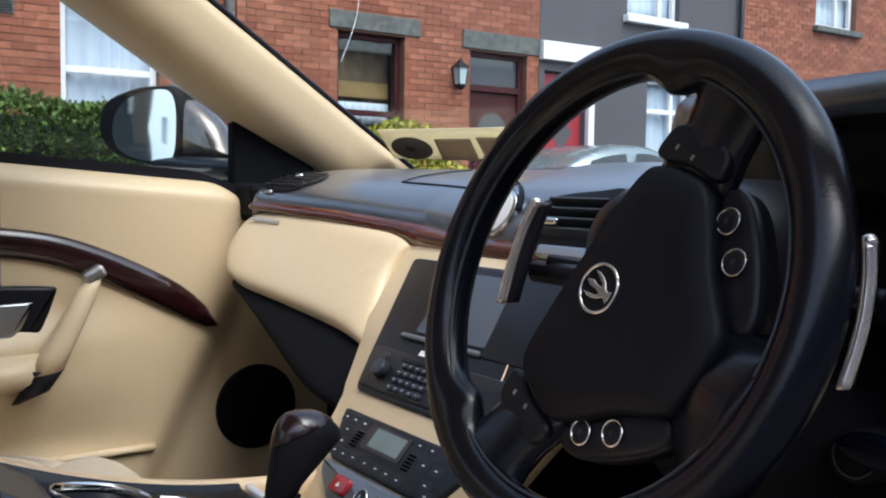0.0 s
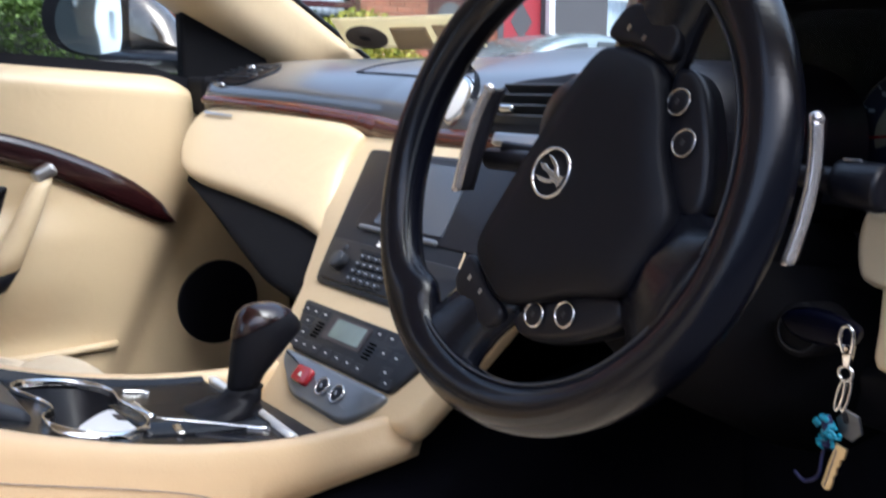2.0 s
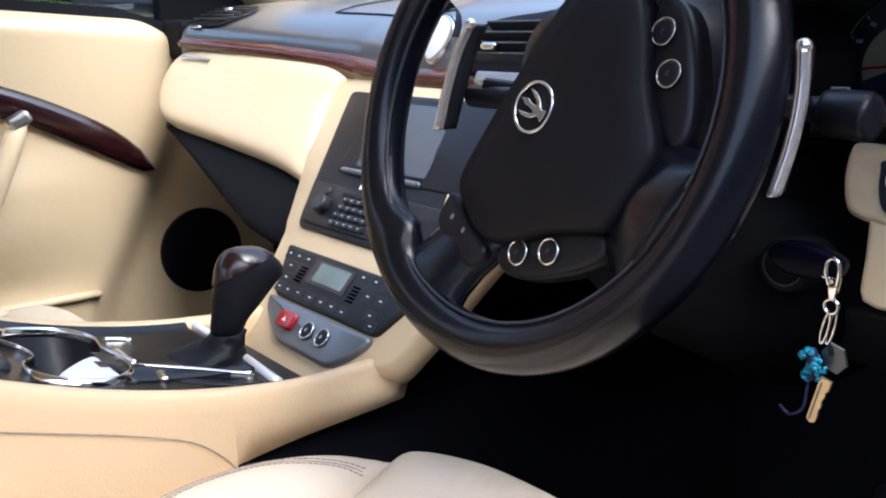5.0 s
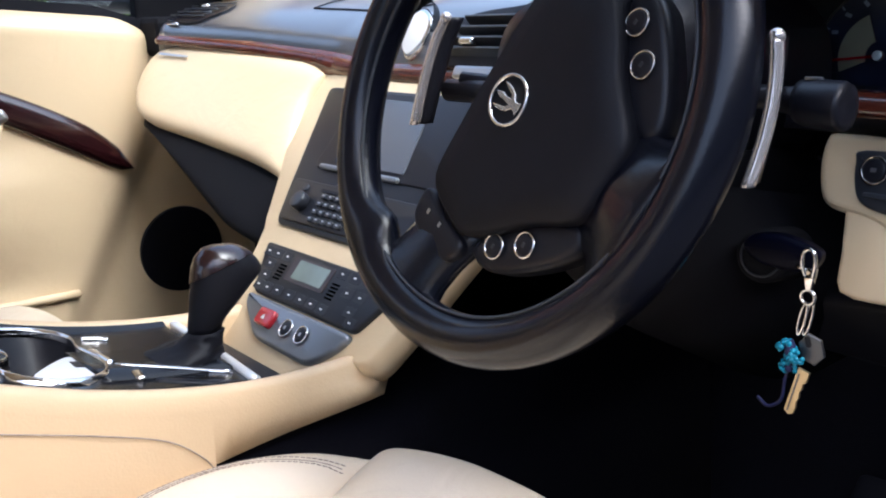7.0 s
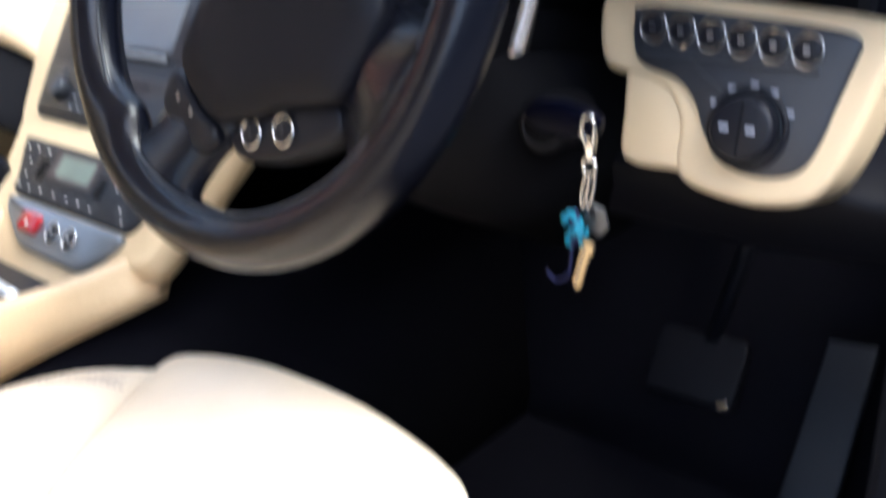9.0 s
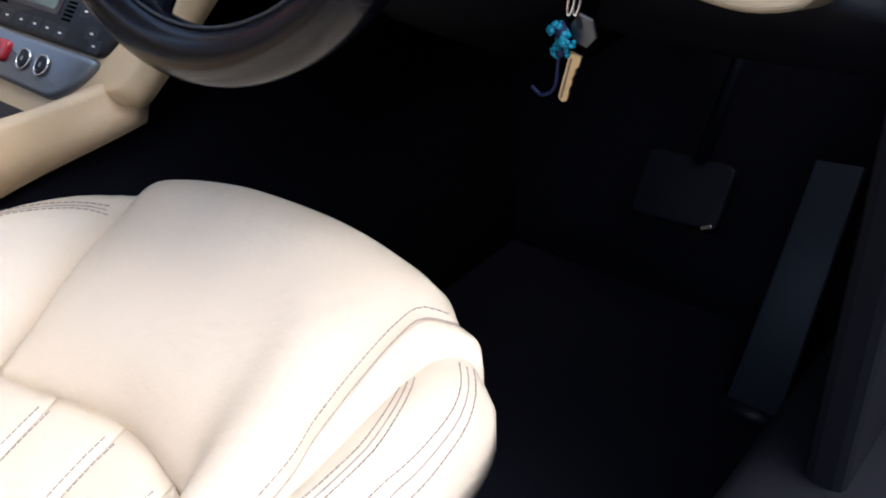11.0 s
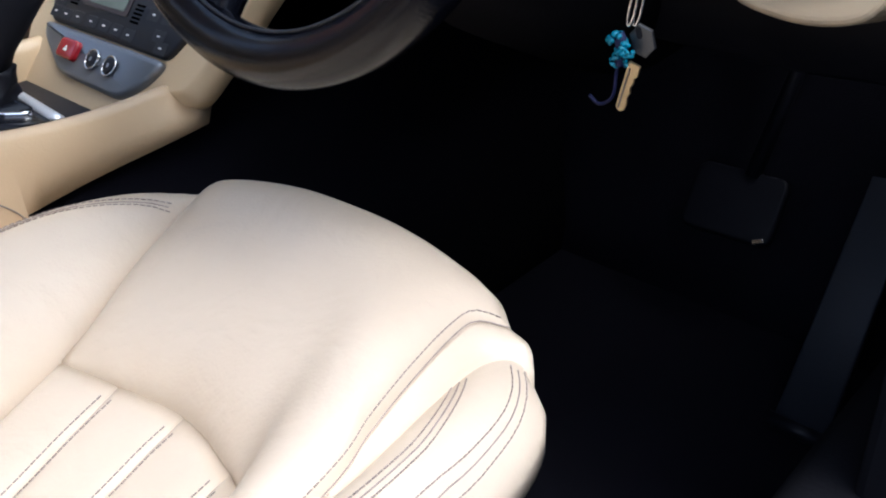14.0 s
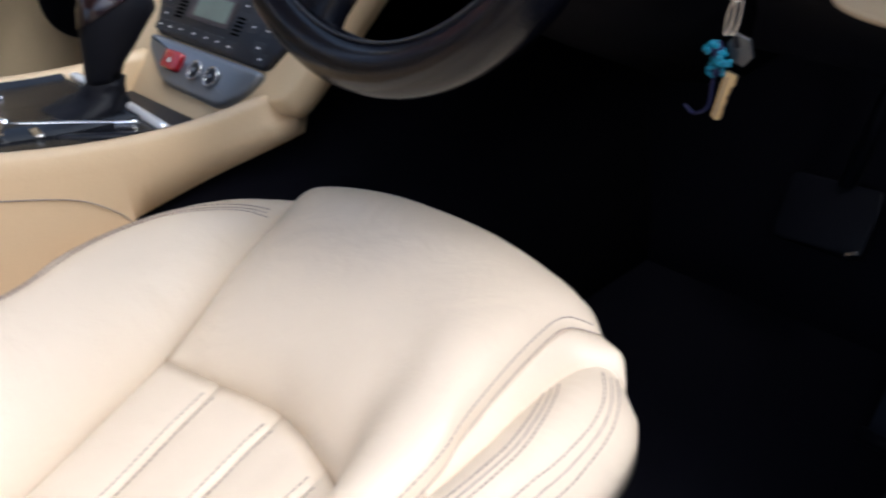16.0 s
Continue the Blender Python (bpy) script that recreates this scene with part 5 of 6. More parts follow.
for sx in (-1, 1):
    spoke("spoke", [(sx * 0.08, -0.006, -0.022, 0.036, 0.012), (sx * 0.105, -0.006, -0.016, 0.037, 0.012), (sx * 0.128, -0.006, -0.012, 0.033, 0.013), (sx * 0.146, -0.006, -0.008, 0.034, 0.013), (sx * 0.160, -0.005, -0.004, 0.042, 0.012), (sx * 0.170, -0.004, 0.0, 0.055, 0.010)])
    m = part("switch_module", prism(smooth_outline([(sx * 0.096, 0.024), (sx * 0.110, 0.028), (sx * 0.124, 0.022), (sx * 0.130, -0.002), (sx * 0.126, -0.030), (sx * 0.112, -0.038), (sx * 0.104, -0.032), (sx * 0.103, -0.008)], 4), SWR @ Matrix.Translation((0, 0, -0.001)), 0.02, 0.004), RUBBER, wheel, "black thumb switch module")
    for k in (-1, 1):
        part("print_mark", box((0.004, 0.0025, 0.0006), SWR @ Matrix.Translation((sx * 0.109, 0.0015 + 0.0088 * k, -0.0006))), SILVER, m, smooth=False)
    for u, v in ((sx * 0.0885, -0.0602), (sx * 0.0702, -0.0832)):
        bt = part("round_switch", prism(circle(0.0083, 22, u, v), SWR @ Matrix.Translation((0, 0, -0.005)), 0.012, 0.002), RUBBER, wheel, "black round switch in a chrome ring")
        # one side takes the dimmer chrome: its weaker reflections are put into the colour
        part("chrome_ring", ring_bm(SWR @ Matrix.Translation((u, v, -0.006)), 0.0088, 0.0011, 26, 6), RINGS if sx > 0 else CHROME, bt)
        part("print_mark", box((0.0035, 0.0025, 0.0005), SWR @ Matrix.Translation((u, v, -0.0046))), PANEL, bt, smooth=False)
    part("switch_carrier", prism(smooth_outline([(sx * 0.034, -0.108), (sx * 0.050, -0.082), (sx * 0.076, -0.056), (sx * 0.100, -0.040), (sx * 0.110, -0.050), (sx * 0.104, -0.070), (sx * 0.082, -0.096), (sx * 0.056, -0.118), (sx * 0.040, -0.122)], 4), SWR @ Matrix.Translation((0, 0, -0.008)), 0.02, 0.006), RUBBER, wheel, "black switch carrier")
low_spoke = bmesh.new()
# the lower spoke is a wide leather web with a soft ridge that leans to the rim
add_loft(low_spoke, [[SWR @ Vector((hw * a, v + dv * a * a, w + hd * b)) for a, b in ((-1, -0.6), (-0.92, 0.35), (-0.55, 0.75), (-0.12, 1.0), (0.12, 1.0), (0.55, 0.75), (0.92, 0.35), (1, -0.6))] for v, dv, w, hw, hd in ((-0.088, 0.010, -0.026, 0.046, 0.012), (-0.104, 0.010, -0.022, 0.044, 0.015), (-0.120, 0.008, -0.017, 0.043, 0.018), (-0.136, 0.004, -0.011, 0.048, 0.018), (-0.150, 0.004, -0.005, 0.058, 0.016), (-0.166, 0.008, 0.002, 0.072, 0.012))])
part("spoke", low_spoke, BLACK, wheel, "black leather lower spoke")

# emblem: a plain three-pronged shape in a ring
EF = SWR @ Matrix.Translation((-0.0015, -0.0100, 0.0068))
emblem = part("emblem", ring_bm(EF, 0.0178, 0.0015, 36, 8), CHROME, wheel, "chrome ring emblem with a three-pronged shape")
half = [(0.0026, 0.0080), (0.0017, 0.0030), (0.0026, -0.0030), (0.0050, -0.0008), (0.0064, 0.0045), (0.0086, 0.0118), (0.0098, 0.0065), (0.0090, 0.0008), (0.0068, -0.0040), (0.0036, -0.0072), (0.0030, -0.0095), (0.0050, -0.0135)]
part("trident_shape", prism([(0, 0.0145), *half, (0, -0.0145), *[(-u, v) for u, v in half[::-1]]], EF @ Matrix.Translation((0, 0, 0.0012)), 0.003, 0.0007), CHROME, emblem, smooth=False)

# column, paddles, stalks, ignition
col = thing("steering_column", (0.37, 0.12, 0.62), "black steering column shroud with stalks and chrome-edged paddles", "steering column")
AX = SW.to_3x3() @ Vector((0, 0, -1))
part("shroud", loft([[WHEEL_CENTRE + AX * d + (SW.to_3x3() @ Vector((0.075 * k * math.cos(a), 0.062 * k * math.sin(a) - 0.012, 0))) for a in [2 * math.pi * i / 24 for i in range(24)]] for d, k in ((0.045, 0.75), (0.07, 0.95), (0.16, 1.05), (0.30, 1.1))]), MATTE, col, "black column shroud")
part("upper_shroud", loft([[Vector((0.37 + hw * math.copysign(abs(math.cos(a)) ** 0.7, math.cos(a)), y, zc + hh * math.copysign(abs(math.sin(a)) ** 0.8, math.sin(a)))) for a in [2 * math.pi * i / 40 for i in range(40)]] for y, zc, hw, hh in ((0.048, 0.797, 0.060, 0.052), (0.058, 0.798, 0.078, 0.068), (0.075, 0.798, 0.086, 0.075), (0.13, 0.800, 0.088, 0.077), (0.27, 0.80, 0.088, 0.074))]), RUBBER, col, "black upper column cowl")
part("lower_shroud", loft([[Vector((0.37 + 0.085 * k * math.cos(a), y, zc + 0.07 * k * math.sin(a))) for a in [2 * math.pi * i / 20 for i in range(20)]] for y, zc, k in ((0.09, 0.70, 0.8), (0.16, 0.67, 1.2), (0.30, 0.62, 1.5))]), MATTE, col)
for sx, ctr in ((-1, [(0.2105, 0.074, 0.853), (0.2000, 0.068, 0.828), (0.193, 0.061, 0.796), (0.1885, 0.054, 0.761)]), (1, [(0.5445, 0.050, 0.838), (0.5465, 0.048, 0.818), (0.5475, 0.044, 0.798), (0.5465, 0.038, 0.776), (0.5440, 0.030, 0.752)])):
    blade = spline(ctr, 6)
    n = len(blade)
    pdl = part("paddle", loft([[p + Vector((sx * -0.0055 * (0.6 + 0.4 * math.sin(math.pi * i / n)), 0.014, 0)), p + Vector((sx * -0.0055 * (0.6 + 0.4 * math.sin(math.pi * i / n)), 0.018, 0)), p + Vector((0, 0.007, 0)), p + Vector((0, 0.001, 0))] for i, p in enumerate(blade)]), RUBBER, col, "black shift paddle")
    part("chrome_edge", loft([[p + Vector((0.0040 * math.cos(a), 0.0050 * math.sin(a), 0)) for a in [2 * math.pi * k / 12 for k in range(12)]] for p in blade]), PADDLE, pdl, "chrome paddle edge")
    head = bmesh.new()
    bmesh.ops.create_uvsphere(head, u_segments=16, v_segments=10, radius=0.0050, matrix=Matrix.Translation(blade[0]))
    part("paddle_tip", head, PADDLE, pdl, "rounded bright paddle tip")
    part("paddle_arm", tube([(0.3725 + sx * 0.155, 0.085, 0.80), (0.3725 + sx * 0.06, 0.13, 0.79)], 0.007, 8), RUBBER, col)
stalk = part("stalk", loft([[Vector((x, 0.098 - 0.45 * (x - 0.52) + r * math.cos(a), 0.7975 + r * math.sin(a))) for a in [2 * math.pi * i / 18 for i in range(18)]] for x, r in ((0.42, 0.008), (0.518, 0.008), (0.534, 0.0092), (0.5365, 0.0085), (0.539, 0.0135), (0.545, 0.0147), (0.575, 0.0150), (0.5785, 0.0138), (0.579, 0.0085), (0.5782, 0.004))]), RUBBER, col, "black wiper stalk with round end")
part("stalk_mark", box((0.012, 0.002, 0.002), Matrix.Translation((0.552, 0.0805, 0.8126)), 0.0005), SILVER, stalk, smooth=False)
part("stalk", tube([(0.32, 0.085, 0.79), (0.20, 0.085, 0.79)], 0.010, 12), RUBBER, col)
IG = axes((0.492, 0.132, 0.683), (1, 0.15, 0), (0.15, -1, 0.15))
ign = part("ignition_lock", prism(circle(0.020, 26), IG, 0.05, 0.004), MATTE, col, "black ignition lock barrel")
part("lock_ring", ring_bm(IG @ Matrix.Translation((0, 0, 0.001)), 0.0150, 0.0008, 26, 6), PANEL, ign)
# small silver bar shaped as a glint on the black barrel
part("lock_highlight", box((0.006, 0.003, 0.003), IG @ Matrix.Translation((0.010, 0.016, 0.003)), 0.001), SILVER, ign, smooth=False)

# ---- bunch of keys hanging from the ignition ----
BLUE = material("navy_key_head", (0.0012, 0.0016, 0.007), 0.40, var=0.1, bump=0.0, spec=0.07)
TEAL = material("turquoise_beads", (0.01, 0.26, 0.38), 0.35, var=0.5, scale=150, bump=0.1)
NAVYCORD = material("blue_cord", (0.005, 0.008, 0.055), 0.7)
BRASS = material("worn_brass_key", (0.50, 0.40, 0.25), 0.35, 1.0, var=0.15)
STEEL = material("dull_steel", (0.13, 0.135, 0.145), 0.38, 1.0, var=0.1)
keys = thing("key_bunch", (0.525, 0.115, 0.5695), "bunch of keys on a steel clip with turquoise bead charm", "keys")
KX, KY = 0.535, 0.122
KM = axes((0, KY, 0), (1, 0, 0), (0, -1, 0))
part("key_head", prism(smooth_outline([(0.484, 0.690), (0.491, 0.700), (0.512, 0.703), (0.537, 0.698), (0.541, 0.690), (0.531, 0.680), (0.500, 0.680)], 4), KM @ Matrix.Translation((0, 0, 0.004)), 0.012, 0.005), BLUE, keys, "navy plastic car key head")
CL = KX + 0.0035
part("clip", tube(spline([(CL - 0.0026, KY - 0.006, 0.6795), (CL - 0.0048, KY - 0.008, 0.689), (CL - 0.0036, KY - 0.008, 0.6965), (CL, KY - 0.008, 0.6990), (CL + 0.0036, KY - 0.008, 0.6965), (CL + 0.0048, KY - 0.008, 0.689), (CL + 0.0026, KY - 0.006, 0.6795)], 6), 0.0014, 8), CHROME, keys, "steel snap clip")
part("clip_body", prism([(CL - 0.0046, 0.6855), (CL + 0.0046, 0.6855), (CL + 0.0022, 0.6705), (CL - 0.0022, 0.6705)], KM @ Matrix.Translation((0, 0, 0.007)), 0.004, 0.001), CHROME, keys)
part("clip_thumb", tube([(CL - 0.004, KY - 0.006, 0.6845), (CL - 0.0095, KY - 0.006, 0.6855)], 0.0016, 8), CHROME, keys)
part("swivel", tube([Vector((CL - 0.001 + 0.0050 * math.cos(a), KY - 0.004, 0.6650 + 0.0050 * math.sin(a))) for a in [2 * math.pi * k / 20 for k in range(20)]], 0.0013, 6, True), CHROME, keys)
for i, dx in enumerate((-0.0018, 0.0022)):
    part("chain_link", tube([Vector((KX + 0.0005 + 0.8 * dx + 0.0022 * math.cos(a) + 0.0022 * math.sin(a), KY - 0.003 + 0.002 * i, 0.6485 + 0.0118 * math.sin(a))) for a in [2 * math.pi * k / 20 for k in range(20)]], 0.0010, 6, True), CHROME, keys)
random.seed(5)
for k in range(72):
    bm = bmesh.new()
    cx, cz = ((0.5255, 0.6265), (0.5310, 0.6205), (0.5275, 0.6135))[k % 3]
    d = Vector((random.gauss(0, 1), random.gauss(0, 1), random.gauss(0, 1))).normalized()
    p = Vector((cx + d.x * 0.0062, KY - 0.005 + d.y * 0.0045, cz + d.z * 0.0046))
    bmesh.ops.create_icosphere(bm, subdivisions=2, radius=random.uniform(0.0014, 0.0023), matrix=Matrix.Translation(p))
    part("bead", bm, TEAL, keys)
part("bead_core", tube(spline([(0.5250, KY - 0.004, 0.631), (0.5285, KY - 0.004, 0.622), (0.5280, KY - 0.004, 0.610)], 6), 0.0042, 10), NAVYCORD, keys, "blue cord wound inside the beads")
part("cord", tube(spline([(0.5265, KY - 0.003, 0.610), (0.5245, KY - 0.003, 0.602), (0.5225, KY - 0.003, 0.586), (0.5125, KY - 0.003, 0.5785), (0.504, KY - 0.003, 0.583)], 6), 0.0012, 8), NAVYCORD, keys, "blue cord tail")
hk = KM @ Matrix.Translation((0.5335, 0.5955, 0.004)) @ pose(0, 0, 0, 0, 0, -14)
part("house_key", prism([(-0.0038, 0.018), (0.0052, 0.018), (0.0052, 0.010), (0.0034, 0.008), (0.0040, 0.004), (0.0026, 0.001), (0.0038, -0.003), (0.0026, -0.007), (0.0036, -0.011), (0.0030, -0.0165), (0.0, -0.0185), (-0.0038, -0.0165)], hk, 0.002, 0.0004), BRASS, keys, "worn brass key", smooth=False)
part("key_groove", box((0.0012, 0.030, 0.0004), hk @ Matrix.Translation((-0.0014, -0.001, 0.0002))), STEEL, keys, smooth=False)
hexm = axes((0.5385, KY + 0.004, 0.6255), (1, 0, 0.25), (0.25, -1, 0))
part("hex_key_head", prism([(0.0092 * math.cos(radians(a)), 0.0118 * math.sin(radians(a))) for a in range(30, 390, 60)], hexm, 0.0028, 0.001), STEEL, keys, "hexagonal steel key head", smooth=False)
part("hex_hole", prism(round_rect(0.004, 0.008, 0.0018, 3, -0.001, 0.006), hexm @ Matrix.Translation((0, 0, 0.0004)), 0.001), RUBBER, keys, smooth=False)

# ---- instrument cluster ----
clus = thing("instrument_cluster", (0.44, 0.30, 0.74), "dark instrument cluster with silver-ringed gauges under a hood", "instrument cluster")
part("backplate", box((0.44, 0.02, 0.22), Matrix.Translation((0.42, 0.335, 0.835)) @ pose(0, 0, 0, -8, 0, 0), 0.01), RUBBER, clus, smooth=False)
part("lower_shelf", box((0.42, 0.12, 0.02), Matrix.Translation((0.43, 0.272, 0.779)) @ pose(0, 0, 0, 6, 0, 0), 0.006), RUBBER, clus, smooth=False)
GAUGE = material("gauge_face", (0.010, 0.013, 0.035), 0.3, bump=0.0)
BEIGE = material("beige_dial", (0.30, 0.26, 0.18), 0.5, bump=0.0)
LAMP = material("red_warning_lamp", (0.5, 0.01, 0.02), 0.4, bump=0.0)
LAMP.node_tree.nodes["Principled BSDF"].inputs["Emission Color"].default_value = (1.0, 0.02, 0.05, 1)
LAMP.node_tree.nodes["Principled BSDF"].inputs["Emission Strength"].default_value = 1.5
PRINT = material("dim_dial_print", (0.34, 0.36, 0.42), 0.5, var=0.05, bump=0.0)
for gx, gr in ((0.478, 0.056), (0.330, 0.056)):
    g = axes((gx, 0.306, 0.816), (1, 0, 0), (0, -1, 0.12))
    d = part("gauge", prism(circle(gr, 48), g, 0.012), GAUGE, clus, "dark blue gauge face", smooth=False)
    part("gauge_ring", ring_bm(g, gr, 0.0013, 52, 8), RINGS, d)
    pie = [(r * math.cos(radians(t)), r * math.sin(radians(t))) for r, ts in ((0.035, range(112, 206, 6)), (0.012, range(202, 110, -10))) for t in ts]
    part("dial_window", prism(pie, g @ Matrix.Translation((0, 0, 0.0012)), 0.0008), BEIGE, d, "beige inner dial", smooth=False)
    part("needle", box((0.050, 0.0022, 0.001), g @ pose(-0.026, -0.003, 0.004, 0, 0, 6)), RED, d, smooth=False)
    part("needle_hub", prism(circle(0.0042, 16), g @ Matrix.Translation((0, 0, 0.006)), 0.005, 0.001), BRIGHT, d)
    part("warning_lamp", prism(circle(0.0032, 12), g @ Matrix.Translation((0.021, 0.014, 0.002)), 0.001), LAMP, d, "lit red warning lamp", smooth=False)
    for k in range(13):
        a = radians(-40 + 260 / 12 * k)
        part("tick", box((0.0055, 0.0030, 0.0006), g @ pose(gr * 0.80 * math.cos(a), gr * 0.80 * math.sin(a), 0.001, 0, 0, math.degrees(a) + 25)), PRINT, d, smooth=False)
        part("tick", box((0.0035, 0.0012, 0.0006), g @ pose(gr * 0.93 * math.cos(a), gr * 0.93 * math.sin(a), 0.001, 0, 0, math.degrees(a))), PRINT, d, smooth=False)
g = axes((0.532, 0.300, 0.800), (1, 0, 0), (0, -1, 0.12))
d = part("small_gauge", prism(circle(0.024, 32), g, 0.008), GAUGE, clus, "small dark fuel gauge", smooth=False)
part("gauge_ring", ring_bm(g, 0.024, 0.0010, 36, 6), SILVER, d)
part("needle", box((0.018, 0.0014, 0.001), g @ pose(-0.004, 0.006, 0.002, 0, 0, 120)), RED, d, smooth=False)
part("cluster_lens", box((0.36, 0.002, 0.15), Matrix.Translation((0.42, 0.285, 0.845)) @ pose(0, 0, 0, 14, 0, 0)), GLASS, clus, smooth=False).visible_shadow = False

# ---- switch panel beside the column ----
rp = thing("switch_panel", (0.60, 0.20, 0.60), "cream-framed lighting switch panel beside the steering column", "switch panel")
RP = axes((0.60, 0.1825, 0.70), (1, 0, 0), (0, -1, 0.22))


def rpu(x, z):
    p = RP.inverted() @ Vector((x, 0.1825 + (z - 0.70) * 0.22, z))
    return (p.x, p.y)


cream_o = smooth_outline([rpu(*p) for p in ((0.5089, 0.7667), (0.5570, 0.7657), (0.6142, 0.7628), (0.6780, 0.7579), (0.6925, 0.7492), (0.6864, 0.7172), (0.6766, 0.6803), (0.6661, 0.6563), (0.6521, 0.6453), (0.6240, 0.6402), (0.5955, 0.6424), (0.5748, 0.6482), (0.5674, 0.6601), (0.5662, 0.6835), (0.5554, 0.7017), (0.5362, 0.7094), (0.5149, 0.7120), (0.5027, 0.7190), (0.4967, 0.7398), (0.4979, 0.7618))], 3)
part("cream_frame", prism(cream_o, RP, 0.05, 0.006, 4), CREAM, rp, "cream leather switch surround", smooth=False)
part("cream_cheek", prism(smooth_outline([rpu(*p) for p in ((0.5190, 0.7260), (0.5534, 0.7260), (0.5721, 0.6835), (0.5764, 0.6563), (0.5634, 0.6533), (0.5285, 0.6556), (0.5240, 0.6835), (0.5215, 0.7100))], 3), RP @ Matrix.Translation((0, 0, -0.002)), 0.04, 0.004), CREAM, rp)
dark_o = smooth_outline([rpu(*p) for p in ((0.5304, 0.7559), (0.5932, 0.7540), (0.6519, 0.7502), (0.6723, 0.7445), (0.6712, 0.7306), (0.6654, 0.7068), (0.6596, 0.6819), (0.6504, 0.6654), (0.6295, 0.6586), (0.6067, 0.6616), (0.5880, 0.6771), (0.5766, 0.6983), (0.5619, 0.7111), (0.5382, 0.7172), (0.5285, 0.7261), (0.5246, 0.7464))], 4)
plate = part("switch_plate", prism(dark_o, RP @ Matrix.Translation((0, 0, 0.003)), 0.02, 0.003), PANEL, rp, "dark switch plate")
for i in range(6):
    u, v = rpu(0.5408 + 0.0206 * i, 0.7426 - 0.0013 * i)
    b = part("round_switch", prism(circle(0.0085, 22, u, v), RP @ Matrix.Translation((0, 0, 0.006)), 0.006, 0.002), RUBBER, plate, "round switch in a chrome ring")
    part("chrome_ring", ring_bm(RP @ Matrix.Translation((u, v, 0.0045)), 0.0095, 0.0011, 26, 6), RINGS, b)
    part("print_mark", box((0.004, 0.003, 0.0005), RP @ Matrix.Translation((u, v, 0.0065))), SILVER, b, smooth=False)
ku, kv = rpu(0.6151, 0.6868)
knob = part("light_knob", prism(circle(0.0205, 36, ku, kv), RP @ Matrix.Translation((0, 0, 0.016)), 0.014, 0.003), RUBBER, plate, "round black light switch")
part("print_mark", box((0.006, 0.003, 0.0005), RP @ Matrix.Translation((ku - 0.010, kv, 0.0164))), PRINT, knob, smooth=False)
part("print_mark", box((0.006, 0.003, 0.0005), RP @ Matrix.Translation((ku + 0.007, kv, 0.0164))), PRINT, knob, smooth=False)
for a in (150, 120, 90, 62, 28):
    part("print_mark", box((0.005, 0.0026, 0.0005), RP @ Matrix.Translation((ku + 0.028 * math.cos(radians(a)), kv + 0.027 * math.sin(radians(a)), 0.0034))), PRINT, plate, smooth=False)
part("knob_groove", box((0.0012, 0.034, 0.0006), RP @ Matrix.Translation((ku, kv, 0.0162))), MATTE, knob, smooth=False)
part("knob_collar", ring_bm(RP @ Matrix.Translation((ku, kv, 0.004)), 0.0245, 0.0022, 36, 8), HUB, plate, "black collar round the light switch")
part("plate_step", prism(round_rect(0.118, 0.004, 0.0018, 3, ku - 0.021, kv + 0.0395), RP @ Matrix.Translation((0, 0, 0.005)), 0.003, 0.001), PANEL, plate, smooth=False)
part("lower_dash", prism(smooth_outline([(-0.13, -0.085), (0.12, -0.085), (0.125, -0.14), (-0.13, -0.15)], 2), axes((0.60, 0.1825, 0.70), (1, 0, 0), (0, -1, -0.45)) @ Matrix.Translation((0, 0, -0.02)), 0.08, 0.01), HUB, rp, "black lower dash pad")

# right-hand air vent
RV = axes((0.672, 0.182, 0.808), (1, 0, 0), (0, -1, 0.15))
rv = thing("air_vent", (0.668, 0.17, 0.78), "black side air vent with chrome tab", "air vent")
part("housing", prism(round_rect(0.085, 0.055, 0.008), RV, 0.03, 0.003), RUBBER, rv)
part("vent_frame", tube([RV @ Vector((u, v, 0.001)) for u, v in round_rect(0.092, 0.062, 0.012)], 0.0030, 8, True), PANEL, rv, "grey vent frame")
for i in range(4):
    part("slat", box((0.078, 0.002, 0.014), RV @ Matrix.Translation((0, -0.012 + 0.010 * i, 0.002)) @ pose(0, 0, 0, -25, 0, 0)), PANEL, rv, smooth=False)
part("vent_tab", box((0.016, 0.005, 0.006), RV @ Matrix.Translation((0, -0.022, 0.006)), 0.002), CHROME, rv, "chrome tab", smooth=False)

# ---- gear lever ----
lever = thing("gear_lever", (0.0, -0.08, 0.50), "black leather gear lever with a polished wood top", "gear lever")
LX = 0.018


def lev(y, z, ry, rx, tilt=0.25):
    return [Vector((LX + rx * math.cos(a), y + ry * math.sin(a), z + tilt * ry * math.sin(a))) for a in [2 * math.pi * i / 36 for i in range(36)]]


KNOB = [(-0.084, 0.556, 0.0165, 0.015, 0.25), (-0.081, 0.566, 0.0195, 0.018, 0.25), (-0.0715, 0.581, 0.0265, 0.0225, 0.22), (-0.0625, 0.597, 0.0335, 0.0255, 0.16), (-0.0565, 0.608, 0.0360, 0.026, 0.04), (-0.0550, 0.617, 0.0350, 0.025, -0.08), (-0.0545, 0.626, 0.0305, 0.0225, -0.15), (-0.0545, 0.633, 0.0235, 0.0175, -0.18), (-0.0545, 0.6375, 0.0135, 0.010, -0.15), (-0.0545, 0.639, 0.003, 0.003, 0.0)]
part("grip", loft([lev(*k) for k in KNOB]), HUB, lever, "black leather grip")
bm = loft([lev(y - 0.0006, z + 0.0012, ry + 0.0012, rx + 0.0010, tilt) for y, z, ry, rx, tilt in KNOB[3:]])
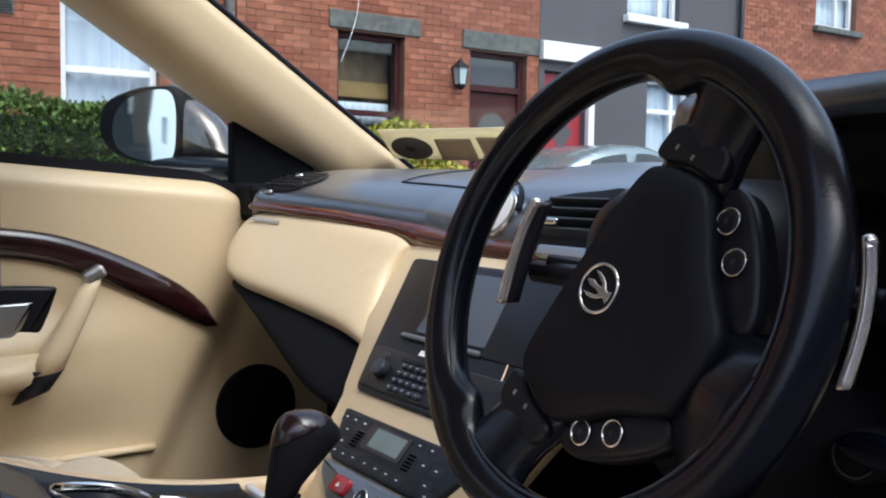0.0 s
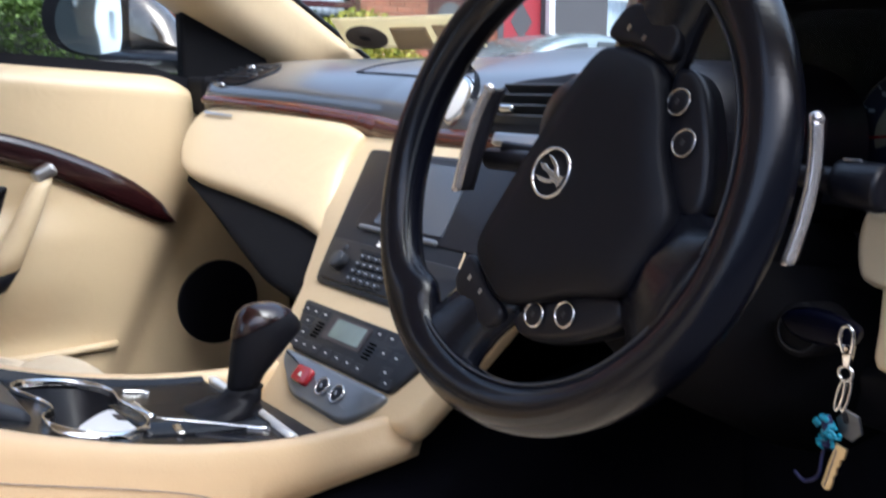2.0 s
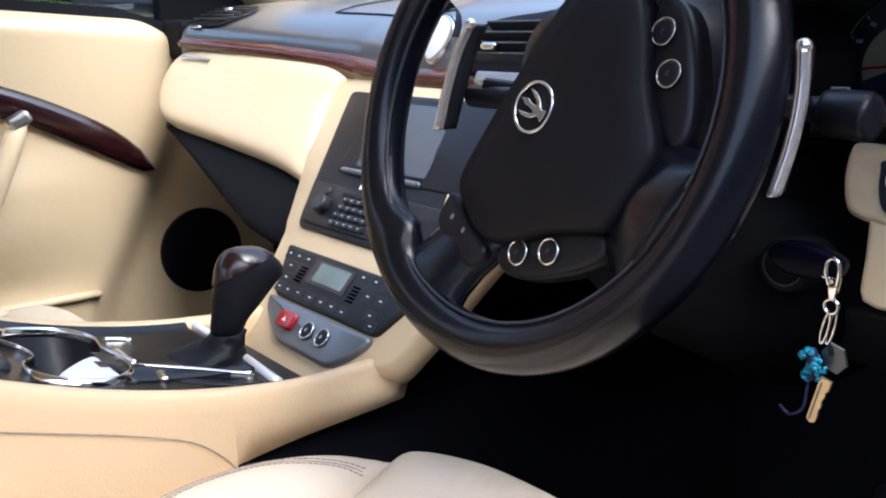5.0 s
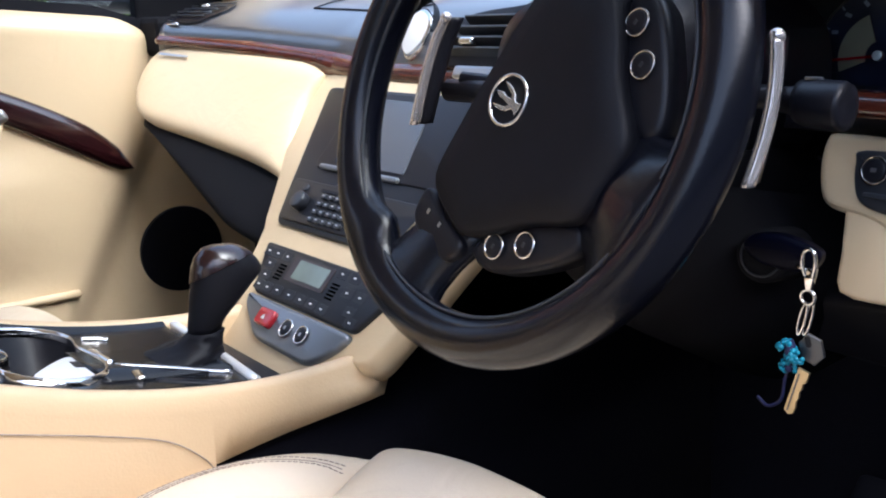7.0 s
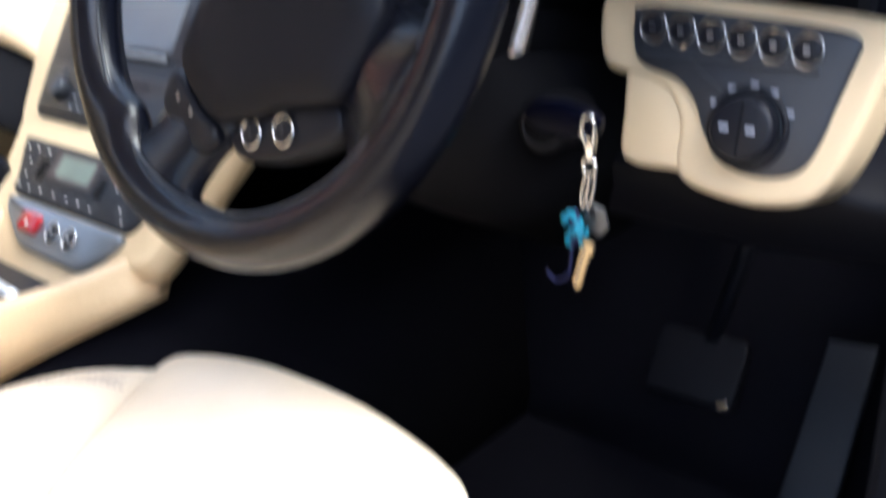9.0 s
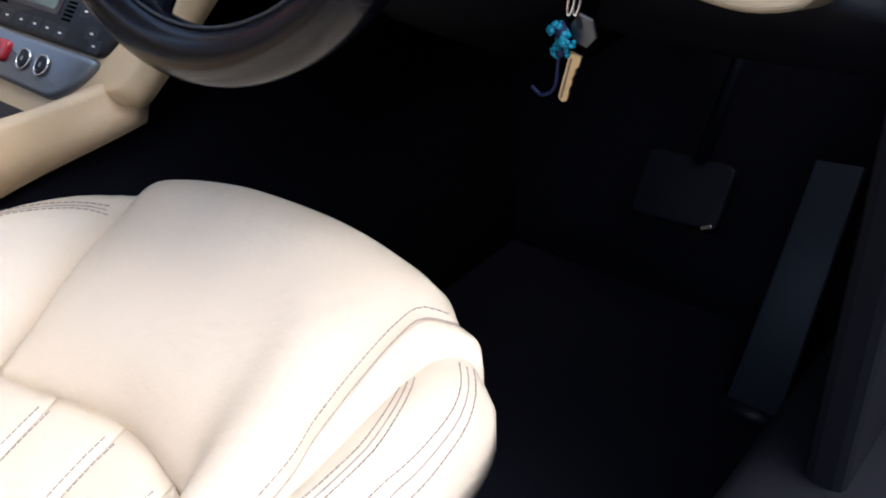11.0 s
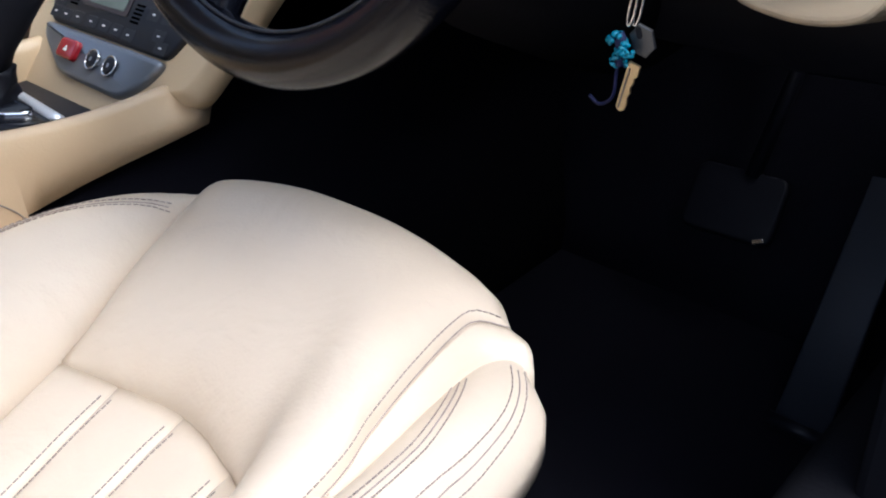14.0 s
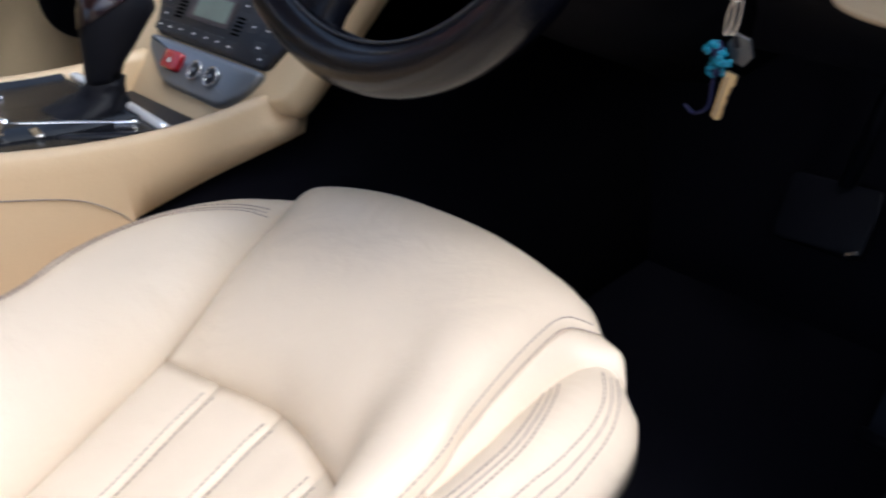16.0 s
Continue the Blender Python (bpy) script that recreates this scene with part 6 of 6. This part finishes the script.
bmesh.ops.bisect_plane(bm, geom=bm.verts[:] + bm.edges[:] + bm.faces[:], plane_co=(LX, -0.0565, 0.6185), plane_no=(-0.34, -0.30, 1.0), clear_inner=True)
part("wood_cap", bm, CAPWOOD, lever, "polished dark wood cap")
part("collar", loft([lev(-0.084, 0.552, 0.014, 0.014), lev(-0.084, 0.560, 0.015, 0.015)]), CHROME, lever)
part("boot", loft([[Vector((LX - 0.012 * (1 - k / 6) + w * math.cos(a) * (1 + 0.10 * math.sin(5 * a + 9 * k)), y + l * math.sin(a) * (1 + 0.08 * math.sin(3 * a + 5 * k)), z + 0.0015 * math.sin(7 * a + 3 * k) * (k not in (0, 6)))) for a in [2 * math.pi * i / 56 for i in range(56)]] for k, (y, l, w, z) in enumerate(((-0.118, 0.052, 0.040, 0.518), (-0.119, 0.054, 0.041, 0.529), (-0.115, 0.047, 0.036, 0.535), (-0.099, 0.031, 0.029, 0.541), (-0.088, 0.0235, 0.023, 0.546), (-0.085, 0.0195, 0.018, 0.552), (-0.084, 0.0185, 0.017, 0.557)))]), HUB, lever, "gathered black leather boot")

# console top fittings
def deck_bar(name, pts, half, high, mat, label=""):
    """A flat bar along points on the console top."""
    rings = []
    pts = spline([(x, y, 0) for x, y in pts], 8)
    for k, p in enumerate(pts):
        t = (pts[min(k + 1, len(pts) - 1)] - pts[max(k - 1, 0)]).normalized()
        s = Vector((-t.y, t.x, 0)) * half
        rings.append([deck(p.x - s.x, p.y - s.y, -0.004), deck(p.x - s.x, p.y - s.y, high * 0.8), deck(p.x, p.y, high), deck(p.x + s.x, p.y + s.y, high * 0.8), deck(p.x + s.x, p.y + s.y, -0.004)])
    return part(name, loft(rings), mat, cons, label)


deck_bar("gear_plate", [(0.022, -0.205), (0.020, -0.14), (0.016, -0.078)], 0.048, 0.003, DECK, "black gear gate plate")
deck_bar("chrome_strip", [(0.020, -0.176), (0.045, -0.130), (0.077, -0.086)], 0.0020, 0.004, CHROME, "chrome strip")
deck_bar("chrome_strip", [(-0.078, -0.175), (-0.075, -0.158), (-0.071, -0.150)], 0.0022, 0.004, CHROME)
deck_bar("chrome_clip", [(-0.026, -0.181), (-0.005, -0.180), (0.017, -0.178)], 0.0045, 0.006, CHROME, "small chrome clip")
deck_bar("dark_groove", [(0.068, -0.156), (0.088, -0.124), (0.106, -0.094)], 0.006, 0.0015, RUBBER)
deck_bar("chrome_cross_bar", [(-0.105, -0.066), (0.0, -0.070), (0.110, -0.078)], 0.0045, 0.005, BRIGHT, "bright satin cross bar")
part("shift_button", box((0.024, 0.009, 0.006), Matrix.Translation(deck(0.060, -0.169, 0.002)) @ pose(0, 0, 0, 0, 0, -8), 0.0025, 3), RINGS, cons, "small dark metal button", smooth=False)
part("front_tray", sheet(lambda u, v: Vector((-0.105 + 0.21 * u, -0.070 + 0.089 * v, 0.495)), 4, 4, (0, 0, -0.03)), RUBBER, cons, "dark rubber tray", smooth=False)
cupm = [deck(x, y, 0.002) for x, y in CUP_AT]
CX, CY = -0.012, -0.232


def cup_ring(k, h):
    return [Vector((CX + (p.x - CX) * k, CY + (p.y - CY) * k, p.z + h)) for p in cupm]


part("cup_holder", loft([cup_ring(1.02, -0.003), cup_ring(0.97, -0.006), cup_ring(0.90, -0.07), cup_ring(0.1, -0.072)], caps=False), RUBBER, cons, "deep dark cup holder well")
part("cup_ring", loft([cup_ring(0.965, -0.004), cup_ring(0.965, 0.002), cup_ring(0.985, 0.0045), cup_ring(1.015, 0.0045), cup_ring(1.035, -0.003)], caps=False), CHROME, cons, "chrome cup holder ring")
DK = axes(deck(0.0, -0.215, 0.002), (1, 0, 0), (0, 0.245, 1))
part("cup_clamp", prism(smooth_outline([(-0.010, 0.004), (0.018, -0.020), (0.052, -0.042), (0.066, -0.036), (0.076, -0.014), (0.064, 0.012), (0.034, 0.026), (0.004, 0.024), (-0.006, 0.014)], 3), DK, 0.008, 0.001), material("pale_satin_clamp", (0.78, 0.80, 0.83), 0.4, 0.2, var=0.05, bump=0.0), cons, "pale satin cup clamp")
part("clamp_slot", box((0.016, 0.008, 0.002), DK @ Matrix.Translation((0.017, 0.006, 0.0))), RUBBER, cons, smooth=False)

# ---- pedals ----
ped = thing("brake_pedal", (0.405, 0.57, 0.22), "dark rubber brake pedal with a bright steel corner", "pedal")
PB = axes((0.411, 0.575, 0.272), (1, 0.0, 0.05), (0, -0.8, 0.6))
part("pad", prism(round_rect(0.115, 0.085, 0.012), PB, 0.014, 0.004), HUB, ped, "dark rubber pad")
part("steel_corner", box((0.014, 0.006, 0.004), PB @ Matrix.Translation((0.046, -0.038, 0.0015)) @ pose(0, 0, 0, 0, 0, 25), 0.001), CHROME, ped, smooth=False)
part("arm", tube([(0.42, 0.60, 0.30), (0.44, 0.66, 0.45), (0.42, 0.70, 0.60)], 0.010, 8), RUBBER, ped)
thr = thing("accelerator_pedal", (0.58, 0.49, 0.10), "long dark floor-hinged accelerator pedal", "pedal")
PT = axes((0.587, 0.50, 0.225), (1, 0, 0.0), (0, -0.85, 0.5))
part("pad", prism([(-0.024, 0.15), (0.026, 0.155), (0.030, -0.15), (-0.032, -0.152)], PT, 0.012, 0.003), material("worn_pedal_rubber", (0.013, 0.016, 0.024), 0.6), thr, "grey-black pedal face")
part("hinge", tube([(0.55, 0.43, 0.105), (0.62, 0.43, 0.105)], 0.010, 10), RUBBER, thr, "black pedal hinge")


# ---- driver's seat ----
seat = thing("driver_seat", (0.385, -0.4, 0.10), "cream leather driver's seat with pleated centre and brown stitching", "car seat")
L_SEAM = [(0.204, -0.012, 0.456), (0.221, -0.067, 0.452), (0.240, -0.117, 0.444), (0.259, -0.159, 0.433), (0.265, -0.190, 0.421)]
R_SEAM = [(0.520, 0.012, 0.453), (0.507, -0.008, 0.464), (0.509, -0.034, 0.467), (0.520, -0.082, 0.468), (0.534, -0.132, 0.468), (0.548, -0.178, 0.466), (0.558, -0.30, 0.455), (0.560, -0.45, 0.445)]
BACK = [(0.265, -0.190, 0.421), (0.319, -0.177, 0.421), (0.350, -0.171, 0.422), (0.385, -0.168, 0.424), (0.435, -0.176, 0.428), (0.494, -0.200, 0.432), (0.530, -0.28, 0.43), (0.56, -0.45, 0.445)]
FRONT = [(0.200, -0.008, 0.464), (0.212, 0.010, 0.467), (0.281, 0.033, 0.465), (0.336, 0.040, 0.463), (0.403, 0.041, 0.463), (0.460, 0.036, 0.460), (0.497, 0.027, 0.458), (0.520, 0.012, 0.453)]
L_SEAM[0], R_SEAM[0] = FRONT[0], FRONT[-1]
bm, thigh = patch(FRONT, BACK, L_SEAM, R_SEAM, 0.028, n=4.0, nu=60, nv=60, skirt=0.14)
part("thigh_cushion", bm, SEAT, seat, "smooth cream leather thigh cushion")


def panel(name, front, back, left, right, puff, label="", n=3.0, nu=24, nv=36, skirt=0.08, sink=0.0):
    bm, fn = patch(front, back, left, right, puff, n=n, nu=nu, nv=nv, skirt=skirt)
    bmesh.ops.translate(bm, vec=(0, 0, -sink), verts=bm.verts)
    part(name, bm, SEAT, seat, label)
    return fn


# pleats of the centre panel: joints run from front to back
FRONT_PTS = resample3([(0.265, -0.190, 0.419), (0.319, -0.177, 0.418), (0.350, -0.171, 0.419), (0.385, -0.168, 0.421), (0.435, -0.176, 0.425), (0.494, -0.200, 0.428), (0.525, -0.26, 0.426)], 60)
JOINTS = [[(0.264, -0.191, 0.419), (0.283, -0.252, 0.410), (0.310, -0.329, 0.402), (0.335, -0.45, 0.388), (0.345, -0.72, 0.356)],
          [(0.321, -0.178, 0.418), (0.336, -0.227, 0.412), (0.356, -0.288, 0.405), (0.382, -0.40, 0.393), (0.396, -0.72, 0.356)],
          [(0.388, -0.168, 0.421), (0.393, -0.200, 0.416), (0.404, -0.245, 0.410), (0.428, -0.36, 0.397), (0.446, -0.72, 0.356)],
          [(0.458, -0.181, 0.425), (0.459, -0.204, 0.421), (0.464, -0.26, 0.410), (0.480, -0.40, 0.394), (0.496, -0.72, 0.356)],
          [(0.515, -0.235, 0.428), (0.528, -0.32, 0.42), (0.538, -0.45, 0.40), (0.546, -0.72, 0.365)]]
PLEATS = []
for a, b in zip(JOINTS, JOINTS[1:]):
    fr = [p for p in FRONT_PTS if a[0][0] + 0.004 < p.x < b[0][0] - 0.004]
    PLEATS.append(panel("pleat", [a[0], *fr[::3], b[0]], [a[-1], tuple((Vector(a[-1]) + Vector(b[-1])) / 2), b[-1]], a, b, 0.008, "padded leather pleat", n=4.0))
# inner bolster, beside the console
inner = panel("inner_bolster", [(0.180, -0.018, 0.448), (0.190, -0.012, 0.456), (0.200, -0.008, 0.462)], [(0.20, -0.72, 0.50), (0.25, -0.72, 0.50), (0.335, -0.72, 0.40)],
      [(0.180, -0.018, 0.448), (0.158, -0.052, 0.456), (0.142, -0.100, 0.460), (0.138, -0.157, 0.462), (0.146, -0.215, 0.462), (0.170, -0.275, 0.460), (0.19, -0.45, 0.475), (0.20, -0.72, 0.50)],
      [(0.200, -0.008, 0.462), (0.221, -0.067, 0.450), (0.240, -0.117, 0.441), (0.263, -0.190, 0.420), (0.283, -0.252, 0.412), (0.310, -0.329, 0.405), (0.330, -0.45, 0.40), (0.335, -0.72, 0.40)], 0.031, "inner side bolster", n=2.6, nu=36, nv=50, skirt=0.2)
# gusset strip and outer bolster
G_LOW = [(0.548, 0.002, 0.436), (0.540, -0.014, 0.435), (0.531, -0.036, 0.434), (0.538, -0.082, 0.436), (0.548, -0.132, 0.441), (0.556, -0.178, 0.450)]
panel("gusset", [R_SEAM[0], (0.538, 0.010, 0.448), G_LOW[0]], [R_SEAM[5], (0.552, -0.178, 0.460), G_LOW[-1]], R_SEAM[:6], G_LOW, 0.003, "narrow leather gusset", nu=12, nv=40, skirt=0.10, sink=0.001)
outer = panel("outer_bolster", [(0.524, -0.002, 0.440), (0.538, 0.001, 0.438), (0.552, -0.005, 0.428)], [(0.556, -0.72, 0.43), (0.59, -0.72, 0.50), (0.615, -0.72, 0.46)],
      [(0.524, -0.002, 0.440), (0.522, -0.030, 0.443), (0.528, -0.078, 0.445), (0.539, -0.13, 0.448), (0.550, -0.20, 0.452), (0.556, -0.45, 0.445), (0.556, -0.72, 0.43)],
      [(0.552, -0.005, 0.428), (0.573, -0.018, 0.425), (0.585, -0.038, 0.424), (0.593, -0.064, 0.424), (0.599, -0.10, 0.425), (0.605, -0.16, 0.428), (0.612, -0.35, 0.44), (0.615, -0.72, 0.46)], 0.029, "outer side bolster", n=2.4, nu=36, nv=60, skirt=0.02)


def drape(fn, nu, nv, plan, up=0.0009):
    """Points given in plan, laid on a padded panel."""
    rows = [[fn(i, j) for i in range(nu + 1)] for j in range(nv + 1)]
    out = []
    for x, y in plan:
        cut = []
        for row in rows:
            k = next((k for k in range(nu) if row[k].x <= x <= row[k + 1].x), None)
            if k is not None:
                t = (x - row[k].x) / max(1e-9, row[k + 1].x - row[k].x)
                cut.append(row[k].lerp(row[k + 1], t))
        for a, b in zip(cut, cut[1:]):
            if b.y <= y <= a.y:
                out.append(Vector((x, y, a.z + (b.z - a.z) * (a.y - y) / max(1e-9, a.y - b.y) + up)))
                break
    return out


def beside(pts, off, n=40):
    """A plan curve through pts, moved sideways by off."""
    c = resample3([(x, y, 0) for x, y in pts], n)
    out = []
    for k, p in enumerate(c):
        d = (c[min(k + 1, n)] - c[max(k - 1, 0)]).normalized()
        out.append((p.x - d.y * off, p.y + d.x * off))
    return out


UP = Vector((0, 0, 0.0004))
SEAMS = [[thigh(60, j) + UP for j in range(0, 60)]]
LINES = [[fn(k, j) + UP for j in range(1, 35)] for n, fn in enumerate(PLEATS) for k in (2, 22) if (n, k) not in ((0, 2), (3, 22))]
LINES += [[thigh(59, j) + UP for j in range(1, 59)]]
IN_STITCH = [(0.213, -0.040), (0.186, -0.070), (0.168, -0.111), (0.162, -0.153), (0.168, -0.200), (0.190, -0.26), (0.215, -0.36), (0.235, -0.50)]
OUT_STITCH_A = [(0.530, -0.052), (0.540, -0.067), (0.554, -0.095), (0.567, -0.131), (0.577, -0.19), (0.584, -0.30), (0.586, -0.50)]
OUT_STITCH_B = [(0.547, -0.014), (0.562, -0.031), (0.575, -0.056), (0.584, -0.090), (0.590, -0.128), (0.596, -0.20), (0.602, -0.50)]
for fn, nu, nv, curve in ((inner, 36, 50, IN_STITCH), (outer, 36, 60, OUT_STITCH_A), (outer, 36, 60, OUT_STITCH_B)):
    LINES += [drape(fn, nu, nv, beside(curve, off)) for off in (-0.0045, 0.0045)]
    SEAMS.append(drape(fn, nu, nv, beside(curve, 0.0), 0.0004))
for path in LINES:
    part("stitching", stitches([path], 0.0052, 0.0040, 0.0005), THREAD, seat, "brown thread stitches")
for path in SEAMS:
    part("seam", tube(path, 0.0005, 5), THREAD, seat)
part("seat_base", box((0.40, 0.62, 0.20), Matrix.Translation((0.385, -0.36, 0.25)), 0.03, 3), RUBBER, seat, "black seat base", smooth=False)
part("seat_valance", box((0.05, 0.50, 0.16), Matrix.Translation((0.570, -0.36, 0.325)), 0.02, 3), RUBBER, seat, "black seat side valance", smooth=False)
part("seat_rail", box((0.04, 0.7, 0.10), Matrix.Translation((0.22, -0.36, 0.115)), 0.005), RUBBER, seat, smooth=False)
part("seat_rail", box((0.04, 0.7, 0.10), Matrix.Translation((0.55, -0.36, 0.115)), 0.005), RUBBER, seat, smooth=False)
part("backrest", cage([[(0.17, -0.74, 0.36), (0.385, -0.78, 0.35), (0.60, -0.74, 0.36)], [(0.16, -0.86, 0.75), (0.385, -0.90, 0.75), (0.61, -0.86, 0.75)], [(0.20, -0.95, 1.05), (0.385, -0.98, 1.08), (0.57, -0.95, 1.05)]], (0, -0.14, 0)), SEAT, seat, "tall backrest", sub=3)

mate = copy_thing(seat, Matrix.Translation(ORIGIN[seat] + Vector((-0.77, -0.13, -0.015))))
mate.name = "passenger_seat"
tagged(mate, "cream leather passenger seat beyond the centre console", "car seat", "front seats")
tagged(seat, group="front seats")


# ---- bricks: the nearest ones as pieces, the rest joined ----
def brick_mesh():
    bm = box((0.03, BRICK_L, BRICK_H), Matrix(), 0.004, 1)
    me = bpy.data.meshes.new("brick")
    bm.to_mesh(me)
    bm.free()
    me.materials.append(BRICK)
    return me


BRICK_ME = brick_mesh()
for wall, y0, y1, z0, z1, holes in BRICK_WALLS:
    verts, faces, single = [], [], 0
    quads = ((0, 1, 3, 2), (4, 6, 7, 5), (0, 4, 5, 1), (2, 3, 7, 6), (0, 2, 6, 4), (1, 5, 7, 3))
    pitch = BRICK_L + JOINT
    for r in range(int(z0 / (BRICK_H + JOINT)), int(z1 / (BRICK_H + JOINT))):
        z = (r + 0.5) * (BRICK_H + JOINT)
        runs, at = [], y0
        for h in sorted(h for h in holes if h[2] - 0.03 < z < h[3] + 0.03):
            runs.append((at, h[0]))
            at = h[1]
        runs.append((at, y1))
        for a, b in runs:
            k0 = math.floor((a - y0) / pitch - 0.5 * (r % 2))
            for k in range(k0, k0 + int((b - a) / pitch) + 3):
                c = y0 + (k + 0.5 * (r % 2)) * pitch
                lo, hi = max(c, a + 0.004), min(c + BRICK_L, b - 0.004)
                if hi - lo < 0.03:
                    continue
                x, y = WALL_X - 0.009 + random.uniform(-0.002, 0.003), (lo + hi) / 2
                if wall is house_a and 1.6 < z < 2.75 and 5.75 < y < 7.85 and single < 300 and hi - lo > BRICK_L - 0.001:
                    ob = new("brick", BRICK_ME)
                    ob.parent = wall
                    ob.location = Vector((x, y, z)) - ORIGIN[wall]
                    single += 1
                else:
                    n = len(verts)
                    verts += [tuple(Vector((x + sx * 0.015, y + sy * (hi - lo) / 2, z + sz * BRICK_H / 2)) - ORIGIN[wall]) for sx in (-1, 1) for sy in (-1, 1) for sz in (-1, 1)]
                    faces += [tuple(n + i for i in q) for q in quads]
    me = bpy.data.meshes.new("brickwork")
    me.from_pydata(verts, [], faces)
    me.materials.append(BRICK)
    ob = new("brickwork", me)
    ob.parent = wall
    tagged(ob, "weathered orange-red brickwork", kind="stuff")
